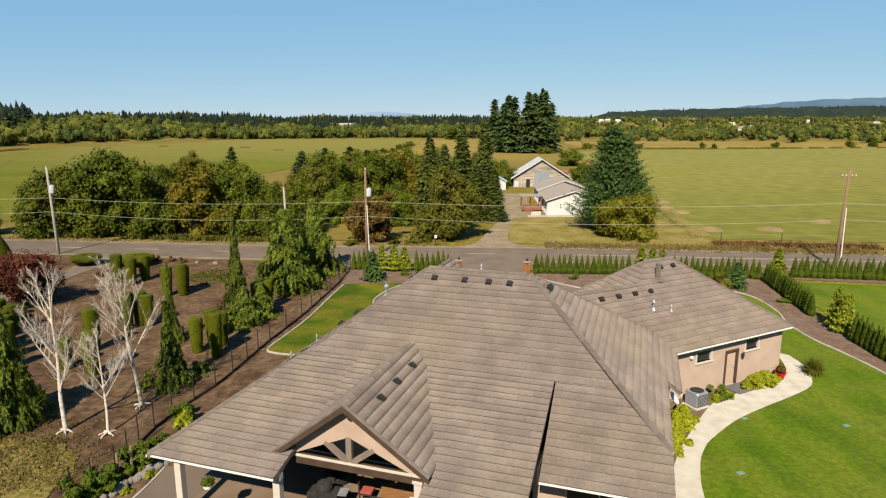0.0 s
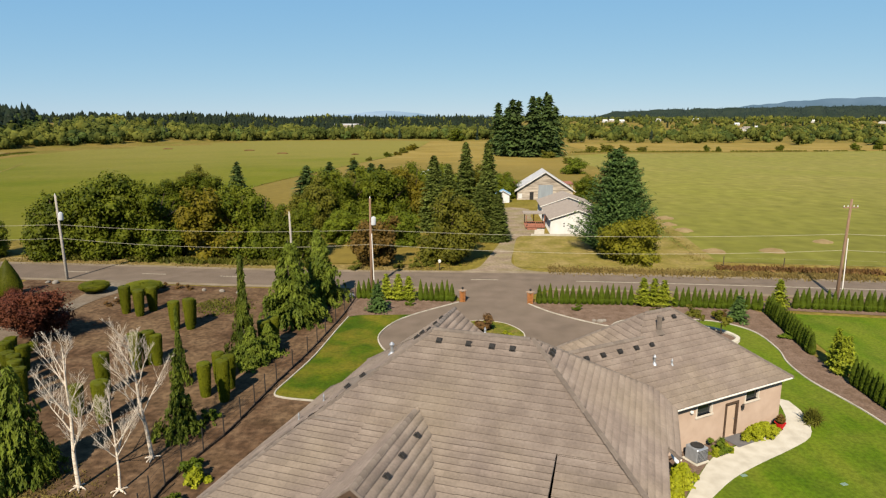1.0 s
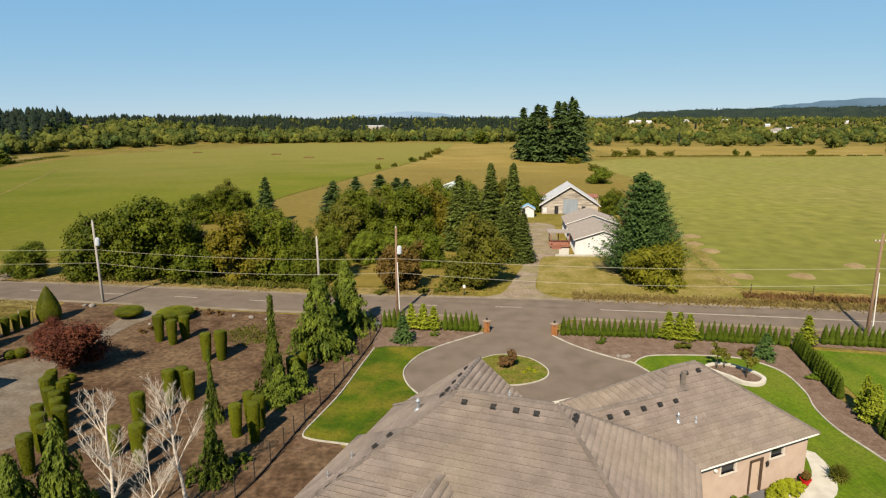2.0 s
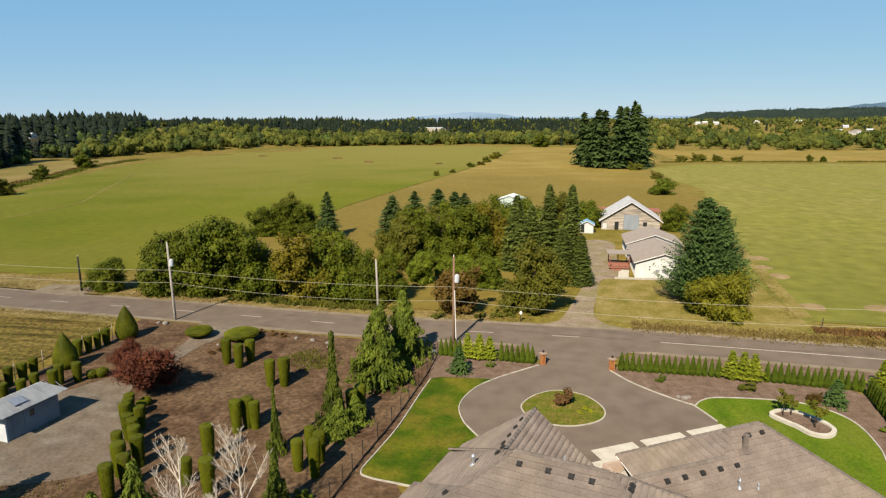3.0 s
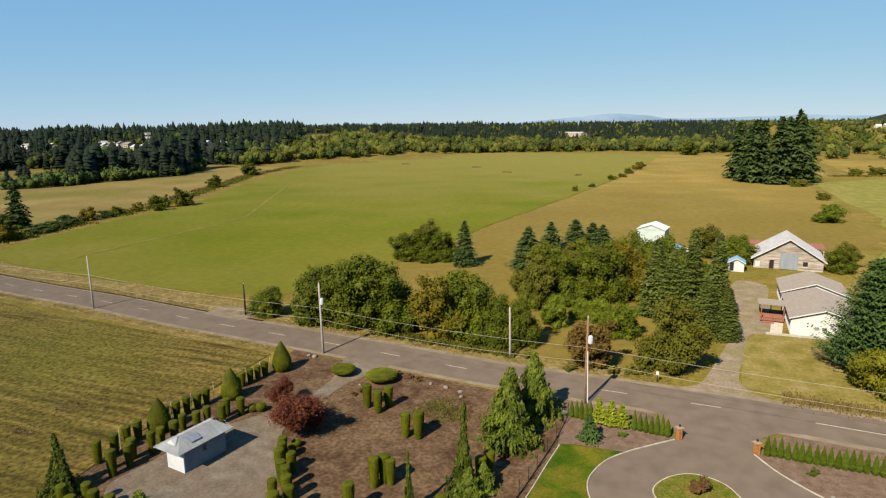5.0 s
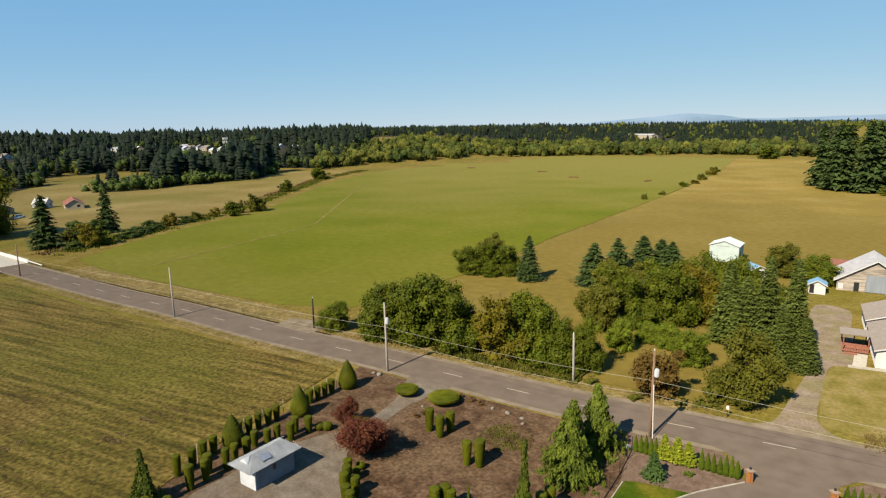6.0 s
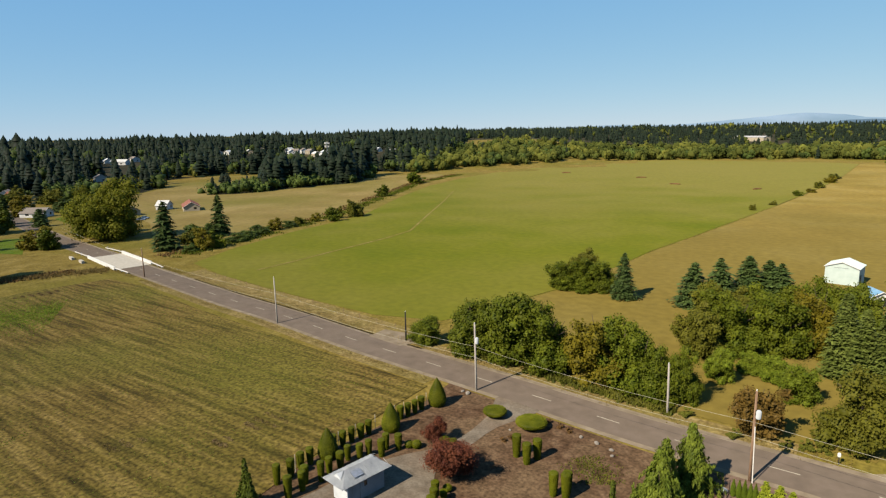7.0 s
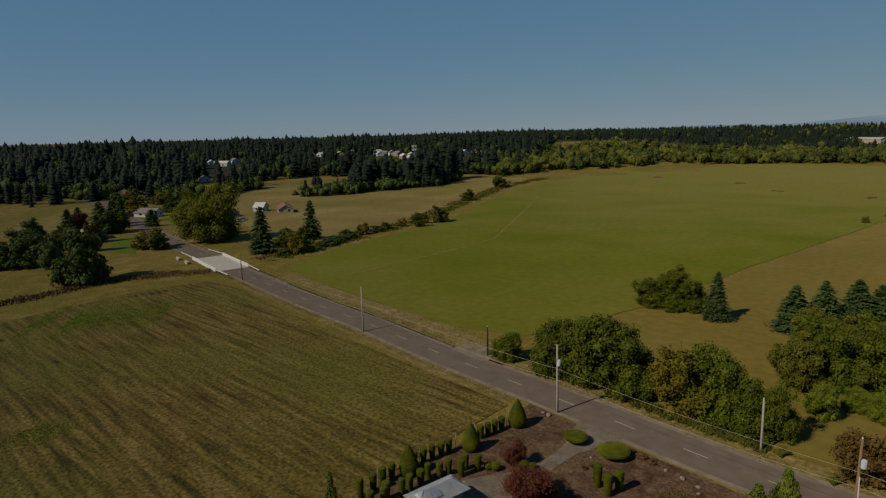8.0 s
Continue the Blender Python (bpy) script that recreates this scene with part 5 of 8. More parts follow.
CYL = [plant("topiary_column", column_form("crown", [(.28, 0), (.31, .1), (.35, .5), (.40, 1.2), (.43, 1.75), (.43, 1.9), (.39, 1.98), (.2, 2.0), (.01, 2.0)], M["topiary"], 110 + i, .03, 1300, .05), None, "clipped green topiary column", "topiary", "topiary columns") for i in range(3)]
CONE = plant("topiary_cone", column_form("crown", [(.75, 0), (1.02, .25), (1.16, .8), (1.1, 1.4), (.84, 2.2), (.48, 3.0), (.16, 3.55), (.01, 3.75)], M["topiary"], 115, .04, 2600, .05), None, "large clipped green topiary cone", "topiary", "topiary cones")
MOUND = plant("clipped_mound", column_form("crown", [(.25, .15), (1.2, .35), (1.6, .7), (1.55, .95), (1.1, 1.12), (.01, 1.2)], M["topiary"], 116, .06, 1500, .1), trunk_mesh(.6, .1, np.random.default_rng(1), 4, .6, .1), "low flat-topped clipped green shrub", "shrub", "clipped mounds")
BALL = plant("clipped_ball", column_form("crown", [(.2, 0), (.5, .15), (.6, .45), (.5, .75), (.01, .92)], M["topiary"], 117, .05, 600, .1), None, "small rounded clipped shrub", "shrub", "clipped balls")
MAPLE = plant("red_maple", broad_crown("crown", 3.5, 4.7, .7, M["maple"], 120, 70, 250, .06, .9, 7, False), trunk_mesh(3.6, .16, np.random.default_rng(6), 8, 2.2, .15), "spreading dark red Japanese maple", "tree", "red maples")
DEADB = plant("brown_shrub", broad_crown("crown", .95, 1.35, -.35, M["dead"], 121, 18, 120, .06), None, "brown dried rounded shrub on the island", "shrub")
HOSTA = plant("yellow_shrub", broad_crown("crown", .7, .75, -.15, M["hosta"], 122, 18, 110, .06), None, "yellow-green leafy garden plant by the wall", "plant", "wall plants")
GREENB = plant("green_shrub", broad_crown("crown", .8, 1.1, -.15, M["arbor"], 123, 18, 120, .055), None, "low green garden shrub", "shrub", "garden shrubs")


def birch(seed, h):
    """A bare white birch: forked tapering limbs and fine twigs."""
    r = random.Random(seed)
    t = thing("birch_tree", (0, 0, 0), 0, "leafless white-barked birch with fine bare twigs", "tree", "bare birches")
    bm, tw = bmesh.new(), bmesh.new()

    def limb(p, d, ln, rad, depth):
        """A branch that sweeps upwards, with finer ones along it."""
        pts, q = [p], p
        for k in range(4):
            d = (d + Vector((r.uniform(-.16, .16), r.uniform(-.16, .16), .10)) * (.5 if depth == 0 else 1)).normalized()
            q = q + d * ln / 4
            pts.append(q)
        tube(bm if depth < 2 else tw, pts, [rad, rad * .8, rad * .6, rad * .42, rad * .22], (8, 6, 4, 3)[depth], False)
        if depth == 3:
            return
        for k in range((12, 12, 7)[depth]):
            u = r.uniform(.27 if depth == 0 else .2, .97)
            i = min(3, int(u * 4))
            base = pts[i].lerp(pts[i + 1], u * 4 - i)
            a = r.uniform(0, 2 * math.pi)
            dd = (pts[i + 1] - pts[i]).normalized()
            side = Vector((math.cos(a), math.sin(a), r.uniform(-.1, .3)))
            nd = (dd * 1.0 + side * .8).normalized()
            limb(base, nd, ln * (1.08 - u * .75) * r.uniform(.42, .64), max(.006, rad * (1 - .6 * u) * (.46 if depth == 0 else .5)), depth + 1)
    limb(Vector((0, 0, -.2)), Vector((r.uniform(-.06, .06), r.uniform(-.06, .06), 1)).normalized(), h, h * .0145, 0)
    for k in range(5):
        a = k * 1.26 + r.random()
        tube(bm, [(0, 0, .12), (math.cos(a) * .35, math.sin(a) * .35, .05), (math.cos(a) * .5, math.sin(a) * .5, -.06)], [.06, .04, .015], 5)
    part("trunk", bm, M["birch"], t, "peeling white bark", True)
    tg = bm_mesh("twig", tw, M["birch"])
    tagged(part("twig", tg, None, t), kind="stuff")
    return t


for (x, y), h, s in (((-17.8, 28.3), 7.9, 3), ((-15.6, 28.0), 5.2, 8), ((-15.4, 31.1), 7.8, 5)):
    birch(s, h).matrix_world = pose(x, y, .03, 0, 0, s * 40)


def row(protos, a, b, n, sx, jit=.06, sz=None):
    for i in range(n):
        u = (i + .5) / n
        s = sx * rng.uniform(.92, 1.1)
        put(rng.choice(protos), a[0] + (b[0] - a[0]) * u + rng.uniform(-jit, jit), a[1] + (b[1] - a[1]) * u + rng.uniform(-jit, jit), s, (sz or sx) * rng.uniform(.9, 1.08), rng.uniform(0, 6), .05)


# hedges along the drive and the road
row(ARB, (-8.5, 62.2), (-5.9, 61.95), 5, .9, .05, 1)
row([LIME], (-5.9, 61.9), (-2.4, 61.5), 3, 1.05)
row(ARB, (-2.0, 61.4), (1.7, 61.0), 7, .9, .05, 1)
row(ARB, (9.9, 60.3), (19.5, 59.7), 17, .9, .05, .95)
row([LIME], (19.9, 59.6), (23.0, 59.3), 3, 1.1)
row(ARB, (23.3, 59.2), (31.6, 57.9), 15, .9, .05, .95)
row([LIME], (32.5, 58.3), (34.0, 58.1), 1, 1.15)
row(ARB, (31.5, 57.0), (29.5, 46.0), 19, .92, .05, .95)
for x, y, w, h in ((29.7, 43.6, .92, 1.3), (30.1, 42.9, .8, 1.15), (29.4, 42.4, .86, 1.22)):
    put(LIME, x, y, w, h, x)
row(ARB, (29.1, 40.8), (28.2, 24.0), 30, .9, .05, 1)
row(ARB, (34.8, 58.6), (48, 56.4), 23, 1)
for x, y in ((43, 54), (46.5, 52)):
    put(GREENB, x, y, 1.6, 1.2, x, .05)
put(SPRUCE, -5.8, 57.6, 1.05, 1.05, 0, .05)
put(SPRUCE, 27.6, 54.6, 1.0, .9, 2, .05)
put(GREENB, -2.9, 59.6, .6, .5, 1, .05, "small dark green shrub in the bark bed")
put(GREENB, 13.5, 57.9, .6, .6, 2, .05, "small dark green shrub in the bark bed")
put(GREENB, 30.2, 50.2, 1.5, .5, 2, .05, "low spreading green shrub in the bark bed")
put(DEADB, 4.0, 51.9, 1.3, 1.25, 0, .0)
for x, y, s in ((5.9, 51.2, .55), (6.3, 50.6, .5), (5.4, 50.4, .4)):
    put(HOSTA, x, y, s, .35, x, .1, "low yellow-green ground cover on the island")
# plants along the garage wall
for a, b, s in ((30.95, 21.3, .8), (31.7, 21.3, 1.0), (32.5, 21.35, 1.15), (33.1, 21.25, .7), (28.0, 21.0, .6), (28.9, 21.0, .65), (32.2, 20.95, .7)):
    put(HOSTA, *garage_xy(a, b), s, s, a, .08)
put(GREENB, *garage_xy(28.45, 21.05), .75, .6, 3, .08, "bronze-green tufted garden plant by the wall")
for x, y, s in ((12.75, 28.75, 1.25), (12.2, 28.2, .9), (11.8, 27.0, 1.0), (11.3, 26.0, .7)):
    put(HOSTA, x, y, s, s * 1.25, x, .08, "lush yellow-green shrub by the house corner")
gr = np.random.default_rng(9)
ang, lean = gr.random(420) * 2 * math.pi, gr.random(420)
out = np.stack([np.cos(ang) * lean, np.sin(ang) * lean, np.zeros(420)], 1)
tv, tf = cards(out * .42 + np.array([0, 0, .48]) - np.array([0, 0, .22]) * lean[:, None], out + .1, .022, .5, gr, .5, 0, out * .75 + np.array([0, 0, 1.0]))
GRASS = plant("ornamental_grass", mesh_from("crown", tv, tf, M["weed"]), None, "round tuft of feathery ornamental grass on the lawn", "grass")
put(GRASS, 22.9, 34.9, 1.15, 1.15, 0, .05)
# topiary garden
for x, y, s in ((-45.1, 63.1, 1.05), (-45.8, 54.2, 1.0), (-47.7, 45.3, 1.0)):
    put(CONE, x, y, s, s, x, .05)
# double row along the stubble
for x, y, h in ((-48.4, 38.5, 2.3), (-48.3, 40.3, 2.1), (-48.6, 42.0, 2), (-48.5, 43.3, 2), (-48.5, 46.9, 1.9), (-48.2, 48.2, 1.9), (-48, 49.5, 1.9), (-47.7, 50.8, 1.8), (-47.6, 52.1, 1.8), (-47.3, 56, 1.9), (-46.8, 57.3, 1.8), (-46.5, 58.5, 1.8), (-46.3, 59.7, 1.8), (-46.2, 61, 1.8), (-45.4, 37.4, 2.5), (-45.3, 39.2, 2.2), (-46.0, 40.2, 2.1), (-44.9, 41.5, 2.3), (-45.2, 43.0, 2.0), (-45.1, 44.6, 1.9), (-45.5, 46.2, 1.8), (-44.6, 47.2, 1.8), (-44.1, 48.2, 2), (-42.8, 48.9, 2.1), (-43.4, 50.4, 2), (-42.1, 51.1, 2)):
    put(rng.choice(CYL), x, y, rng.uniform(.9, 1.08) * (1.12 if h > 2.3 else 1), h / 2, rng.uniform(0, 6), .04)
# row beside the gravel yard and at its foot
for x, y, h in ((-33.2, 46.0, 1.6), (-32.1, 45.9, 1.0), (-32.2, 44.4, 2.0), (-31.2, 42.6, 2.5), (-30.4, 43.2, 2.0), (-30.2, 41.4, 2.2), (-29.2, 40.6, 2.3), (-28.2, 39.3, 2.4), (-29.2, 38.7, 2.2), (-27.1, 38.0, 2.4), (-27.6, 36.6, 2.6), (-26.2, 35.2, 2.6), (-26.6, 33.9, 2.6), (-45.2, 32.4, 2.1), (-43.9, 32.0, 1.6), (-43.5, 33.3, 2.1), (-42.2, 32.8, 2), (-40.8, 33.1, 1.7)):
    put(rng.choice(CYL), x, y, rng.uniform(.9, 1.08) * (1.12 if h > 2.3 else 1), h / 2, rng.uniform(0, 6), .04)
# loose groups in the mulch
for x, y, h in ((-29.9, 57.2, 2.7), (-28.2, 56.4, 2.5), (-27.7, 58, 2.4), (-23.2, 52.5, 2.6), (-21.9, 52.6, 2.8), (-22.2, 53.7, 2.4), (-22.3, 43.6, 2.8), (-21.8, 44.6, 2.6), (-21.1, 44.4, 2.4), (-22.4, 39.3, 2.9), (-20.3, 35.3, 2.7), (-22.4, 36.2, 2.0), (-15.2, 41.0, 2.3), (-14.2, 40.2, 2.4), (-15.4, 38.9, 2.4), (-13.9, 38.2, 2.9), (-13.7, 47.0, 2.6), (-13.3, 48.3, 2.5)):
    put(rng.choice(CYL), x, y, rng.uniform(.9, 1.08) * (1.12 if h > 2.3 else 1), h / 2, rng.uniform(0, 6), .04)
for x, y, s in ((-40.6, 52.6, 1), (-41.4, 52.2, .9), (-32.6, 47.3, .8), (-38.3, 55.0, 1.1), (-37.4, 55.4, .9)):
    put(BALL, x, y, s, s, x, .04)
put(MOUND, -36.9, 64.4, .95, 1, 0, .04)
put(MOUND, -31.6, 64.2, 1.2, 1, 2, .04)
for x, y in ((-30.4, 66.4), (-28.6, 66.0), (-32.8, 59.4), (-32.3, 60.4), (-27.2, 65.6)):
    put(DEADB, x, y, .55, .45, x, .04, "low brown clump in the mulch")
put(MAPLE, -33.9, 49.6, 1.05, 1, 0, .04)
put(MAPLE, -39.6, 54.8, .46, .62, 2, .04, "small dark red Japanese maple")
put(WEEP[0], -12.0, 60.6, 1.25, 1, 0, .03)
put(WEEP[1], -13.2, 53.9, 1.3, 1.0, 1, .03)
put(WEEP[0], -13.6, 57.2, 1.2, .92, 2.6, .03)
put(SLIM, -14.6, 45.0, .85, 1.12, 0, .03)
put(WEEP[1], -14.0, 44.4, .75, .4, 3, .03)
put(WEEP[0], -13.2, 46.2, .6, .35, 4, .03)
put(SLIM, -14.9, 33.8, .75, .68, 2, .03)
put(SLIM, -17.9, 41.0, .4, .75, 4, .03)
put(WEEP[1], -20.8, 28.7, .8, .85, 2, .03)
put(WEEP[0], -22.3, 27.2, .8, .7, 5, .03)
put(SLIM, -47.5, 34.0, .9, .72, 1, .03)
put(SLIM, -46.3, 33.6, .7, .6, 3, .03)
put(YARD, -34.5, 30.4, 1.0, 1.0, 1, .03)
for x, y, s in ((-12.6, 29.6, .9), (-12.7, 25.2, 1.15), (-13.2, 23.7, 1.0), (-13.5, 22.6, 1.1), (-12.4, 26.6, .8), (-13.8, 35.6, .7)):
    put(GREENB, x, y, s, s, x, .03, "loose green shrub beside the fence")
put(HOSTA, -12.1, 28.8, 1.1, 1.3, 0, .03, "yellow-green flowering shrub beside the fence")
stake = bm_mesh("garden_stake", tube(bmesh.new(), [(0, 0, -.2), (.03, .01, 2.1)], [.035, .03], 6), M["pole"])
for x, y in ((-48.6, 41.2), (-48.4, 45.9), (-48.3, 47.6), (-47.9, 50.1), (-47.6, 53.3), (-47.2, 56.6), (-46.7, 57.9), (-46.4, 60.3), (-46.0, 61.8)):
    tagged(new("garden_stake", stake), "thin pale wooden stake beside a topiary", "stake", "garden stakes").matrix_world = pose(x, y, .03)

# ---- trees across the road ----
# the row along the road
for k, x, y, w, h in ((0, -61.3, 82.0, 6.0, 5.0), (1, -52.0, 82.5, 9.5, 9.0), (0, -45.3, 83.5, 11.5, 11.2), (4, -38.3, 83.0, 9.5, 9.2), (3, -30.0, 82.2, 10, 9.4), (0, -26.6, 83.0, 9, 9.6), (4, -23.6, 81.8, 8, 9.0), (1, -20.6, 80.5, 6.5, 7.2), (1, -48.6, 84.5, 8, 9.6), (4, -41.8, 84.6, 8, 9.6)):
    put(BROAD[k], x, y, w / 9.8, h / 9.1, rng.uniform(0, 6))
# the clump in the field
for k, x, y, w, h in ((0, -56, 130, 9, 6.2), (4, -50.5, 131, 9, 7.0), (2, -53, 134, 8, 8.2), (5, -47.5, 131, 7, 6), (0, -55.5, 128.4, 6.5, 3.6), (1, -50.5, 128, 6, 3.2)):
    put(BROAD[k], x, y, w / 9.8, h / 9.1, rng.uniform(0, 6))
# the copse beside the farm drive
for k, x, y, w, h in ((2, -20.2, 99.5, 7.6, 8.6), (4, -15.6, 104.5, 8.6, 9.4), (5, -19.4, 106, 7.5, 8.8), (0, -9.4, 108.6, 9.8, 10), (3, -4.8, 112, 9, 9.6), (4, -12.4, 113, 9, 9.4), (2, -17, 113, 8.5, 8.4), (1, -1.6, 117, 8, 10.4), (5, 2.0, 112, 8, 7.6), (4, 5, 118, 7, 6.2), (0, -7.5, 119, 9, 8.8), (4, -5.2, 121, 8, 9.6), (0, -.8, 121.5, 8, 9.6), (2, -22.4, 121, 8, 7.2)):
    put(BROAD[k], x, y, w / 9.8, h / 9.1, rng.uniform(0, 6))
# small trees and bushes round them
for k, x, y, w, h in ((6, -15.4, 91.4, 4.2, 5.2), (6, -5.4, 90, 5.4, 5.2), (6, -8.6, 95.8, 4.6, 3.6), (6, -12.0, 97.4, 4.4, 3.0), (5, -18.2, 81.8, 5.0, 7.0), (2, 1.8, 79.9, 8.6, 8.8), (1, 14.5, 148, 9, 6), (0, 33.8, 144, 6, 5.2), (2, 36, 150, 6, 5), (2, 9, 153, 9, 7)):
    put(BROAD[k], x, y, w / 9.8, h / 9.1, rng.uniform(0, 6))
put(RUST, -8.4, 77.6, 1.0, 1.05, 0)
for x, y, s in ((-10.4, 74.9, .9), (-1.5, 77.2, 1.2), (-3, 76.4, .9), (-16.5, 77.6, .9), (-5, 75.6, .8)):
    put(BUSH, x, y, s, s * .8, x)
put(FIR[0], -41.6, 127.2, .78, .7, 0)
for x, y, h, w in ((-27.8, 129, 8.9, 6.4), (-23.8, 134, 9.2, 6.8), (-19.2, 138.5, 9.4, 7.2), (-15.6, 140, 8.6, 6.6), (-13.2, 138.5, 8.4, 6.4)):
    put(rng.choice(FIR), x, y, w / 6.0, h / 14, rng.uniform(0, 6))
put(NARROW, -1.0, 102.4, 1.1, .78, 1)
for x, y, h, w in ((4.1, 97.6, 14.8, 5.6), (7.5, 96.4, 14.9, 5.6), (6.2, 94, 8.6, 5.2), (1.4, 99, 11.4, 5.6), (9.0, 93.6, 7.6, 4.4)):
    put(NARROW, x, y, w / 5.7, h / 16, rng.uniform(0, 6))
put(BIGFIR, 24.6, 86.6, .9, .98, 0)
put(BIGFIR, 26.6, 87.0, .74, .9, 2, None, "broad blue-green fir tree grown into its neighbour")
put(GOLD, 24.9, 79.8, .82, 1.0, 0)
# field trees
for x, y, h, w in ((38, 428, 34, 15), (44, 396, 35, 15), (50, 415, 35, 15), (55, 386, 36, 16), (61, 400, 36.5, 16), (71, 432, 40, 17), (66, 390, 37, 16), (42, 408, 30, 15), (73, 408, 31, 15)):
    put(rng.choice(FARFIR), x, y, w / 7.0, h / 14, rng.uniform(0, 6), label="tall dark fir in a field clump")
for x, y, h, w in ((59.3, 292, 3.8, 5.5), (63, 372, 5, 9), (-43.2, 303, 3.2, 3.2), (-39.1, 334, 2.2, 4.2), (-34.2, 395, 3.4, 6), (-30, 420, 3, 6), (-28.1, 454, 4.8, 7), (-24.9, 496, 5.2, 9), (-24, 530, 4.5, 9), (16, 720, 16, 24),
                   (-249.7, 292, 8, 8.5), (-291.9, 381, 9.5, 15), (-305, 395, 8, 10), (-189.8, 203, 8.7, 9), (-194, 196, 6, 6), (-187.5, 187, 6.6, 7), (-195, 184, 4, 5), (-189.5, 157, 5.4, 6), (-191.7, 172, 4, 6), (-176.2, 117, 8, 8), (-176, 121, 6, 7)):
    put(rng.choice(FARB), x, y, w / 10, h / 10, rng.uniform(0, 6), label="green leafy tree at a field edge")
put(BROAD[6], 46.1, 217, .9, .62, 2, label="round bright yellow-green tree in the pasture")
put(WILLOW, -231, 113, 1, 1, 1)
put(WILLOW, -247, 117, .46, .86, 4)
for x, y, h, w in ((-322, 110, 13, 11), (-271, 86, 11, 7), (-350, 103, 9, 9), (-333, 118, 14, 8), (-300, 84, 12, 9), (-186, 110, 15.4, 9.8), (-196.5, 137.5, 14.8, 8), (-306, 121.6, 8, 7.6), (-303, 98, 14, 11)):
    put(rng.choice(FARFIR), x, y, w / 7.2, h / 14, rng.uniform(0, 6), label="dark green conifer beside the ditch")
for x, y, h, w, k in ((-233, 91, 8.6, 12, 2), (-227.5, 92, 7.5, 9, 0), (-300, 103, 12, 13, 0), (-366, 137, 7, 12, 2), (-268, 72, 9.5, 10, 0), (-262, 66, 9, 11, 1), (-204, 132, 5, 8, 0), (-191, 121, 6, 8, 1), (-197, 128, 4.6, 7, 0), (-336, 110, 8, 12, 0), (-405, 152, 10, 15, 2), (-420, 175, 12, 16, 1), (-345, 165, 9, 12, 0), (-460, 170, 11, 15, 1), (-440, 155, 9, 12, 0)):
    put(FARB[k % 3], x, y, w / 10, h / 10, rng.uniform(0, 6), label="leafy tree in a village garden")
for x, y, h, w in ((-188.5, 55, 18.4, 14.7), (-232.7, 50, 14.7, 15.5), (-221, 56, 10.9, 8.5), (-320, 75, 10.2, 10.6), (-191, 123.5, 7, 11), (-197, 131, 5.6, 8), (-332, 132, 6.4, 6.8), (-349, 163, 12, 12), (-366, 158, 9, 12), (-296, 98, 12, 11), (-188, 150, 3.4, 7), (-182, 139, 3.2, 8), (-179, 131, 3, 8), (-185, 146, 3.6, 7), (-191, 166, 3, 7), (-176, 112, 3, 6)):
    put(rng.choice(DARKB), x, y, w / 10, h / 10, rng.uniform(0, 6))
put(RUST, -445, 235, 1.4, 1.4, 2, label="small pinkish brown tree before the wood")
put(RUST, -247, 76, 1.05, 1.85, 1, label="tall rusty brown tree in a village garden")
put(MAPLE, -318, 92.4, 1.8, 2.0, 1, label="dark purple-leaved tree in a village garden")
for x, y, h, w in ((112, 470, 5.4, 9), (124, 473, 6.5, 11), (138, 475, 5.6, 9), (152, 476, 4.4, 8), (203, 480, 5.2, 5), (212, 480, 4, 5.4), (262, 486, 5, 7), (330, 500, 6, 8), (352, 505, 8, 9)):
    put(FARB[1 if x < 180 else 0], x, y, w / 10, h / 10, rng.uniform(0, 6), label="olive bush along the far pasture edge")


def strip_stuff(name, line, half, count, mat, size, label, seed, tall=1.0, lift=0.0):
    """Countless tufts along a line, as one object."""
    r = np.random.default_rng(seed)
    seg = np.array([math.dist(a, b) for a, b in zip(line, line[1:])])
    cum = np.concatenate([[0], np.cumsum(seg)])
    C = []
    for s in r.random(count) * cum[-1]:
        x, y, a = along(line, s)
        o = r.normal() * half * .55
        if noise.noise((x * .12, y * .12, seed)) < -.25:
            continue
        px, py = x - math.sin(a) * o, y + math.cos(a) * o
        C.append((px, py, gz(px, py) + lift + size * .5 * tall * (.3 + r.random())))
    C = np.array(C)
    V, F = cards(C, r.normal(size=C.shape) * np.array([1, 1, .2]) + np.array([0, 0, .55]), size * .45, size * tall, r, .3, 0, np.tile([0, 0, 1.0], (len(C), 1)))
    ob = new(name, mesh_from(name, V, F, mat))
    return tagged(ob, label, "grass", kind="stuff")


def offset(line, d):
    out = []
    for i, p in enumerate(line):
        a, b = line[max(i - 1, 0)], line[min(i + 1, len(line) - 1)]
        v = Vector((b[0] - a[0], b[1] - a[1])).normalized()
        out.append((p[0] - v.y * d, p[1] + v.x * d))
    return out


mid = [p for p in ROAD if -175 < p[0] < 130]
far_side = offset(mid, -5.2)
strip_stuff("verge_grass", [p for p in far_side if p[0] < 3], 1.4, 7000, M["tuft"], .14, "tall dry straw-coloured verge grass", 1)
strip_stuff("verge_grass", [p for p in far_side if p[0] > 13], 1.8, 14000, M["tuft"], .17, "tall dry brown verge grass", 2, 1.4)
strip_stuff("verge_weeds", offset([p for p in mid if -60 < p[0] < -12], -7.0), 1.0, 5000, M["weed"], .4, "green weeds under the roadside trees", 3)
strip_stuff("verge_weeds", offset([p for p in mid if 30 < p[0] < 130], -8.2), .9, 9000, M["dead"], .26, "brown dead weeds along the pasture fence", 4, 1.3)
strip_stuff("verge_grass", offset([p for p in mid if p[0] < -50], 5.0), .9, 3500, M["tuft"], .13, "dry verge grass beside the stubble", 5)
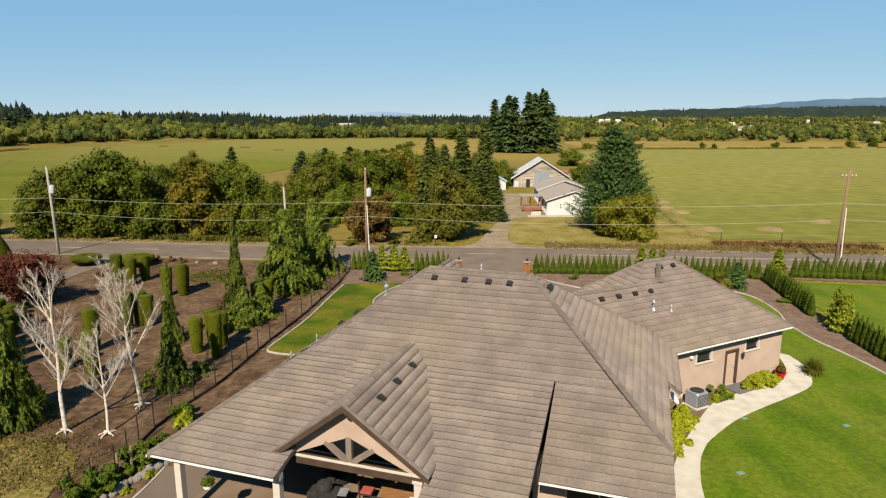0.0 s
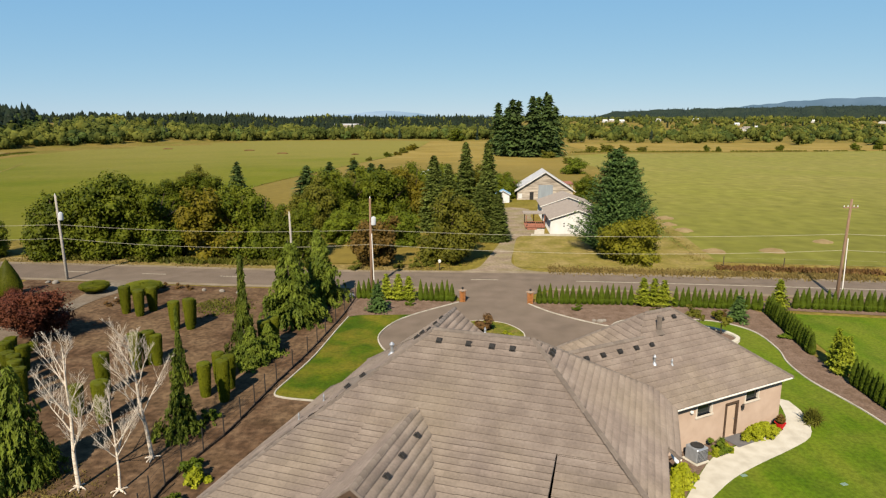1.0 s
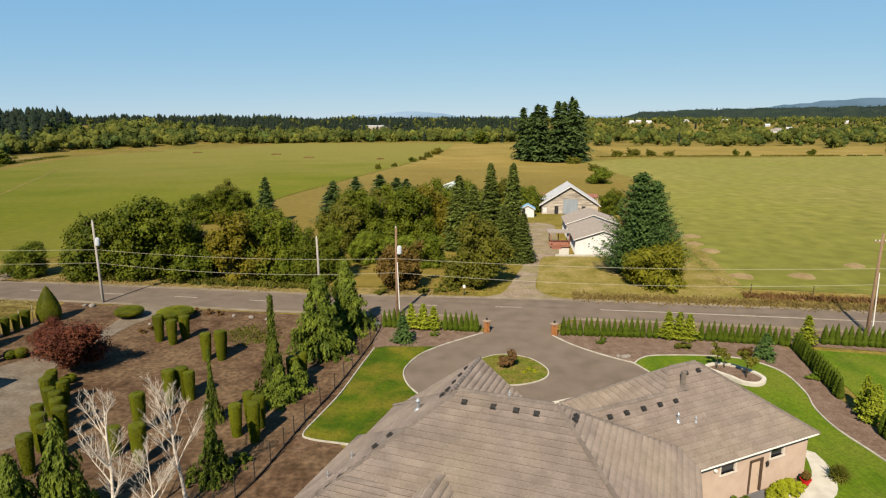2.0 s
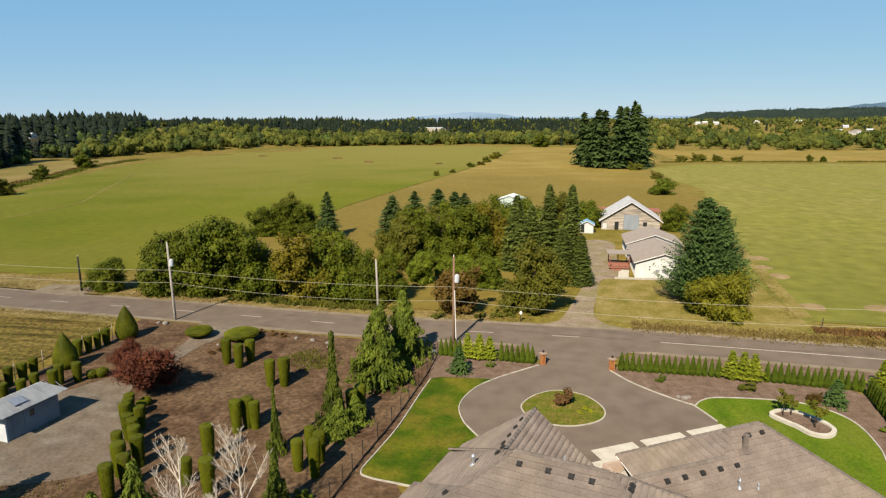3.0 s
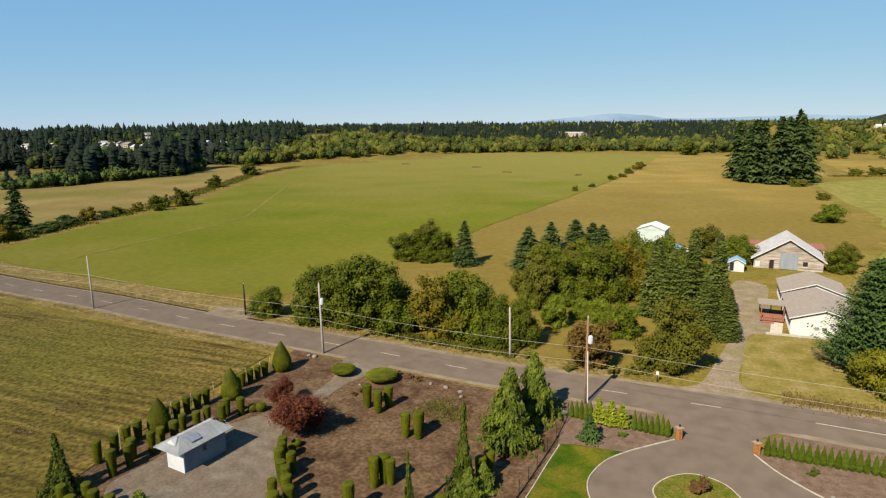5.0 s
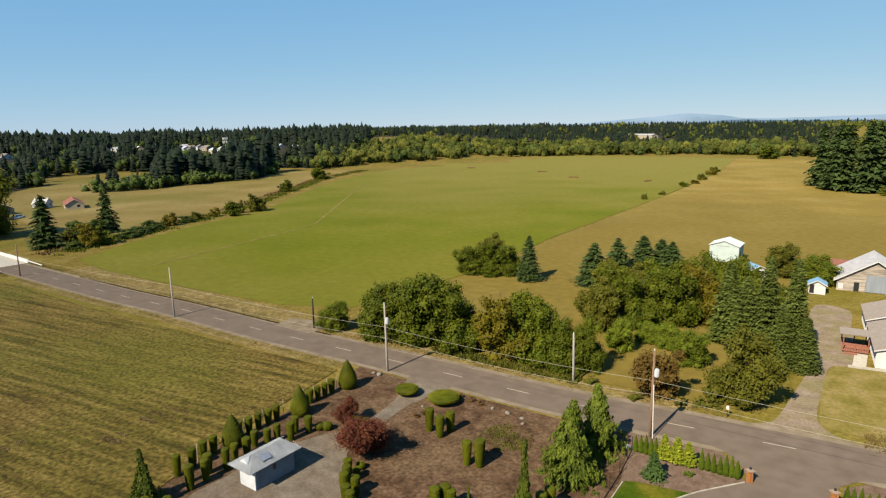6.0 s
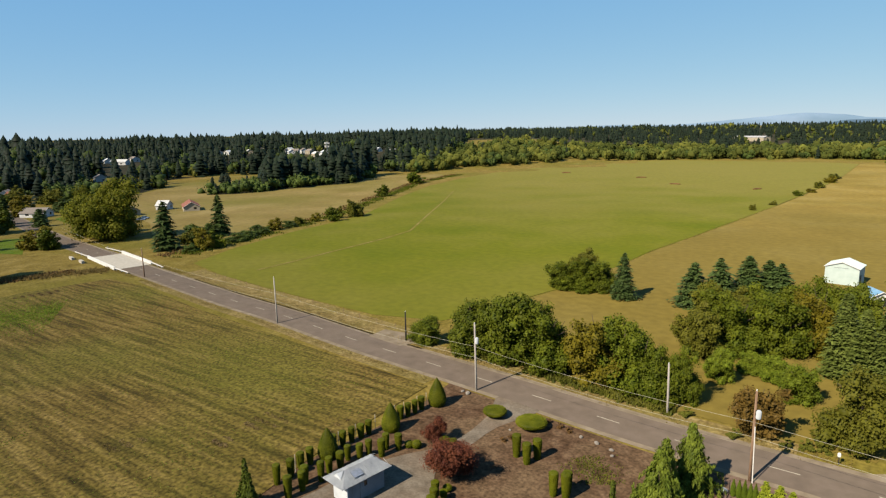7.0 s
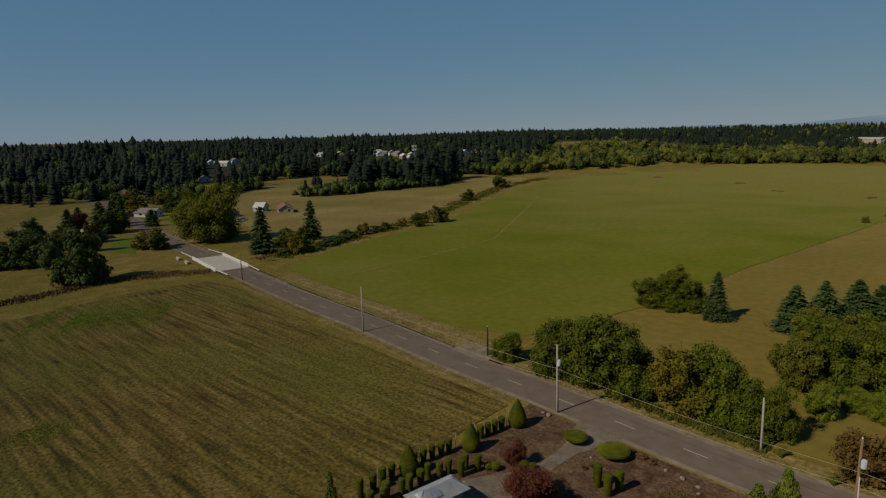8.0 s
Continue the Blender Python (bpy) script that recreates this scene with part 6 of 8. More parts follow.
ditch = [(-172, 103), (-178, 125), (-183, 145), (-188, 160), (-192, 178), (-200, 200), (-222, 240), (-248, 290), (-290, 380), (-310, 470)]
strip_stuff("ditch_scrub", ditch, 4.0, 9000, M["oak"], .55, "tangled green scrub along a ditch", 6)
strip_stuff("ditch_scrub", offset(ditch, 5), 3.0, 4000, M["dead"], .45, "brown reeds along a ditch", 7, 1.2)
strip_stuff("ditch_scrub", [(-178, 78), (-184, 60), (-180, 40), (-178, 20), (-175, 0)], 3.0, 4000, M["dead"], .45, "brown scrub along a stream", 8)
strip_stuff("ditch_scrub", [(-172, 84), (-180, 70), (-186, 62)], 3.0, 2500, M["tuft"], .4, "dry grass along a stream", 18)
strip_stuff("field_edge_grass", FIELD_EDGE[2:-1], .9, 900, M["tuft"], .2, "dry brown grass along a field boundary", 9)
strip_stuff("garden_weeds", [(-46, 30), (-38, 31), (-30, 33), (-24, 30), (-19, 26)], 3, 6000, M["tuft"], .11, "dry grass at the garden edge", 10)
strip_stuff("garden_weeds", [(-25, 62), (-20, 58), (-18, 55)], 2.2, 1500, M["weed"], .16, "low green weeds in the mulch", 11)
strip_stuff("field_scrub", [(95, 458), (130, 466), (200, 469), (285, 475), (420, 486), (520, 500)], 2.5, 3500, M["olive"], .8, "low scrub along a far field", 12)

STUB = [(-53, 66), (-80, 69), (-118, 73), (-143, 77), (-156, 76), (-161, 60), (-157, 30), (-155, 0), (-140, -30), (-62, -30), (-48.5, 22), (-51.5, 45)]
def windrows(name, mat, count, size, label, seed, green):
    """Countless raked tufts in rows that follow the road."""
    r = np.random.default_rng(seed)
    C = []
    while len(C) < count:
        x, y = r.uniform(-161, -48), r.uniform(-30, 77)
        v = y + .075 * x
        row = round(v / 1.7 + .25 * noise.noise((x * .03, v * .1, 2))) * 1.7
        y = y + (row - v) * (.62 if not green else .3) + r.normal() * .15
        k = noise.noise((x * .02, y * .03, 4)) + .5 * noise.noise((x * .12, y * .12, 7))
        k += .9 * math.exp(-((x + 144) / 11) ** 2 - ((y - 44) / 11) ** 2) + .6 * math.exp(-((x + 84) / 8) ** 2 - ((y - 21) / 6) ** 2) + .26
        if (k > 0) == green and inside(x, y, STUB):
            C.append((x, y, gz(x, y) + .04 + .5 * size * r.random()))
    C = np.array(C)
    V, F = cards(C, r.normal(size=C.shape) * np.array([.6, .6, .3]) + np.array([0, 0, .8]), size * .5, size * 1.3, r, .3, 0, np.tile([1.0, -.07, .1], (len(C), 1)))
    return tagged(new(name, mesh_from(name, V, F, mat)), label, "grass", kind="stuff")


windrows("cut_straw", M["straw_brown"], 60000, .125, "raked brown straw in rows on the stubble", 31, False)
strip_stuff("new_grass", [(-154, 34), (-146, 44), (-138, 56)], 10.0, 18000, M["regrowth"], .22, "bright green regrowth at the field corner", 33, .8)
strip_stuff("new_grass", [(-96, 19), (-78, 23)], 6.0, 6000, M["regrowth"], .2, "bright green regrowth in the stubble", 34, .8)
windrows("new_grass", M["field_green"], 60000, .12, "green regrowth among the stubble", 32, True)

# ---- utility poles and wires ----
def utility_pole(x, y, h, mat, lean=0.0, can=True, arm=False, label="weathered grey wooden utility pole", brace=False):
    p = thing("utility_pole", (x, y, gz(x, y)), 0, label, "utility pole", "utility poles")
    part("shaft", tube(bmesh.new(), [(0, 0, -.3), (lean * .5, 0, h * .5), (lean, 0, h)], [.165, .14, .105], 10), M[mat], p, "", True)
    if can:
        t = part("transformer", lathe(((.0, 0), (.23, .02), (.26, .1), (.26, .8), (.2, .9), (.05, .98)), 12, at=(lean * .7 + .35, -.1, h * .71)), M["shed_roof"], p, "pale grey transformer can", True)
        part("bracket", boxed((lean * .7 + .05, lean * .7 + .2, -.16, -.04, h * .74, h * .80)), M["dark"], t)
    if arm:
        part("crossarm", boxed((-.75 + lean, .75 + lean, -.06, .06, h - .9, h - .78)), M[mat], p)
        for u in (-.68, -.3, .3, .68):
            part("insulator", lathe(((.03, 0), (.06, .05), (.04, .1), (.05, .16)), 8, at=(u + lean, 0, h - .78)), M["white"], p)
    else:
        part("insulator", lathe(((.04, 0), (.07, .06), (.05, .12), (.06, .2)), 8, at=(lean, 0, h)), M["white"], p)
    if brace:
        part("conduit", tube(bmesh.new(), [(.3, -.35, 0), (.12 + lean * .7, -.15, h * .62)], [.055, .05], 8), M["fascia"], p, "pale conduit strapped to the pole")
    return p


POLES = [(41.1, 61.7, 10.4, "pole_brown", .25), (-7.3, 66.0, 10.0, "pole_brown", 0), (-43.2, 70.0, 9.9, "pole", -.2), (-92.4, 75.9, 9.2, "pole", -.1), (-153.8, 84.0, 7.6, "pole_brown", 0)]
for i, (x, y, h, mt, ln) in enumerate(POLES):
    utility_pole(x, y, h, mt, ln, i in (1, 2), i == 0, "brown wooden utility pole with a transformer" if i == 1 else "weathered wooden utility pole", i in (0, 1))
utility_pole(-18.6, 76.9, 6.8, "pole", -.15, False, False, "short weathered wooden service pole")
utility_pole(-64.8, 81.3, 5.3, "dark", 0, False, False, "thin dark wooden post at the field entrance")


def wire(a, b, sag, r=.017):
    pts = []
    for k in range(13):
        u = k / 12
        pts.append((a[0] + (b[0] - a[0]) * u, a[1] + (b[1] - a[1]) * u, a[2] + (b[2] - a[2]) * u - sag * 4 * u * (1 - u)))
    ob = part("power_line", tube(bmesh.new(), pts, [r] * 13, 5, False), M["wire"])
    return tagged(ob, "sagging pale overhead cable between the poles", "cable", "overhead cables")


ends = [(130, 50, 10.4)] + [(x + ln, y, h) for x, y, h, _, ln in POLES] + [(-230, 98, 8)]
for a, b in zip(ends, ends[1:]):
    for f, sg in ((.66, .5), (.50, .7)):
        wire((a[0], a[1], a[2] * f), (b[0], b[1], b[2] * f), sg)

# ---- gate pillars ----
def pillar(x, y, turn):
    p = thing("brick_pillar", (x, y, .05), turn, "orange brick gate pillar with a concrete cap and lamp", "pillar", "gate pillars")
    part("core", boxed((-.27, .27, -.27, .27, 0, 1.12)), M["mortar"], p)
    brick = bm_mesh("brick", boxed((-.098, .098, -.04, .04, -.03, .03), bevel=.004), M["brick"])
    for c in range(15):
        for s in range(4):
            for k in range(3):
                m = pose(0, 0, .05 + c * .074, 0, 0, s * 90) @ pose(-.2 + k * .205 + (.1 if c % 2 else 0) * (1 if k < 2 else -1) * .9, -.26, 0)
                b = new("brick", brick)
                b.parent = p
                b.matrix_local = m
    part("cap", lathe(((.46, 1.12), (.48, 1.16), (.48, 1.2), (.12, 1.27)), 4), M["mortar"], p)
    l = part("lantern", lathe(((.05, 1.26), (.1, 1.3), (.12, 1.45), (.04, 1.52)), 6), M["dark"], p, "dark metal lantern")


pillar(2.5, 61.0, -5)
pillar(9.3, 60.3, -5)

# ---- fence along the garden ----
fence = thing("wire_fence", (0, 0, 0), 0, "wire fence on thin dark posts between garden and lawn", "fence")
FL = [(-8.6, 62.4), (-8.9, 57), (-9.6, 51), (-10.2, 46.5), (-11.2, 41), (-11.7, 37.5), (-12.3, 33.5), (-13.3, 30), (-13.6, 27), (-13.3, 24.3), (-14.2, 22.6)]
pm = bm_mesh("post", tube(bmesh.new(), [(0, 0, -.2), (0, 0, 1.5)], [.035, .035], 6), M["dark"])
fine = smooth_line(FL, per=2)
for x, y in fine:
    o = new("post", pm)
    o.parent = fence
    o.location = (x, y, .03)
for z in (.25, .6, .95, 1.3):
    part("wire", tube(bmesh.new(), [(x, y, z) for x, y in fine], [.007] * len(fine), 4, False), M["dark"], fence)
for a, b in zip(fine, fine[1:]):
    d = math.hypot(b[0] - a[0], b[1] - a[1])
    part("base_board", boxed((0, d, -.03, .03, -.05, .16)), M["trunk"], fence, "dark timber board along the ground").matrix_local = pose(a[0], a[1], .03, 0, 0, math.degrees(math.atan2(b[1] - a[1], b[0] - a[0])))
wood_posts = thing("post_fence", (0, 0, 0), 0, "short row of weathered wooden fence posts", "fence")
for x, y in ((-13.9, 23.6), (-13.05, 24.0), (-12.75, 24.6)):
    o = part("post", tube(bmesh.new(), [(x, y, -.1), (x + .03, y, 1.3)], [.06, .05], 7), M["pole_brown"], wood_posts)
farm_fence = thing("pasture_fence", (0, 0, 0), 0, "wire fence on old wooden posts along the pasture", "fence")
pm2 = bm_mesh("post", tube(bmesh.new(), [(0, 0, -.2), (.02, 0, 1.3)], [.07, .06], 6), M["trunk"])
fl2 = [(36 + 7.2 * k, 76.5 - .84 * k) for k in range(11)]
for x, y in fl2:
    o = new("post", pm2)
    o.parent = farm_fence
    o.location = (x, y, 0)
for z in (.5, 1.1):
    part("wire", tube(bmesh.new(), [(x, y, z) for x, y in fl2], [.005] * len(fl2), 4, False), M["wire"], farm_fence)
field_fence = thing("field_fence", (0, 0, 0), 0, "low wire fence along the hay field", "fence")
pm3 = bm_mesh("post", tube(bmesh.new(), [(0, 0, -.2), (.02, 0, 1.1)], [.045, .04], 6), M["pole_brown"])
for k in range(17):
    x, y, a = along(offset([p for p in ROAD if -150 < p[0] < -60], -9.0), 1 + k * 5.2)
    o = new("post", pm3)
    o.parent = field_fence
    o.location = (x, y, gz(x, y))

# ---- garden shed ----
shed = thing("garden_shed", (-40.55, 39.95, .05), -10, "small white shed with a pale metal hip roof", "shed")
WX, LY, HZ = 1.18, 4.7, 2.35
# one white paint: sunlit front in paler grey, other walls in the shaded grey
part("wall", wall_panel(bmesh.new(), -WX, WX, 0, .12, 0, HZ), M["shed_roof"], shed)
part("wall", wall_panel(bmesh.new(), -WX, WX, LY - .12, LY, 0, HZ), M["shed_wall"], shed)
part("wall", wall_panel(bmesh.new(), WX - .12, WX, .12, LY - .12, 0, HZ, [(.5, 1.6, 0, 2.0), (2.1, 2.5, 1.2, 1.8)], "y"), M["shed_wall"], shed)
part("wall", wall_panel(bmesh.new(), -WX, -WX + .12, .12, LY - .12, 0, HZ, (), "y"), M["shed_wall"], shed)
part("door", boxed((WX - .09, WX - .04, .5, 1.6, 0, 2.0), (WX - .04, WX - .02, .62, 1.48, .2, .9), (WX - .04, WX - .02, .62, 1.48, 1.05, 1.85)), M["shed_wall"], shed)
part("window", boxed((WX - .08, WX - .05, 2.1, 2.5, 1.2, 1.8)), M["glass"], shed)
bm = bmesh.new()
ox, oy = 1.75, .95
e0, rz = HZ - .02, 3.15
P4 = [(-ox, -oy, e0), (ox, -oy, e0), (ox, LY + oy - .3, e0), (-ox, LY + oy - .3, e0)]
vs = [bm.verts.new(c) for c in P4] + [bm.verts.new(c) for c in ((0, .7, rz), (0, LY - .4, rz))]
for q in ((0, 1, 4), (1, 2, 5, 4), (2, 3, 5), (3, 0, 4, 5)):
    bm.faces.new([vs[i] for i in q])
bmesh.ops.solidify(bm, geom=bm.faces[:], thickness=.07)
rf = part("roof", bm, M["shed_roof"], shed, "pale grey metal roof")
part("skylight", boxed((-.4, .45, 0, 1.1, 0, .05)), M["metal"], rf).matrix_local = pose(.85, .9, HZ + .50, 0, 24, 0)
bm = bmesh.new()
vs = [bm.verts.new(c) for c in ((0, .5, rz + .06), (.62, -.3, 2.72), (-.62, -.3, 2.72), (0, -.3, rz + .02))]
bm.faces.new((vs[0], vs[3], vs[1])); bm.faces.new((vs[0], vs[2], vs[3])); bm.faces.new((vs[1], vs[3], vs[2]))
part("small_gable", bm, M["shed_roof"], rf)
for j in range(11):
    y = -.7 + j * .58
    for sg in (-1, 1):
        a = Vector((sg * (ox - .02), y, e0 + .045))
        top_y = min(max(y, .7), LY - .4)
        k = 1 - abs(y - top_y) / 2.2
        if k < .2:
            continue
        b = Vector((sg * ox * (1 - k), y, e0 + (rz - e0) * k + .045))
        part("seam", tube(bmesh.new(), [a, b], [.011, .011], 4), M["shed_roof"], rf)

# ---- raised planter with small trees ----
pl = smooth_line([(21.3, 51.8), (22.4, 52.6), (23.7, 52.3), (24.9, 50.9), (25.2, 49.5), (24.3, 48.5), (23.2, 48.7), (22.6, 49.8), (21.9, 50.7)], True)
kerb("planter_wall", pl, .35, .32, M["concrete"], True, "low pale stone planter wall", .05)
sheet("planter_soil", pl, M["bark"], .2, 0, "bark soil in a raised planter")
for x, y, s in ((22.2, 51.8, 1), (22.9, 51.9, .8), (23.9, 49.8, 1.1)):
    t = plant("young_tree", broad_crown("crown", .75, 2.3, 1.0, M["olive"], int(x * 10), 9, 26, .1, 1.0, 5, False), trunk_mesh(1.8, .05, np.random.default_rng(int(x * 7)), 5, .5, .4), "thin young tree with sparse leaves in a planter", "tree", "planter trees")
    put(t, x, y, s, s, x, .2)
put(BUSH, 21.2, 57.0, .95, .5, 1, .05, "pale grey-green low shrub in the bark bed")
put(RUST, 26.0, 54.9, .18, .17, 0, .05, "low reddish shrub in the bark bed")


def rock(name, x, y, s, seed, label, mat="rock", flat=.6):
    r = np.random.default_rng(seed)
    V = ICO2[0] * (1 + .16 * np.array([[noise.noise((v[0] * 1.7 + seed, v[1] * 1.7, v[2] * 1.7))] for v in ICO2[0]])) * np.array([s, s * .75, s * flat])
    ob = new(name, mesh_from(name, V, ICO2[1], M[mat]))
    ob.matrix_world = pose(x, y, .05 + s * flat * .3, 0, 0, seed * 37)
    return tagged(ob, label, "rock", "garden rocks")


for i, (x, y, s) in enumerate(((14.9, 54.4, .35), (15.3, 54.6, .28), (14.4, 54.6, .25), (-25.5, 65.2, .3), (-23.4, 64.8, .35), (-21.4, 64.2, .3), (-20.9, 63.0, .25), (-44.6, 68.6, .3), (-43.6, 68.4, .45), (-33.5, 62.2, .2))):
    rock("rock", x, y, s, i, "pale rounded garden rock")
def straw_mound(x, y, w, l, seed):
    """A low uneven heap of bare straw-coloured earth."""
    r = random.Random(seed)
    n, rings = 22, 5
    V = [(x, y, gz(x, y) + .55)]
    for k in range(1, rings + 1):
        f = k / rings
        for q in range(n):
            a = 2 * math.pi * q / n
            e = f * (1 + .3 * noise.noise((math.cos(a) * 1.6 + seed, math.sin(a) * 1.6, 3)))
            V.append((x + w * e * math.cos(a), y + l * e * math.sin(a), gz(x, y) + .17 + .4 * (1 - f) ** 1.2 * (.75 + .5 * r.random()) - (.2 if k == rings else 0)))
    T = [(0, 1 + q, 1 + (q + 1) % n) for q in range(n)]
    for k in range(rings - 1):
        for q in range(n):
            a, b = 1 + k * n + q, 1 + k * n + (q + 1) % n
            T += [(a, a + n, b + n), (a, b + n, b)]
    return tagged(new("straw_mound", mesh_from("straw_mound", V, T, M["straw"], True)), "low bare straw-coloured mound in the pasture", "mound", "straw mounds")


for i, (x, y, w, l) in enumerate(((38.6, 85.2, 1.7, 1.6), (40.8, 102.2, 1.6, 1.8), (42.2, 115.4, 1.8, 1.7), (47.0, 85.4, 2.0, 1.6), (58, 92, 1.5, 1.4), (40.3, 108, 1.5, 1.3))):
    straw_mound(x, y, w, l, i)
sheet("pasture_track", [(34.5, 80), (36.5, 80), (40.5, 108), (43.5, 130), (41.5, 130), (38.5, 108)], M["farm_lawn"], .075, 0, "worn grassy track beside the pasture")
strip_stuff("ditch_grass", [(34.4, 79.5), (36.5, 94.2), (40.3, 116.5), (44, 135)], 1.1, 1300, M["tuft"], .15, "dry grass along a shallow ditch", 16)

# ---- small things near the house ----
ac = thing("air_conditioner", (*garage_xy(26.6, 21.1), .08), 26.8, "grey outdoor air conditioning unit beside the wall", "air conditioner")
part("casing", boxed((-.42, .42, -.42, .42, .05, .85), bevel=.05), M["metal"], ac)
part("grille", lathe(((.34, .85), (.36, .88), (.3, .9), (.05, .9)), 16), M["dark"], ac)
for k in range(9):
    part("slat", boxed((-.4, .4, -.432, -.422, .12 + k * .075, .15 + k * .075)), M["dark"], ac)
part("pad", boxed((-.5, .5, -.5, .5, 0, .05)), M["concrete"], ac)
pot = thing("flower_pot", (*garage_xy(33.85, 21.3), .09), 0, "red glazed flower pot with a small plant", "flower pot")
part("pot", lathe(((.16, 0), (.24, .18), (.3, .36), (.33, .4), (.27, .4), (.2, .3)), 18), M["red_pot"], pot)
part("stand", lathe(((.2, -.01), (.2, .02)), 12), M["dark"], pot)
part("plant", column_form("plant", [(.05, .32), (.2, .45), (.24, .6), (.1, .8), (.01, .9)], M["rust_leaf"], 5, .06, 160, .2, 8), None, pot)
dish = thing("satellite_dish", (11.72, 28.62, 1.3), 0, "grey satellite dish on the house wall", "satellite dish")
part("bowl", lathe(((.02, 0), (.18, .03), (.32, .1), (.34, .11), (.2, .06)), 18), M["shed_roof"], dish).matrix_local = pose(.35, 0, .2, 50, 0, 60)
part("arm", tube(bmesh.new(), [(0, 0, 0), (.3, 0, .15)], [.03, .03], 6), M["dark"], dish)
for x, y in ((16.1, 29.3), (13.5, 24.3), (20.8, 28.5)):
    v = part("valve_cover", boxed((-.17, .17, -.11, .11, 0, .03), bevel=.008), M["valve"])
    v.matrix_world = pose(x, y, .075, 0, 0, 15)
    tagged(v, "grey-green plastic valve cover set in the lawn", "valve cover", "valve covers")

# patio things, in house coordinates
HM = pose(0, 0, 0, 0, 0, HA)


def at_house(ob, a, b, z=.12, turn=0):
    ob.matrix_world = HM @ pose(a, b, z, 0, 0, turn)


tb = thing("patio_table", label="wooden patio dining table", category="table")
part("tabletop", boxed((-.95, .95, -.5, .5, .70, .75), bevel=.01), M["wood"], tb)
for sx in (-.85, .85):
    for sy in (-.4, .4):
        part("leg", boxed((sx - .04, sx + .04, sy - .04, sy + .04, 0, .7)), M["wood"], tb)
at_house(tb, -7.6, 20.6, turn=20)
ch = thing("patio_chair", label="dark patio chair with a red cushion", category="chair", group="patio chairs")
part("seat", boxed((-.26, .26, -.26, .26, .40, .45)), M["dark"], ch)
part("cushion", boxed((-.24, .24, -.24, .24, .45, .52), bevel=.02), M["cushion"], ch)
part("backrest", boxed((-.26, .26, .22, .27, .45, .95)), M["dark"], ch)
for sx in (-.23, .23):
    for sy in (-.23, .23):
        part("leg", boxed((sx - .025, sx + .025, sy - .025, sy + .025, 0, .4)), M["dark"], ch)
at_house(ch, -8.3, 19.8, turn=180)
for a, b, t in ((-7.3, 19.6, 185), (-8.1, 21.7, 15), (-7.0, 21.6, -10), (-9.2, 20.5, 95)):
    copy_thing(ch, HM @ pose(a, b, .12, 0, 0, t))
gr = thing("barbecue_grill", label="dark covered barbecue grill on the patio", category="grill")
part("cabinet", boxed((-.6, .6, -.3, .3, 0, .8), bevel=.02), M["dark"], gr)
part("lid", lathe(((.34, .8), (.34, .95), (.24, 1.12), (.02, 1.18)), 14), M["dark"], gr)
part("shelf", boxed((.6, .95, -.25, .25, .74, .78)), M["metal"], gr)
at_house(gr, -10.6, 19.6, turn=10)
sof = thing("patio_armchair", label="dark wicker patio armchair", category="chair")
part("seat", boxed((-.4, .4, -.4, .4, .1, .42), bevel=.03), M["dark"], sof)
part("backrest", boxed((-.4, .4, .28, .42, .42, .95), bevel=.03), M["dark"], sof)
for sx in (-.45, .35):
    part("armrest", boxed((sx, sx + .1, -.4, .4, .1, .62), bevel=.02), M["dark"], sof)
at_house(sof, -10.9, 21.3, turn=60)
hang = thing("hanging_basket", label="white hanging flower basket under the eave", category="flower basket")
part("basket", lathe(((.05, 0), (.16, .06), (.2, .18), (.21, .2)), 12), M["white"], hang)
part("plant", column_form("plant", [(.1, .16), (.22, .24), (.16, .36), (.01, .42)], M["arbor"], 6, .06, 120, .2, 8), None, hang)
part("chain", tube(bmesh.new(), [(0, 0, .2), (0, 0, .78)], [.008, .008], 4), M["dark"], hang)
at_house(hang, -14.0, 17.2, 1.75)
sheet("side_drive", [(-13, 18), (-11.75, 22.8), (-11.5, 25.0), (-10.4, 25.3), (-8.2, 24.6), (-6.5, 16), (-8, 8), (-16, 8)], M["asphalt"], .06, 0, "grey asphalt yard beside the patio")
kerb("path_kerb", smooth_line([(-13.0, 18), (-11.78, 22.8), (-11.53, 25.0)], per=5), .1, .1, label="pale concrete edge of the side yard")
edge = smooth_line([(-11.3, 25.9), (-12.1, 24.6), (-12.7, 23.2), (-13.7, 20.8), (-14.6, 18)], per=7)
for i, (x, y) in enumerate(edge):
    rock("edging_stone", x + .12 * math.sin(i * 5.1), y, .2 + .09 * math.sin(i * 2.3) ** 2, 40 + i, "irregular grey stone in the edging beside the patio", "rock", .7)
for x, y, s in ((-11.9, 24.3, .5), (-12.3, 23.1, .45), (-12.1, 22.3, .5)):
    put(HOSTA, x, y, s, s * .8, x, .05, "low yellow-green plant among edging stones")
dgp = smooth_line([(-22.5, 27.3), (-19, 27.6), (-16.4, 26.2), (-15.4, 24.6), (-16.0, 21.5), (-20, 17), (-34, 16), (-33, 25)], True, 9)
dgp = [(x + .9 * noise.noise((x * 1.3, y * 1.3, 1)), y + .9 * noise.noise((x * 1.3, y * 1.3, 8))) for x, y in dgp]
sheet("dry_grass_patch", dgp, M["dry_lawn"], .07, 0, "dry yellow grass at the garden edge")
strip_stuff("garden_weeds", [(-31, 25.5), (-24, 26.6), (-19, 27.2), (-16.2, 25.8), (-15.2, 23.6)], 1.9, 4000, M["tuft"], .08, "dry straw-coloured grass creeping into the mulch", 16, 1.3, .03)
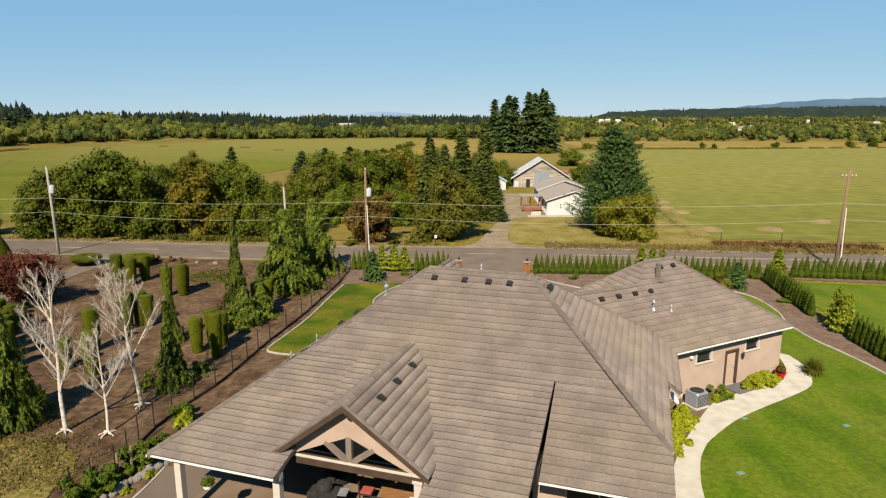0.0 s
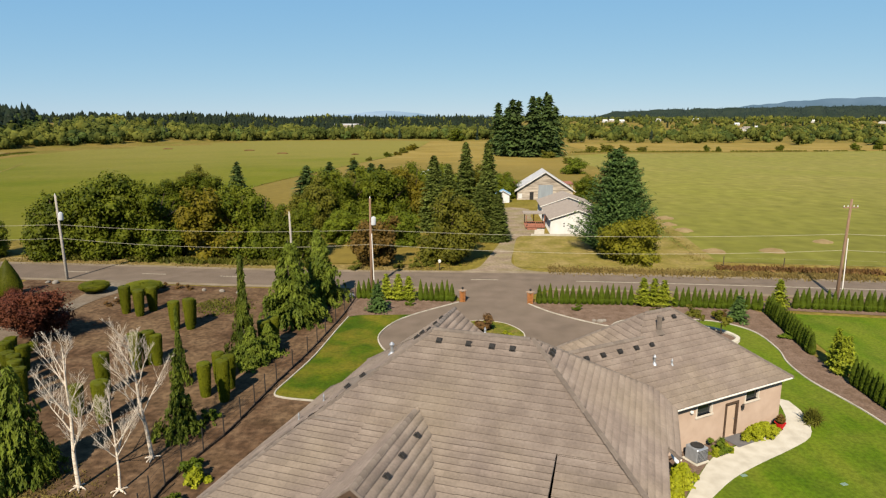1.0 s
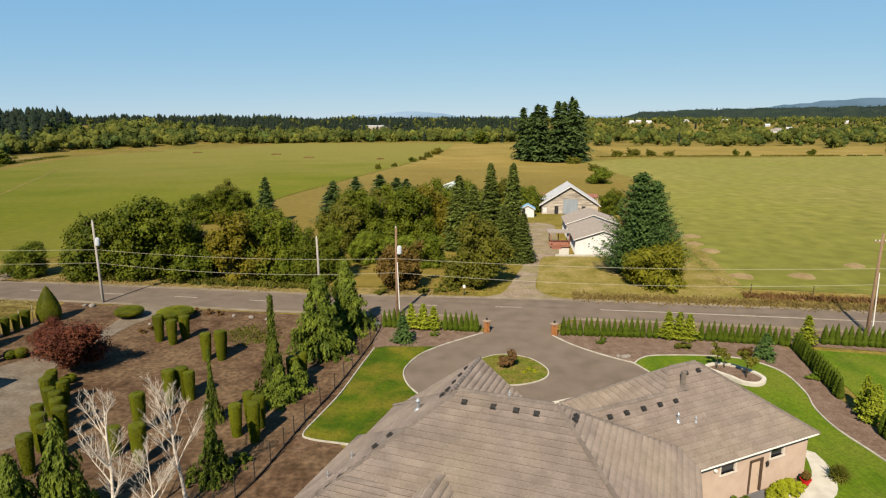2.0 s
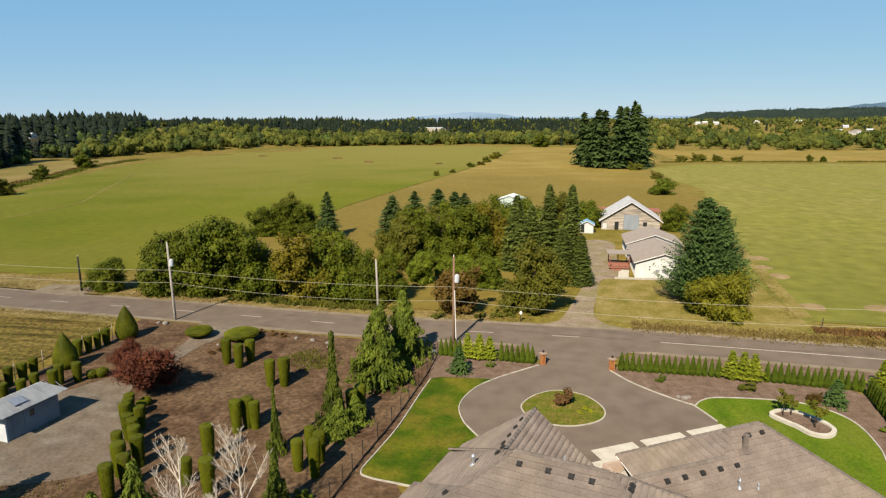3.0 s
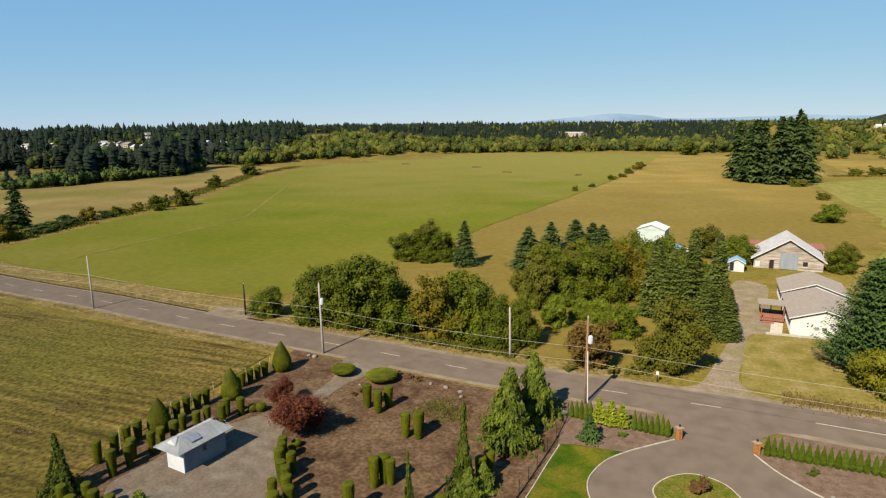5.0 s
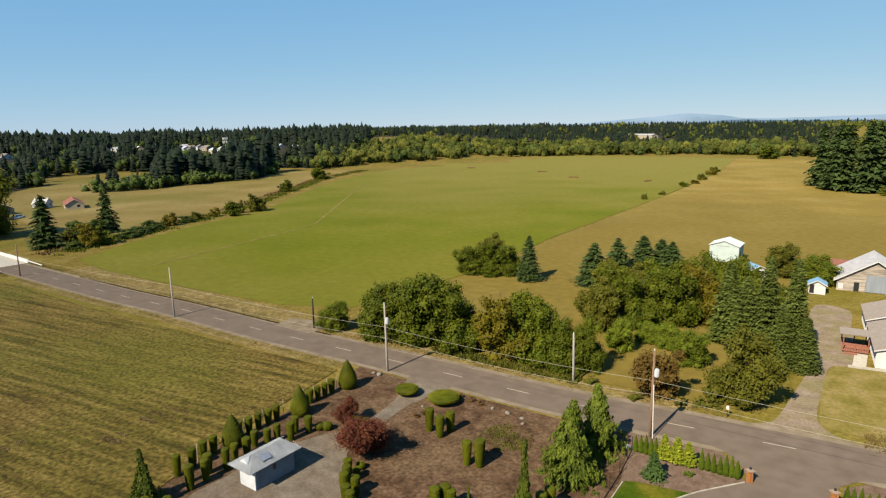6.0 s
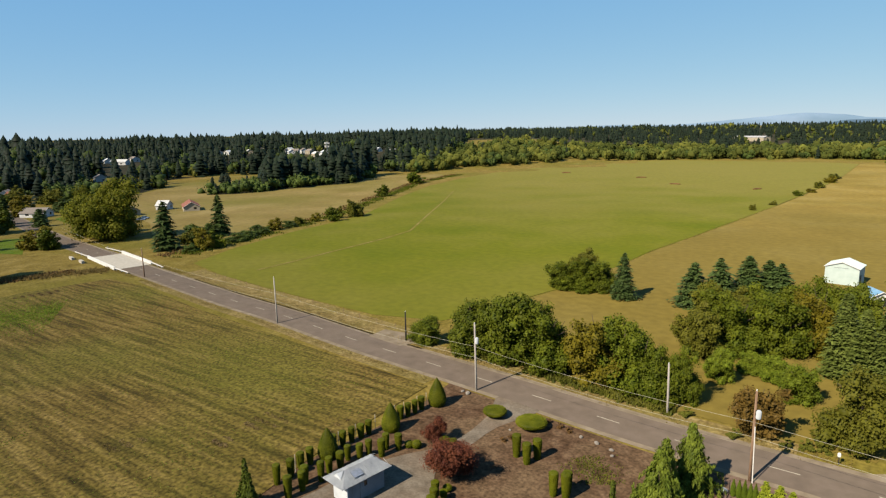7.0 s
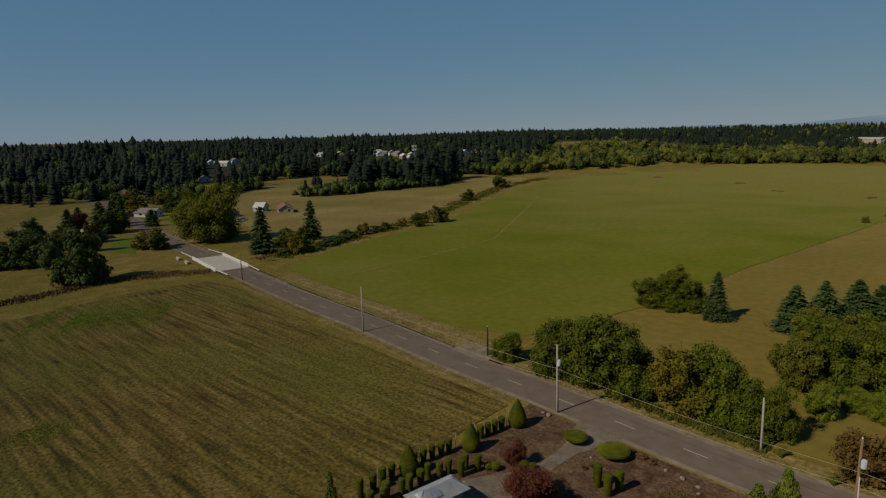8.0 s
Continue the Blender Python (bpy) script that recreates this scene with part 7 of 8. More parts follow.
strip_stuff("garden_weeds", [(-30, 21), (-24, 23), (-17, 23)], 4.2, 6000, M["tuft"], .09, "dry yellow grass tufts at the garden edge", 14, 1.3, .05)
strip_stuff("garden_weeds", [(-26, 20), (-20, 24), (-16.4, 25.6)], 2.4, 1800, M["weed"], .09, "green weeds in dry grass", 15, 1.0, .05)

# post box by the road
mb = thing("mailbox", (.1, 74.6, .05), 0, "small white mailbox on a dark post", "mailbox")
part("post", boxed((-.05, .05, -.05, .05, 0, 1.0)), M["dark"], mb)
part("box", lathe(((.17, .0), (.17, .45), (.05, .5)), 12), M["white"], mb).matrix_local = pose(0, -.2, 1.1, -90, 0, 0)
bk = thing("plastic_sack", (-9.2, 62.4, .05), 0, "crumpled pale blue plastic sheet by the hedge", "sack")
part("body", mesh_from("body", ICO2[0] * np.array([.5, .35, .3]) * (1 + .35 * np.array([[noise.noise(tuple(v * 2.3))] for v in ICO2[0]])) + np.array([0, 0, .2]), ICO2[1], M["metal"]), None, bk)

for i, (x, y) in enumerate(((-114, 446), (-152, 492), (-228, 520), (-60, 430))):
    V = ICO2[0] * np.array([4.2, 1.2, .8]) * (1 + .2 * np.array([[noise.noise(tuple(v * 1.9 + i))] for v in ICO2[0]]))
    ob = new("hay_heap", mesh_from("hay_heap", V, ICO2[1], M["dead"]))
    ob.matrix_world = pose(x, y, gz(x, y) + .25, 0, 0, 20 * i)
    tagged(ob, "low dark heap of old hay in the field", "hay heap", "hay heaps")

# ---- farm across the road ----
def gable_house(name, at, turn, w, l, h, ridge, wall_mat, roof_mat, label, category, over=.35, openings=(), boards=0):
    """A gabled building: long axis along y; openings as (side, from, to, sill, head, material, name)."""
    t = thing(name, at, turn, label, category)
    sides = {"front": [], "back": [], "left": [], "right": []}
    for o in openings:
        sides[o[0]].append(o)
    T = .15
    for sd, (x0, x1, y0, y1, ax) in {"front": (-w / 2, w / 2, 0, T, "x"), "back": (-w / 2, w / 2, l - T, l, "x"), "left": (-w / 2, -w / 2 + T, T, l - T, "y"), "right": (w / 2 - T, w / 2, T, l - T, "y")}.items():
        wl = part("wall", wall_panel(bmesh.new(), x0, x1, y0, y1, 0, h, [o[1:5] for o in sides[sd]], ax), wall_mat, t)
        for o in sides[sd]:
            g = (o[1] + .03, o[2] - .03, y0 + .04, y0 + .09, o[3] + .02, o[4] - .03) if ax == "x" else (x0 + .04, x0 + .09, o[1] + .03, o[2] - .03, o[3] + .02, o[4] - .03)
            part(o[6], boxed(g), M[o[5]], wl)
    for y0 in (0.0, l - T):
        bm = bmesh.new()
        f = [bm.verts.new((x, y0, z)) for x, z in ((-w / 2, h), (w / 2, h), (0, ridge))]
        b = [bm.verts.new((x, y0 + T, z)) for x, z in ((-w / 2, h), (w / 2, h), (0, ridge))]
        bm.faces.new(f); bm.faces.new(b[::-1])
        for i in range(3):
            j = (i + 1) % 3
            bm.faces.new((f[i], f[j], b[j], b[i]))
        part("gable_wall", bm, wall_mat, t)
    sl = (ridge - h) / (w / 2)
    for sg in (-1, 1):
        bm = bmesh.new()
        xe = sg * (w / 2 + over)
        ze = h - sl * over
        vs = [bm.verts.new(c) for c in ((0, -over, ridge + .12), (xe, -over, ze + .12), (xe, l + over, ze + .12), (0, l + over, ridge + .12), (0, -over, ridge + .02), (xe, -over, ze + .02), (xe, l + over, ze + .02), (0, l + over, ridge + .02))]
        for q in ((0, 1, 2, 3), (7, 6, 5, 4), (0, 4, 5, 1), (1, 5, 6, 2), (2, 6, 7, 3)):
            bm.faces.new([vs[i] for i in q])
        r = part("roof", bm, roof_mat, t)
        part("fascia", tube(bmesh.new(), [(0, -over - .02, ridge + .05), (xe, -over - .02, ze + .05)], [.09, .09], 4), M["fascia"], r)
    if boards:
        n = int(ridge / boards)
        for k in range(n):
            z = k * boards + boards / 2
            half = w / 2 if z < h else w / 2 * (ridge - z) / (ridge - h) - .1
            if half < .3:
                continue
            holes = [o for o in sides["front"] if o[3] < z + boards / 2 and o[4] > z - boards / 2]
            x = -half
            for a, b in [(o[1], o[2]) for o in sorted(holes, key=lambda o: o[1])] + [(half, half)]:
                if a - x > .1:
                    bd = part("board", boxed((x, a, -.03, 0, z - boards / 2 + .012, z + boards / 2)), wall_mat, t)
                x = b
    return t


gable_house("barn", (24.2, 143.5, 0), -5, 12.8, 11.5, 2.3, 6.4, M["barn_wood"], M["barn_roof"], "old grey weathered plank barn with pale metal roof", "barn", .6,
            (("front", -3.5, -2.6, 0, 1.9, "dark", "door"), ("front", -1.6, 1.8, 0, 2.25, "metal", "sliding_door"), ("front", 2.7, 3.6, .9, 1.9, "dark", "window"), ("front", -6.2, -5.2, .3, 1.5, "white", "window")), .34)
big = part("loft_door", boxed((-1.5, 1.8, -.1, -.04, .1, 3.5)), M["barn_door"], bpy.data.objects["barn"], "tall pale metal sliding door")
lean = thing("lean_to", (24.8, 156, -.05), -5, "rusty red corrugated lean-to roof behind the barn", "shed")
part("roof", boxed((-8.6, 8.6, 0, 7, 2.5, 2.62)), M["rust"], lean)
for k in range(22):
    part("seam", boxed((-8.5 + k * .8, -8.4 + k * .8, 0, 7, 2.62, 2.66)), M["rust"], lean)
for x in (-8.2, 8.2):
    for y in (.4, 6.6):
        part("post", boxed((x - .1, x + .1, y - .1, y + .1, 0, 2.5)), M["barn_wood"], lean)
gable_house("farmhouse", (22.2, 98.6, 0), -4, 8.6, 13.5, 2.55, 4.0, M["white"], M["shingle"], "low white farmhouse with a grey shingle roof", "house", .35,
            (("front", -1.25, -.65, .95, 1.45, "shed_wall", "window"), ("front", -.3, .3, .95, 1.45, "shed_wall", "window"), ("front", -2.25, -2.03, 1.3, 1.52, "dark", "meter"), ("front", -2.25, -2.03, 1.72, 1.95, "dark", "meter"), ("left", 6.2, 7.2, .1, 2.1, "glass", "door")))
gable_house("farmhouse_wing", (23.6, 113.6, 0), -4, 9.5, 9.5, 2.6, 4.3, M["white"], M["shingle"], "white house wing with a grey shingle roof", "house", .35, (("front", 1.0, 2.0, 1, 1.9, "glass", "window"),))
por = thing("porch", (16.6, 106.4, 0), -4, "red timber deck with a grey porch roof", "porch")
part("deck", boxed((-1.9, 1.4, -2.6, 1.9, .3, .42)), M["deck"], por)
part("step", boxed((-1.6, 0, -3.3, -2.6, .05, .22)), M["deck"], por)
for x in (-1.8, -.2, 1.3):
    for y in (-2.5, 1.8):
        part("post", boxed((x - .07, x + .07, y - .07, y + .07, .42, 2.4 if y > 0 or x != -.2 else 1.3)), M["deck"], por)
for k in range(10):
    part("baluster", boxed((-1.85 + k * .33, -1.81 + k * .33, -2.54, -2.5, .42, 1.3)), M["deck"], por)
part("rail", boxed((-1.85, 1.35, -2.57, -2.47, 1.3, 1.38)), M["deck"], por)
part("roof", boxed((-2.2, 1.6, -1.2, 2.2, 2.4, 2.52)), M["shingle"], por)
sheet("farm_path", [(15.2, 98.4), (16.8, 98.2), (17.8, 104), (16.2, 104.2)], M["concrete"], .07, 0, "pale concrete path to the porch")
ramp = part("low_wall", boxed((14.6, 26.5, 97.5, 97.7, 0, .35)), M["concrete"])
tagged(ramp, "low pale concrete edge before the farmhouse", "wall", kind="structure")
gable_house("small_shed", (14.0, 138.6, 0), -5, 2.9, 3.0, 1.9, 2.7, M["white"], M["blue_roof"], "small white shed with a light blue roof", "shed", .3, (("front", -1.3, -.5, .1, 1.9, "dark", "door"),))
gable_house("small_shed", (3.8, 147, 0), 30, 4.2, 4.6, 2.0, 3.0, M["white"], M["blue_roof"], "small white shed with a light blue roof", "shed", .3, (("front", .3, 1.3, .1, 1.9, "dark", "door"),))
gable_house("white_barn", (-3.8, 163.0, 0), -9, 6.7, 6.0, 4.0, 5.2, M["mint"], M["mint"], "plain pale minty metal-clad barn", "barn", .2, (("right", 1.2, 2.8, .1, 2.4, "dark", "door"), ("front", -1.6, 1.2, 3.82, 3.92, "shed_wall", "vent")))

# ---- bridge on the road ----
br = thing("bridge", (0, 0, 0), 0, "pale concrete road bridge with white parapets", "bridge")
sec = [p for p in smooth_line([(-169, 89.4), (-182, 92.0), (-195, 94.7)], per=8)]
deck = ribbon(sec, 5.0, .1, M["concrete"], "deck")
deck.parent = br
for sd in (-1, 1):
    pts = offset(sec, sd * 4.9)
    bm = bmesh.new()
    rows = []
    for x, y in pts:
        z = gz(x, y)
        rows.append([bm.verts.new(c) for c in ((x, y - .17, z - .6), (x, y - .17, z + .95), (x, y + .17, z + .95), (x, y + .17, z - .6))])
    for r, s in zip(rows, rows[1:]):
        for k in range(4):
            bm.faces.new((r[k], r[(k + 1) % 4], s[(k + 1) % 4], s[k]))
    bm.faces.new(rows[0]); bm.faces.new(rows[-1][::-1])
    part("parapet", bm, M["white"], br, "white concrete parapet")
    for q, d in ((sec[0], 9), (sec[-1], -14)):
        p0 = pts[0] if d > 0 else pts[-1]
        p1 = (p0[0] + d, p0[1] - d * .16 + sd * .4)
        rl = part("guard_rail", tube(bmesh.new(), [(p0[0], p0[1], .65 + gz(*p0)), (p1[0], p1[1], .55 + gz(*p1))], [.15, .13], 4), M["fascia"], br, "pale steel guard rail")
        for u in (.15, .5, .85):
            part("post", boxed((p0[0] + (p1[0] - p0[0]) * u - .06, p0[0] + (p1[0] - p0[0]) * u + .06, p0[1] + (p1[1] - p0[1]) * u - .06, p0[1] + (p1[1] - p0[1]) * u + .06, -.8, .55)), M["metal"], rl)
for i, (x, y) in enumerate(((-199, 86.5), (-190, 85.2))):
    b = part("concrete_block", boxed((-1.6, 1.6, -.4, .4, 0, .8), bevel=.04), M["concrete"])
    b.matrix_world = pose(x, y, gz(x, y), 0, 0, -12)
    tagged(b, "pale concrete barrier block beside the bridge", "barrier", "barrier blocks")

# ---- village in the distance ----
sheet("village_lawn", [(-236, 80), (-225, 83), (-268, 101), (-275, 96), (-258, 86)], M["lawn"], .05, 0, "bright green village lawn")
sheet("village_lawn", [(-285, 128), (-335, 140), (-345, 150), (-300, 146)], M["lawn"], .05, 10, "green lawn before a white house")
sheet("village_meadow", [(-340, 60), (-450, 132), (-360, 128), (-300, 96)], M["farm_lawn"], .05, 14, "mown yellow-green meadow")
sheet("village_road", [(-340, 122), (-350, 126), (-420, 147), (-540, 160), (-540, 152), (-430, 142), (-352, 118)], M["asphalt"], .08, 14, "grey village street")
hr = random.Random(11)
vill = [(-351, 144, 13, 8, 2.3, "white", "shingle"), (-304, 163, 13, 8, 2.6, "beige_house", "shingle"), (-316, 190.5, 6, 7, 2.6, "white", "white"), (-293, 189, 17, 8, 2.4, "beige_house", "rust"), (-490, 175, 14, 9, 3, "white", "shingle"), (-470, 178, 10, 8, 3, "white", "rust"), (-280, 88, 12, 8, 3, "beige_house", "shingle")]
for x, y, w in ((-681, 366, 18), (-705, 389, 12), (-710, 360, 8), (-562, 277, 9), (-726, 517, 8), (-712, 517, 8), (-724, 564, 12), (-679, 593, 10), (-631, 559, 11), (-640, 579, 10), (-622, 573, 9), (-565, 542, 16), (-571, 560, 10), (-543, 543, 14), (-543, 557, 10), (-541, 573, 9), (-551, 620, 10), (-530, 617, 9), (-516, 618, 11), (-726, 590, 9), (-600, 566, 10)):
    vill.append((x, y, w, 9, hr.uniform(3.0, 4.6), hr.choice(("white", "beige_house", "white")), hr.choice(("shingle", "white", "shed_roof"))))
for k in range(24):
    vill.append((hr.uniform(300, 1300), hr.uniform(1100, 1900), hr.uniform(9, 18), 9, hr.uniform(3, 4.5), hr.choice(("white", "beige_house", "white")), hr.choice(("shingle", "white", "shed_roof"))))
vill += [(-161, 1215, 60, 18, 8, "beige_house", "barn_roof")]
for x, y, l, w, h, wm, rm in vill:
    z = gz(x, y)
    gable_house("village_house", (x, y, z), hr.choice((80, 95, 10, 60, 120)), w, l, h, h + 2.4, M[wm], M[rm], "distant pale house with a pitched roof", "house", .4, (("left", l * .2, l * .35, 1, 2.2, "glass", "window"), ("left", l * .6, l * .75, 1, 2.2, "glass", "window"), ("front", 1, 2.4, 1, 2.2, "glass", "window")))


def parked_car(x, y, turn, mat):
    c = thing("parked_car", (x, y, gz(x, y) + .02), turn, "dark blue car parked by a house", "car", "parked cars")
    bm = boxed((-2.1, 2.1, -.85, .85, .35, .85), bevel=.12)
    part("body", bm, M[mat], c)
    bm = bmesh.new()
    vs = [bm.verts.new(v) for v in ((-1.5, -.78, .84), (1.1, -.78, .84), (1.1, .78, .84), (-1.5, .78, .84), (-1.0, -.62, 1.42), (.5, -.62, 1.42), (.5, .62, 1.42), (-1.0, .62, 1.42))]
    for q in ((0, 1, 5, 4), (1, 2, 6, 5), (2, 3, 7, 6), (3, 0, 4, 7), (4, 5, 6, 7)):
        bm.faces.new([vs[i] for i in q])
    part("cabin", bm, M["glass"], c)
    for sx in (-1.3, 1.3):
        for sy in (-.85, .75):
            part("wheel", tube(bmesh.new(), [(sx, sy, .33), (sx, sy + .12, .33)], [.33, .33], 12), M["dark"], c)


for x, y, t in ((-284, 158, 30), (-280, 154, 40), (-404, 430, 20), (-440, 432, 10), (-415, 428, 60)):
    parked_car(x, y, t, "car")
mast = thing("phone_mast", (-417, 412, gz(-417, 412)), 0, "tall slender grey phone mast with white panels", "mast")
part("shaft", tube(bmesh.new(), [(0, 0, 0), (0, 0, 31)], [.6, .34], 10), M["metal"], mast)
for z in (27.2, 30.2):
    part("platform", tube(bmesh.new(), [(2.1 * math.cos(q), 2.1 * math.sin(q), z) for q in [k * math.pi / 9 for k in range(19)]], [.07] * 19, 5), M["metal"], mast)
    for k in range(3):
        q = 2 * math.pi * k / 3 + .4
        part("arm", tube(bmesh.new(), [(0, 0, z), (2.1 * math.cos(q), 2.1 * math.sin(q), z)], [.08, .08], 5), M["metal"], mast)
        for o in (-.5, 0, .5):
            bm = boxed((-.1, .1, -.2, .2, -1.0, 1.0), bevel=.03)
            bmesh.ops.transform(bm, matrix=Matrix.Translation((2.25 * math.cos(q + o), 2.25 * math.sin(q + o), z)) @ Matrix.Rotation(q + o, 4, 'Z'), verts=bm.verts)
            part("antenna", bm, M["white"], mast)

# ---- far woods: countless trees, joined by kind ----
def wood(name, spots, kind, label, seed):
    r = np.random.default_rng(seed)
    out = []
    for x, y, h, z in spots:
        if kind == "conifer":
            rad = h * (.15 + .16 * r.random())
            lev, n = (9, 8) if math.hypot(x, y) < 650 else (5, 6)
            V, F = [], []
            k0 = 0
            for l in range(lev):
                f0, f1 = l / lev * .88, min(1, (l + 1.5) / lev)
                r0 = rad * (1 - f0) ** .55
                ph = r.random() * 3
                for k in range(n):
                    a = 2 * math.pi * k / n + ph
                    q = r0 * (.6 + .7 * r.random())
                    V.append((x + q * math.cos(a), y + q * math.sin(a), z + h * (f0 + .04 * r.random())))
                V.append((x, y, z + h * f1))
                F += [(k0 + k, k0 + (k + 1) % n, k0 + n) for k in range(n)]
                k0 += n + 1
            out.append((np.array(V), np.array(F)))
        else:
            w = h * (.5 + .25 * r.random())
            near = math.hypot(x, y) < 950
            for j in range(4):
                o = r.normal(size=3) * np.array([w * .4, w * .4, h * .15])
                c, e = np.array([x, y, z + h * .5]) + o, np.array([w * .5, w * .5, h * .36]) * (.7 + .5 * r.random())
                p = ball_points(26 if near else 9, r)
                out.append(cards(c + p * e * (.85 + .3 * r.random((len(p), 1))), p, h * (.06 if near else .11), h * (.08 if near else .14), r, .6))
                out.append((ICO1[0] * (1 + .2 * r.normal(size=(len(ICO1[0]), 1))) * e * .86 + c, ICO1[1]))
    V, F = join(out)
    mat = "hazy_ridge_tree" if name == "ridge_conifers" else {"conifer": "far_conifer", "dark": "dark_leaf", "leaf": "far_leaf"}[kind]
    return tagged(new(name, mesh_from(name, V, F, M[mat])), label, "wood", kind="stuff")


wr = random.Random(21)


FAR_HOUSES = [(x, y, math.hypot(x, y), math.atan2(y, x), max(10, l * .6)) for x, y, l, *_ in vill if math.hypot(x, y) > 380]


def shown(x, y):
    """Whether a spot lies on the cleared land before or round a house."""
    d, a = math.hypot(x, y), math.atan2(y, x)
    return any(-20 < hd - d < (60 if hd < 600 else 150) and abs(ha - a) * hd < hw for _, _, hd, ha, hw in FAR_HOUSES)


def scatter(poly, n, lo, hi, rise=None):
    xs, ys = [p[0] for p in poly], [p[1] for p in poly]
    out = []
    while len(out) < n:
        x, y = wr.uniform(min(xs), max(xs)), wr.uniform(min(ys), max(ys))
        if inside(x, y, poly) and not shown(x, y):
            out.append((x, y, (lo + (hi - lo) * wr.random() ** 1.7) * (.75 + .6 * abs(noise.noise((x * .013, y * .013, 2)))), gz(x, y) - .3 + (rise(x, y) if rise else 0)))
    return out


far_left = [(-395, 470), (-440, 455), (-464, 450), (-508, 376), (-527, 363), (-522, 304), (-471, 282), (-433, 241), (-450, 225), (-520, 181), (-567, 155), (-700, 60), (-1500, 200), (-1300, 1000), (-700, 1100), (-420, 640), (-365, 530), (-372, 480)]
clump = [(-372, 252), (-358, 266), (-353, 302), (-350, 327), (-342, 361), (-348, 381), (-372, 425), (-400, 438), (-415, 420), (-396, 345), (-392, 300), (-384, 262)]
clump_tall = [(-366, 300), (-357, 328), (-349, 361), (-354, 381), (-376, 425), (-400, 436), (-412, 420), (-392, 345), (-388, 305)]
sheet("shaded_wood_floor", clump, M["shaded_wood_floor"], .3, 20, "spinney floor, dark with painted tree shade")
wood("far_conifer_wood", scatter(clump, 60, 8, 19), "conifer", "dark young conifers in a spinney", 13)
wood("far_conifer_wood", scatter(clump_tall, 120, 18, 36), "conifer", "tall dark conifers in a spinney", 15)
wood("far_leafy_wood", scatter(clump, 190, 7, 12), "dark", "dark rounded trees along the conifer spinney", 14)
sheet("shaded_wood_floor", far_left, M["shaded_wood_floor"], .06, 40, "floor of the conifer wood with tree shade in its colour")
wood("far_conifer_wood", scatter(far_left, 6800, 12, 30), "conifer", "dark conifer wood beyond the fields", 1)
wood("far_leafy_wood", scatter(far_left, 1500, 9, 18), "dark", "dark broadleaf trees among the far conifers", 2)
wood("far_leafy_wood", scatter(far_left, 260, 8, 15), "leaf", "yellow-green broadleaf trees among the far conifers", 22)
band = [(-356, 455), (-350, 540), (-313, 592), (-291, 686), (-195, 752), (-130, 775), (-58, 800), (20, 790), (125, 640), (60, 900), (-60, 960), (-260, 900), (-420, 760), (-430, 600)]
wood("far_leafy_wood", scatter(band, 900, 10, 19), "leaf", "yellow-green broadleaf wood along the field", 3)
wood("far_conifer_wood", scatter(band, 26, 14, 22), "conifer", "single dark conifers along the field", 4)
wood("far_leafy_wood", scatter(band, 230, 8, 15), "dark", "darker trees in the leafy wood", 24)
band2 = [(120, 655), (190, 655), (244, 645), (310, 600), (480, 580), (800, 600), (1100, 900), (700, 1100), (300, 1150), (100, 1100), (60, 830)]
wood("far_leafy_wood", scatter(band2, 560, 9, 17), "leaf", "scattered yellow-green trees in the plain", 5)
wood("far_conifer_wood", scatter(band2, 26, 10, 18), "conifer", "scattered dark conifers in the plain", 6)
wood("far_leafy_wood", scatter(band2, 170, 8, 15), "dark", "darker trees in the plain", 25)
back = [(-1000, 1000), (-400, 900), (-60, 1000), (150, 1100), (100, 2300), (1300, 2330), (1300, 3000), (-2400, 3000), (-2400, 900), (-1400, 600)]
sheet("shaded_wood_floor", back, M["shaded_wood_floor"], .8, 70, "floor of the distant woods with tree shade painted in")
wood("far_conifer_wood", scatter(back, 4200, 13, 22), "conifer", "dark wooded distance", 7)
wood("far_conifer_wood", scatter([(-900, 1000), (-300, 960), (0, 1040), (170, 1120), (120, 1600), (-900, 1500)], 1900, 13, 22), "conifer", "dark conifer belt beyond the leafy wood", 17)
wood("far_leafy_wood", scatter([(-900, 1000), (100, 1060), (100, 1800), (-1200, 1800)], 420, 10, 17), "leaf", "broadleaf woods in the distance", 8)
plain = [(100, 1060), (300, 1150), (700, 1100), (1100, 900), (2000, 1300), (2300, 1900), (1400, 2250), (100, 2300)]
wood("far_leafy_wood", scatter(plain, 2300, 9, 16), "leaf", "pale yellow-green trees of the wide plain", 18)
wood("far_conifer_wood", scatter(plain, 300, 12, 20), "conifer", "single dark conifers of the wide plain", 23)
margin = [(-520, 172), (-432, 228), (-412, 214), (-440, 182), (-480, 158), (-545, 140)]
wood("far_leafy_wood", scatter(margin, 34, 7, 13), "dark", "dark trees along the front of the wood", 9)
gardens = [(-640, 60), (-640, 160), (-560, 150), (-480, 60)]
wood("far_leafy_wood", scatter(gardens, 26, 7, 12), "leaf", "village garden trees", 19)
wood("far_leafy_wood", scatter(gardens, 40, 7, 14), "dark", "dark village garden trees", 20)


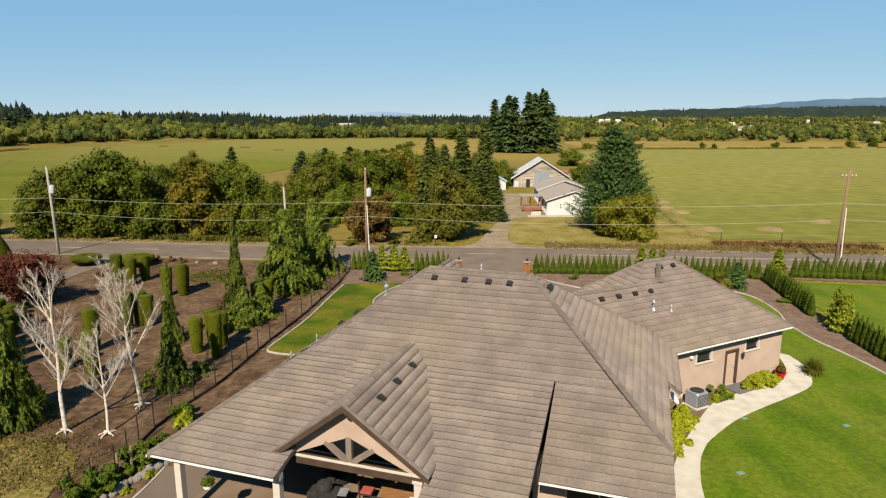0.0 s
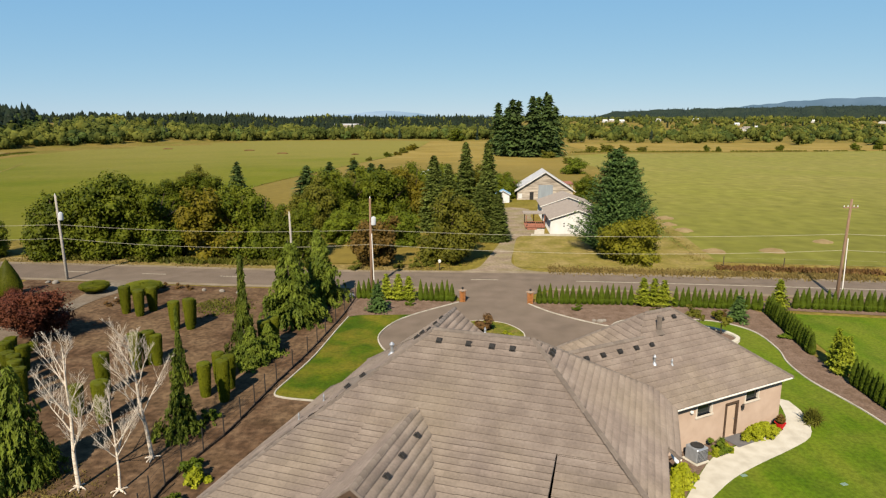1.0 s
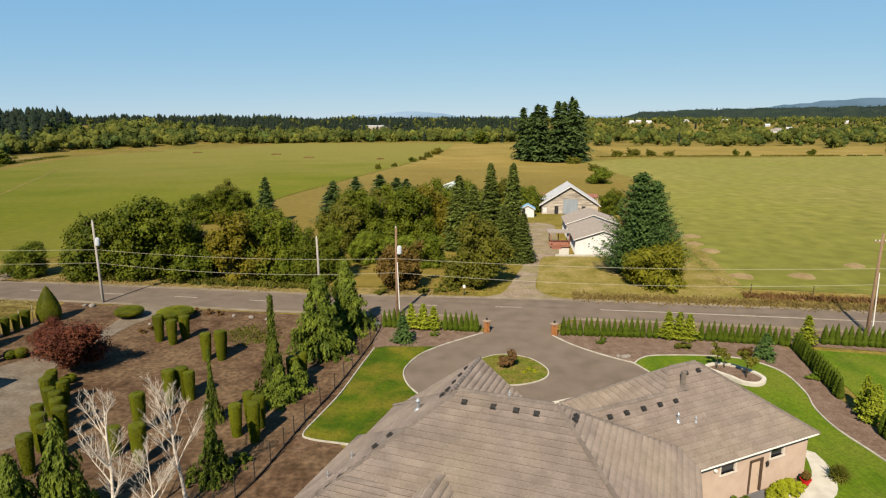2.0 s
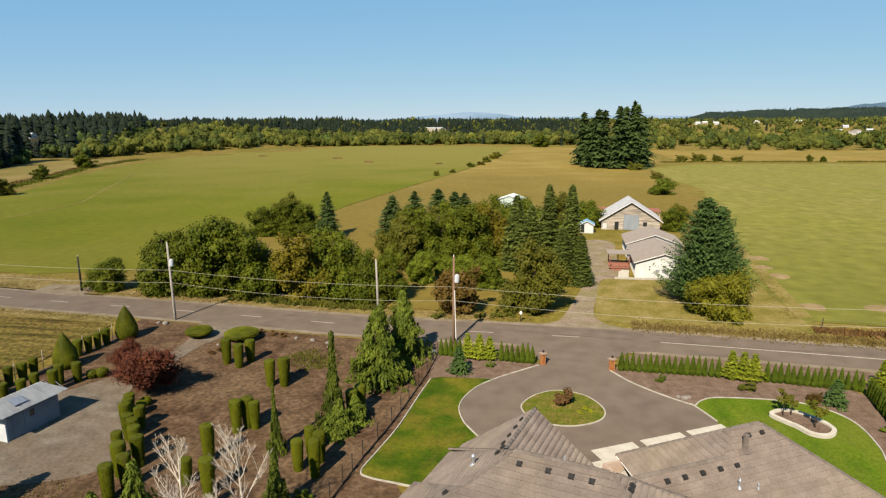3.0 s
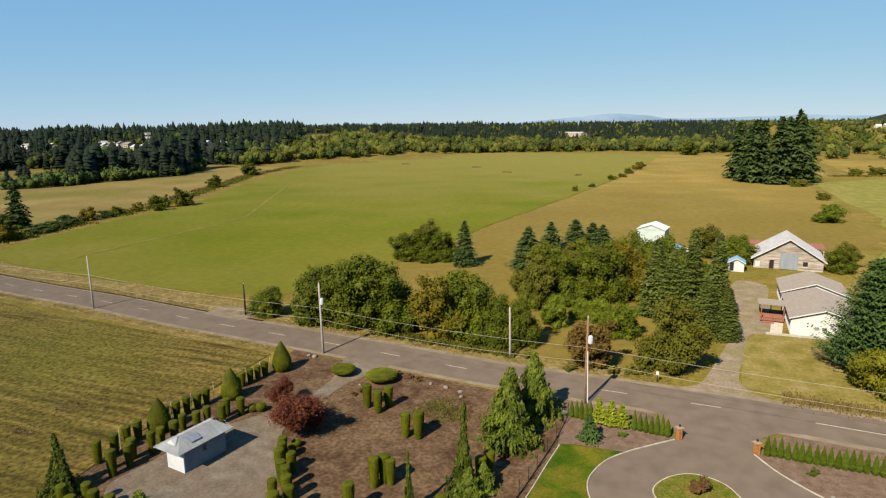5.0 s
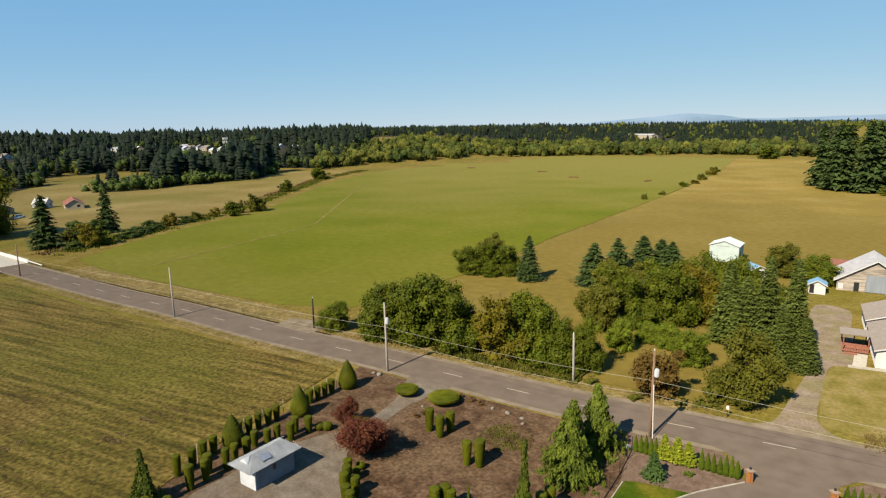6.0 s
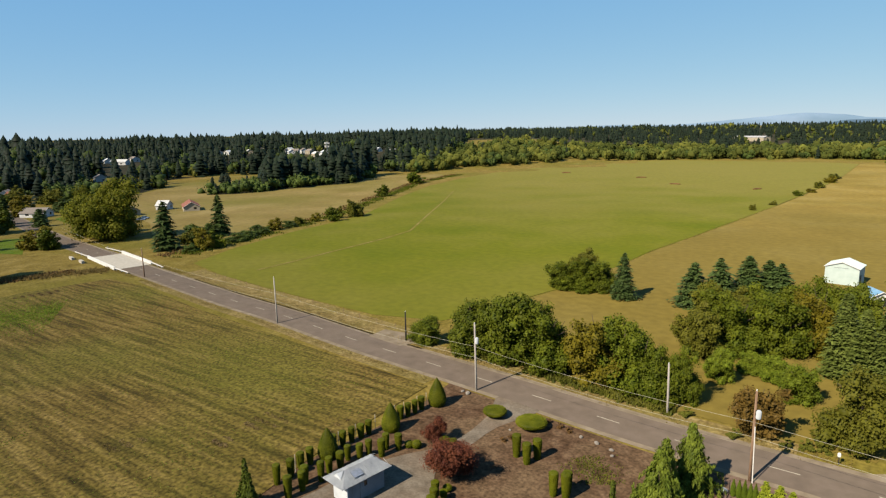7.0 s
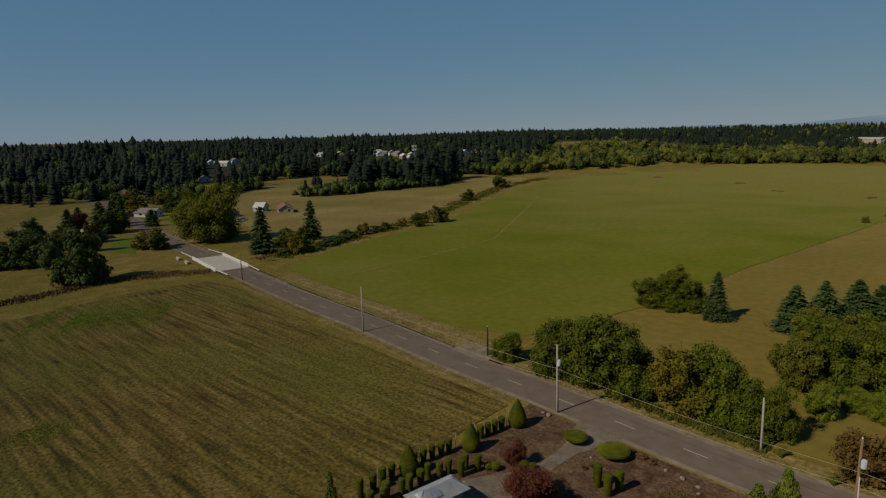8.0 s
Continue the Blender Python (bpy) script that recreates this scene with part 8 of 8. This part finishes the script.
def ridge(name, dist, a0, a1, heights, mat, label, seed, base=-30):
    """A far ridge of hills along an arc round the place, with an uneven crest."""
    n = 160
    V, F = [], []
    for k in range(n + 1):
        u = k / n
        a = radians(a0 + (a1 - a0) * u)
        x, y = dist * math.cos(a), dist * math.sin(a)
        s = u * (len(heights) - 1)
        i = min(int(s), len(heights) - 2)
        f = s - i
        f = f * f * (3 - 2 * f)
        h = heights[i] * (1 - f) + heights[i + 1] * f
        h *= 1 + .10 * noise.noise((u * 30, seed, 0)) + .05 * noise.noise((u * 90, seed, 3))
        for d, z in ((0, base), (40, h * .55), (160, h), (400, h * .5)):
            V.append((x * (dist + d) / dist, y * (dist + d) / dist, z))
    for k in range(n):
        for j in range(3):
            a = k * 4 + j
            F.append((a, a + 4, a + 5, a + 1))
    return tagged(new(name, mesh_from(name, V, F, mat, True)), label, "hill", kind="structure")


wood("far_conifer_wood", [(x, y, h, gz(x, y) - .3) for x, y, h in [(wr.uniform(-640, -420), wr.uniform(90, 250), wr.uniform(10, 22)) for _ in range(80)] if not (-470 < x < -300 and 60 < y < 150) and not shown(x, y)], "conifer", "dark conifers among the village gardens", 10)
# both backdrop ranges carry painted haze in their blue
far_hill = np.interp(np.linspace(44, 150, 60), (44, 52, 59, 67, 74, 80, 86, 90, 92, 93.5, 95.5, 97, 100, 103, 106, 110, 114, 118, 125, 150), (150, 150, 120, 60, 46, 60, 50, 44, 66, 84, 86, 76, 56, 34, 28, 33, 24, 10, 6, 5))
ridge("backdrop_hills", 4300, 44, 150, list(far_hill), M["hill"], "far hills with distance haze painted in as pale blue", 1)
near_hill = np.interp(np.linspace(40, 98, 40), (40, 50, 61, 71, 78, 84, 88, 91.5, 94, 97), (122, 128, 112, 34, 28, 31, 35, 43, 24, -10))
ridge("backdrop_hills", 3300, 40, 98, list(near_hill), M["hazy_hill"], "wooded hills with distance haze painted in as blue", 3)
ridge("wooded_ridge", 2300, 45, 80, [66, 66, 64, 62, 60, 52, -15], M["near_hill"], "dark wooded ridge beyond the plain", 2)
rw = random.Random(77)
RH = [66, 66, 64, 62, 60, 52, -15]
spots = []
for k in range(2200):
    u, v = rw.random() * .86, rw.random()
    i = min(int(u * 6), 5)
    f = u * 6 - i
    f = f * f * (3 - 2 * f)
    h = (RH[i] * (1 - f) + RH[i + 1] * f) * (.55 + .45 * v)
    a, d = radians(45 + 35 * u), 2340 + 120 * v
    if h > 4:
        spots.append((d * math.cos(a), d * math.sin(a), rw.uniform(6, 10), h - 3))
wood("ridge_conifers", spots, "conifer", "conifers along the wooded ridge, haze mixed into their colour", 12)
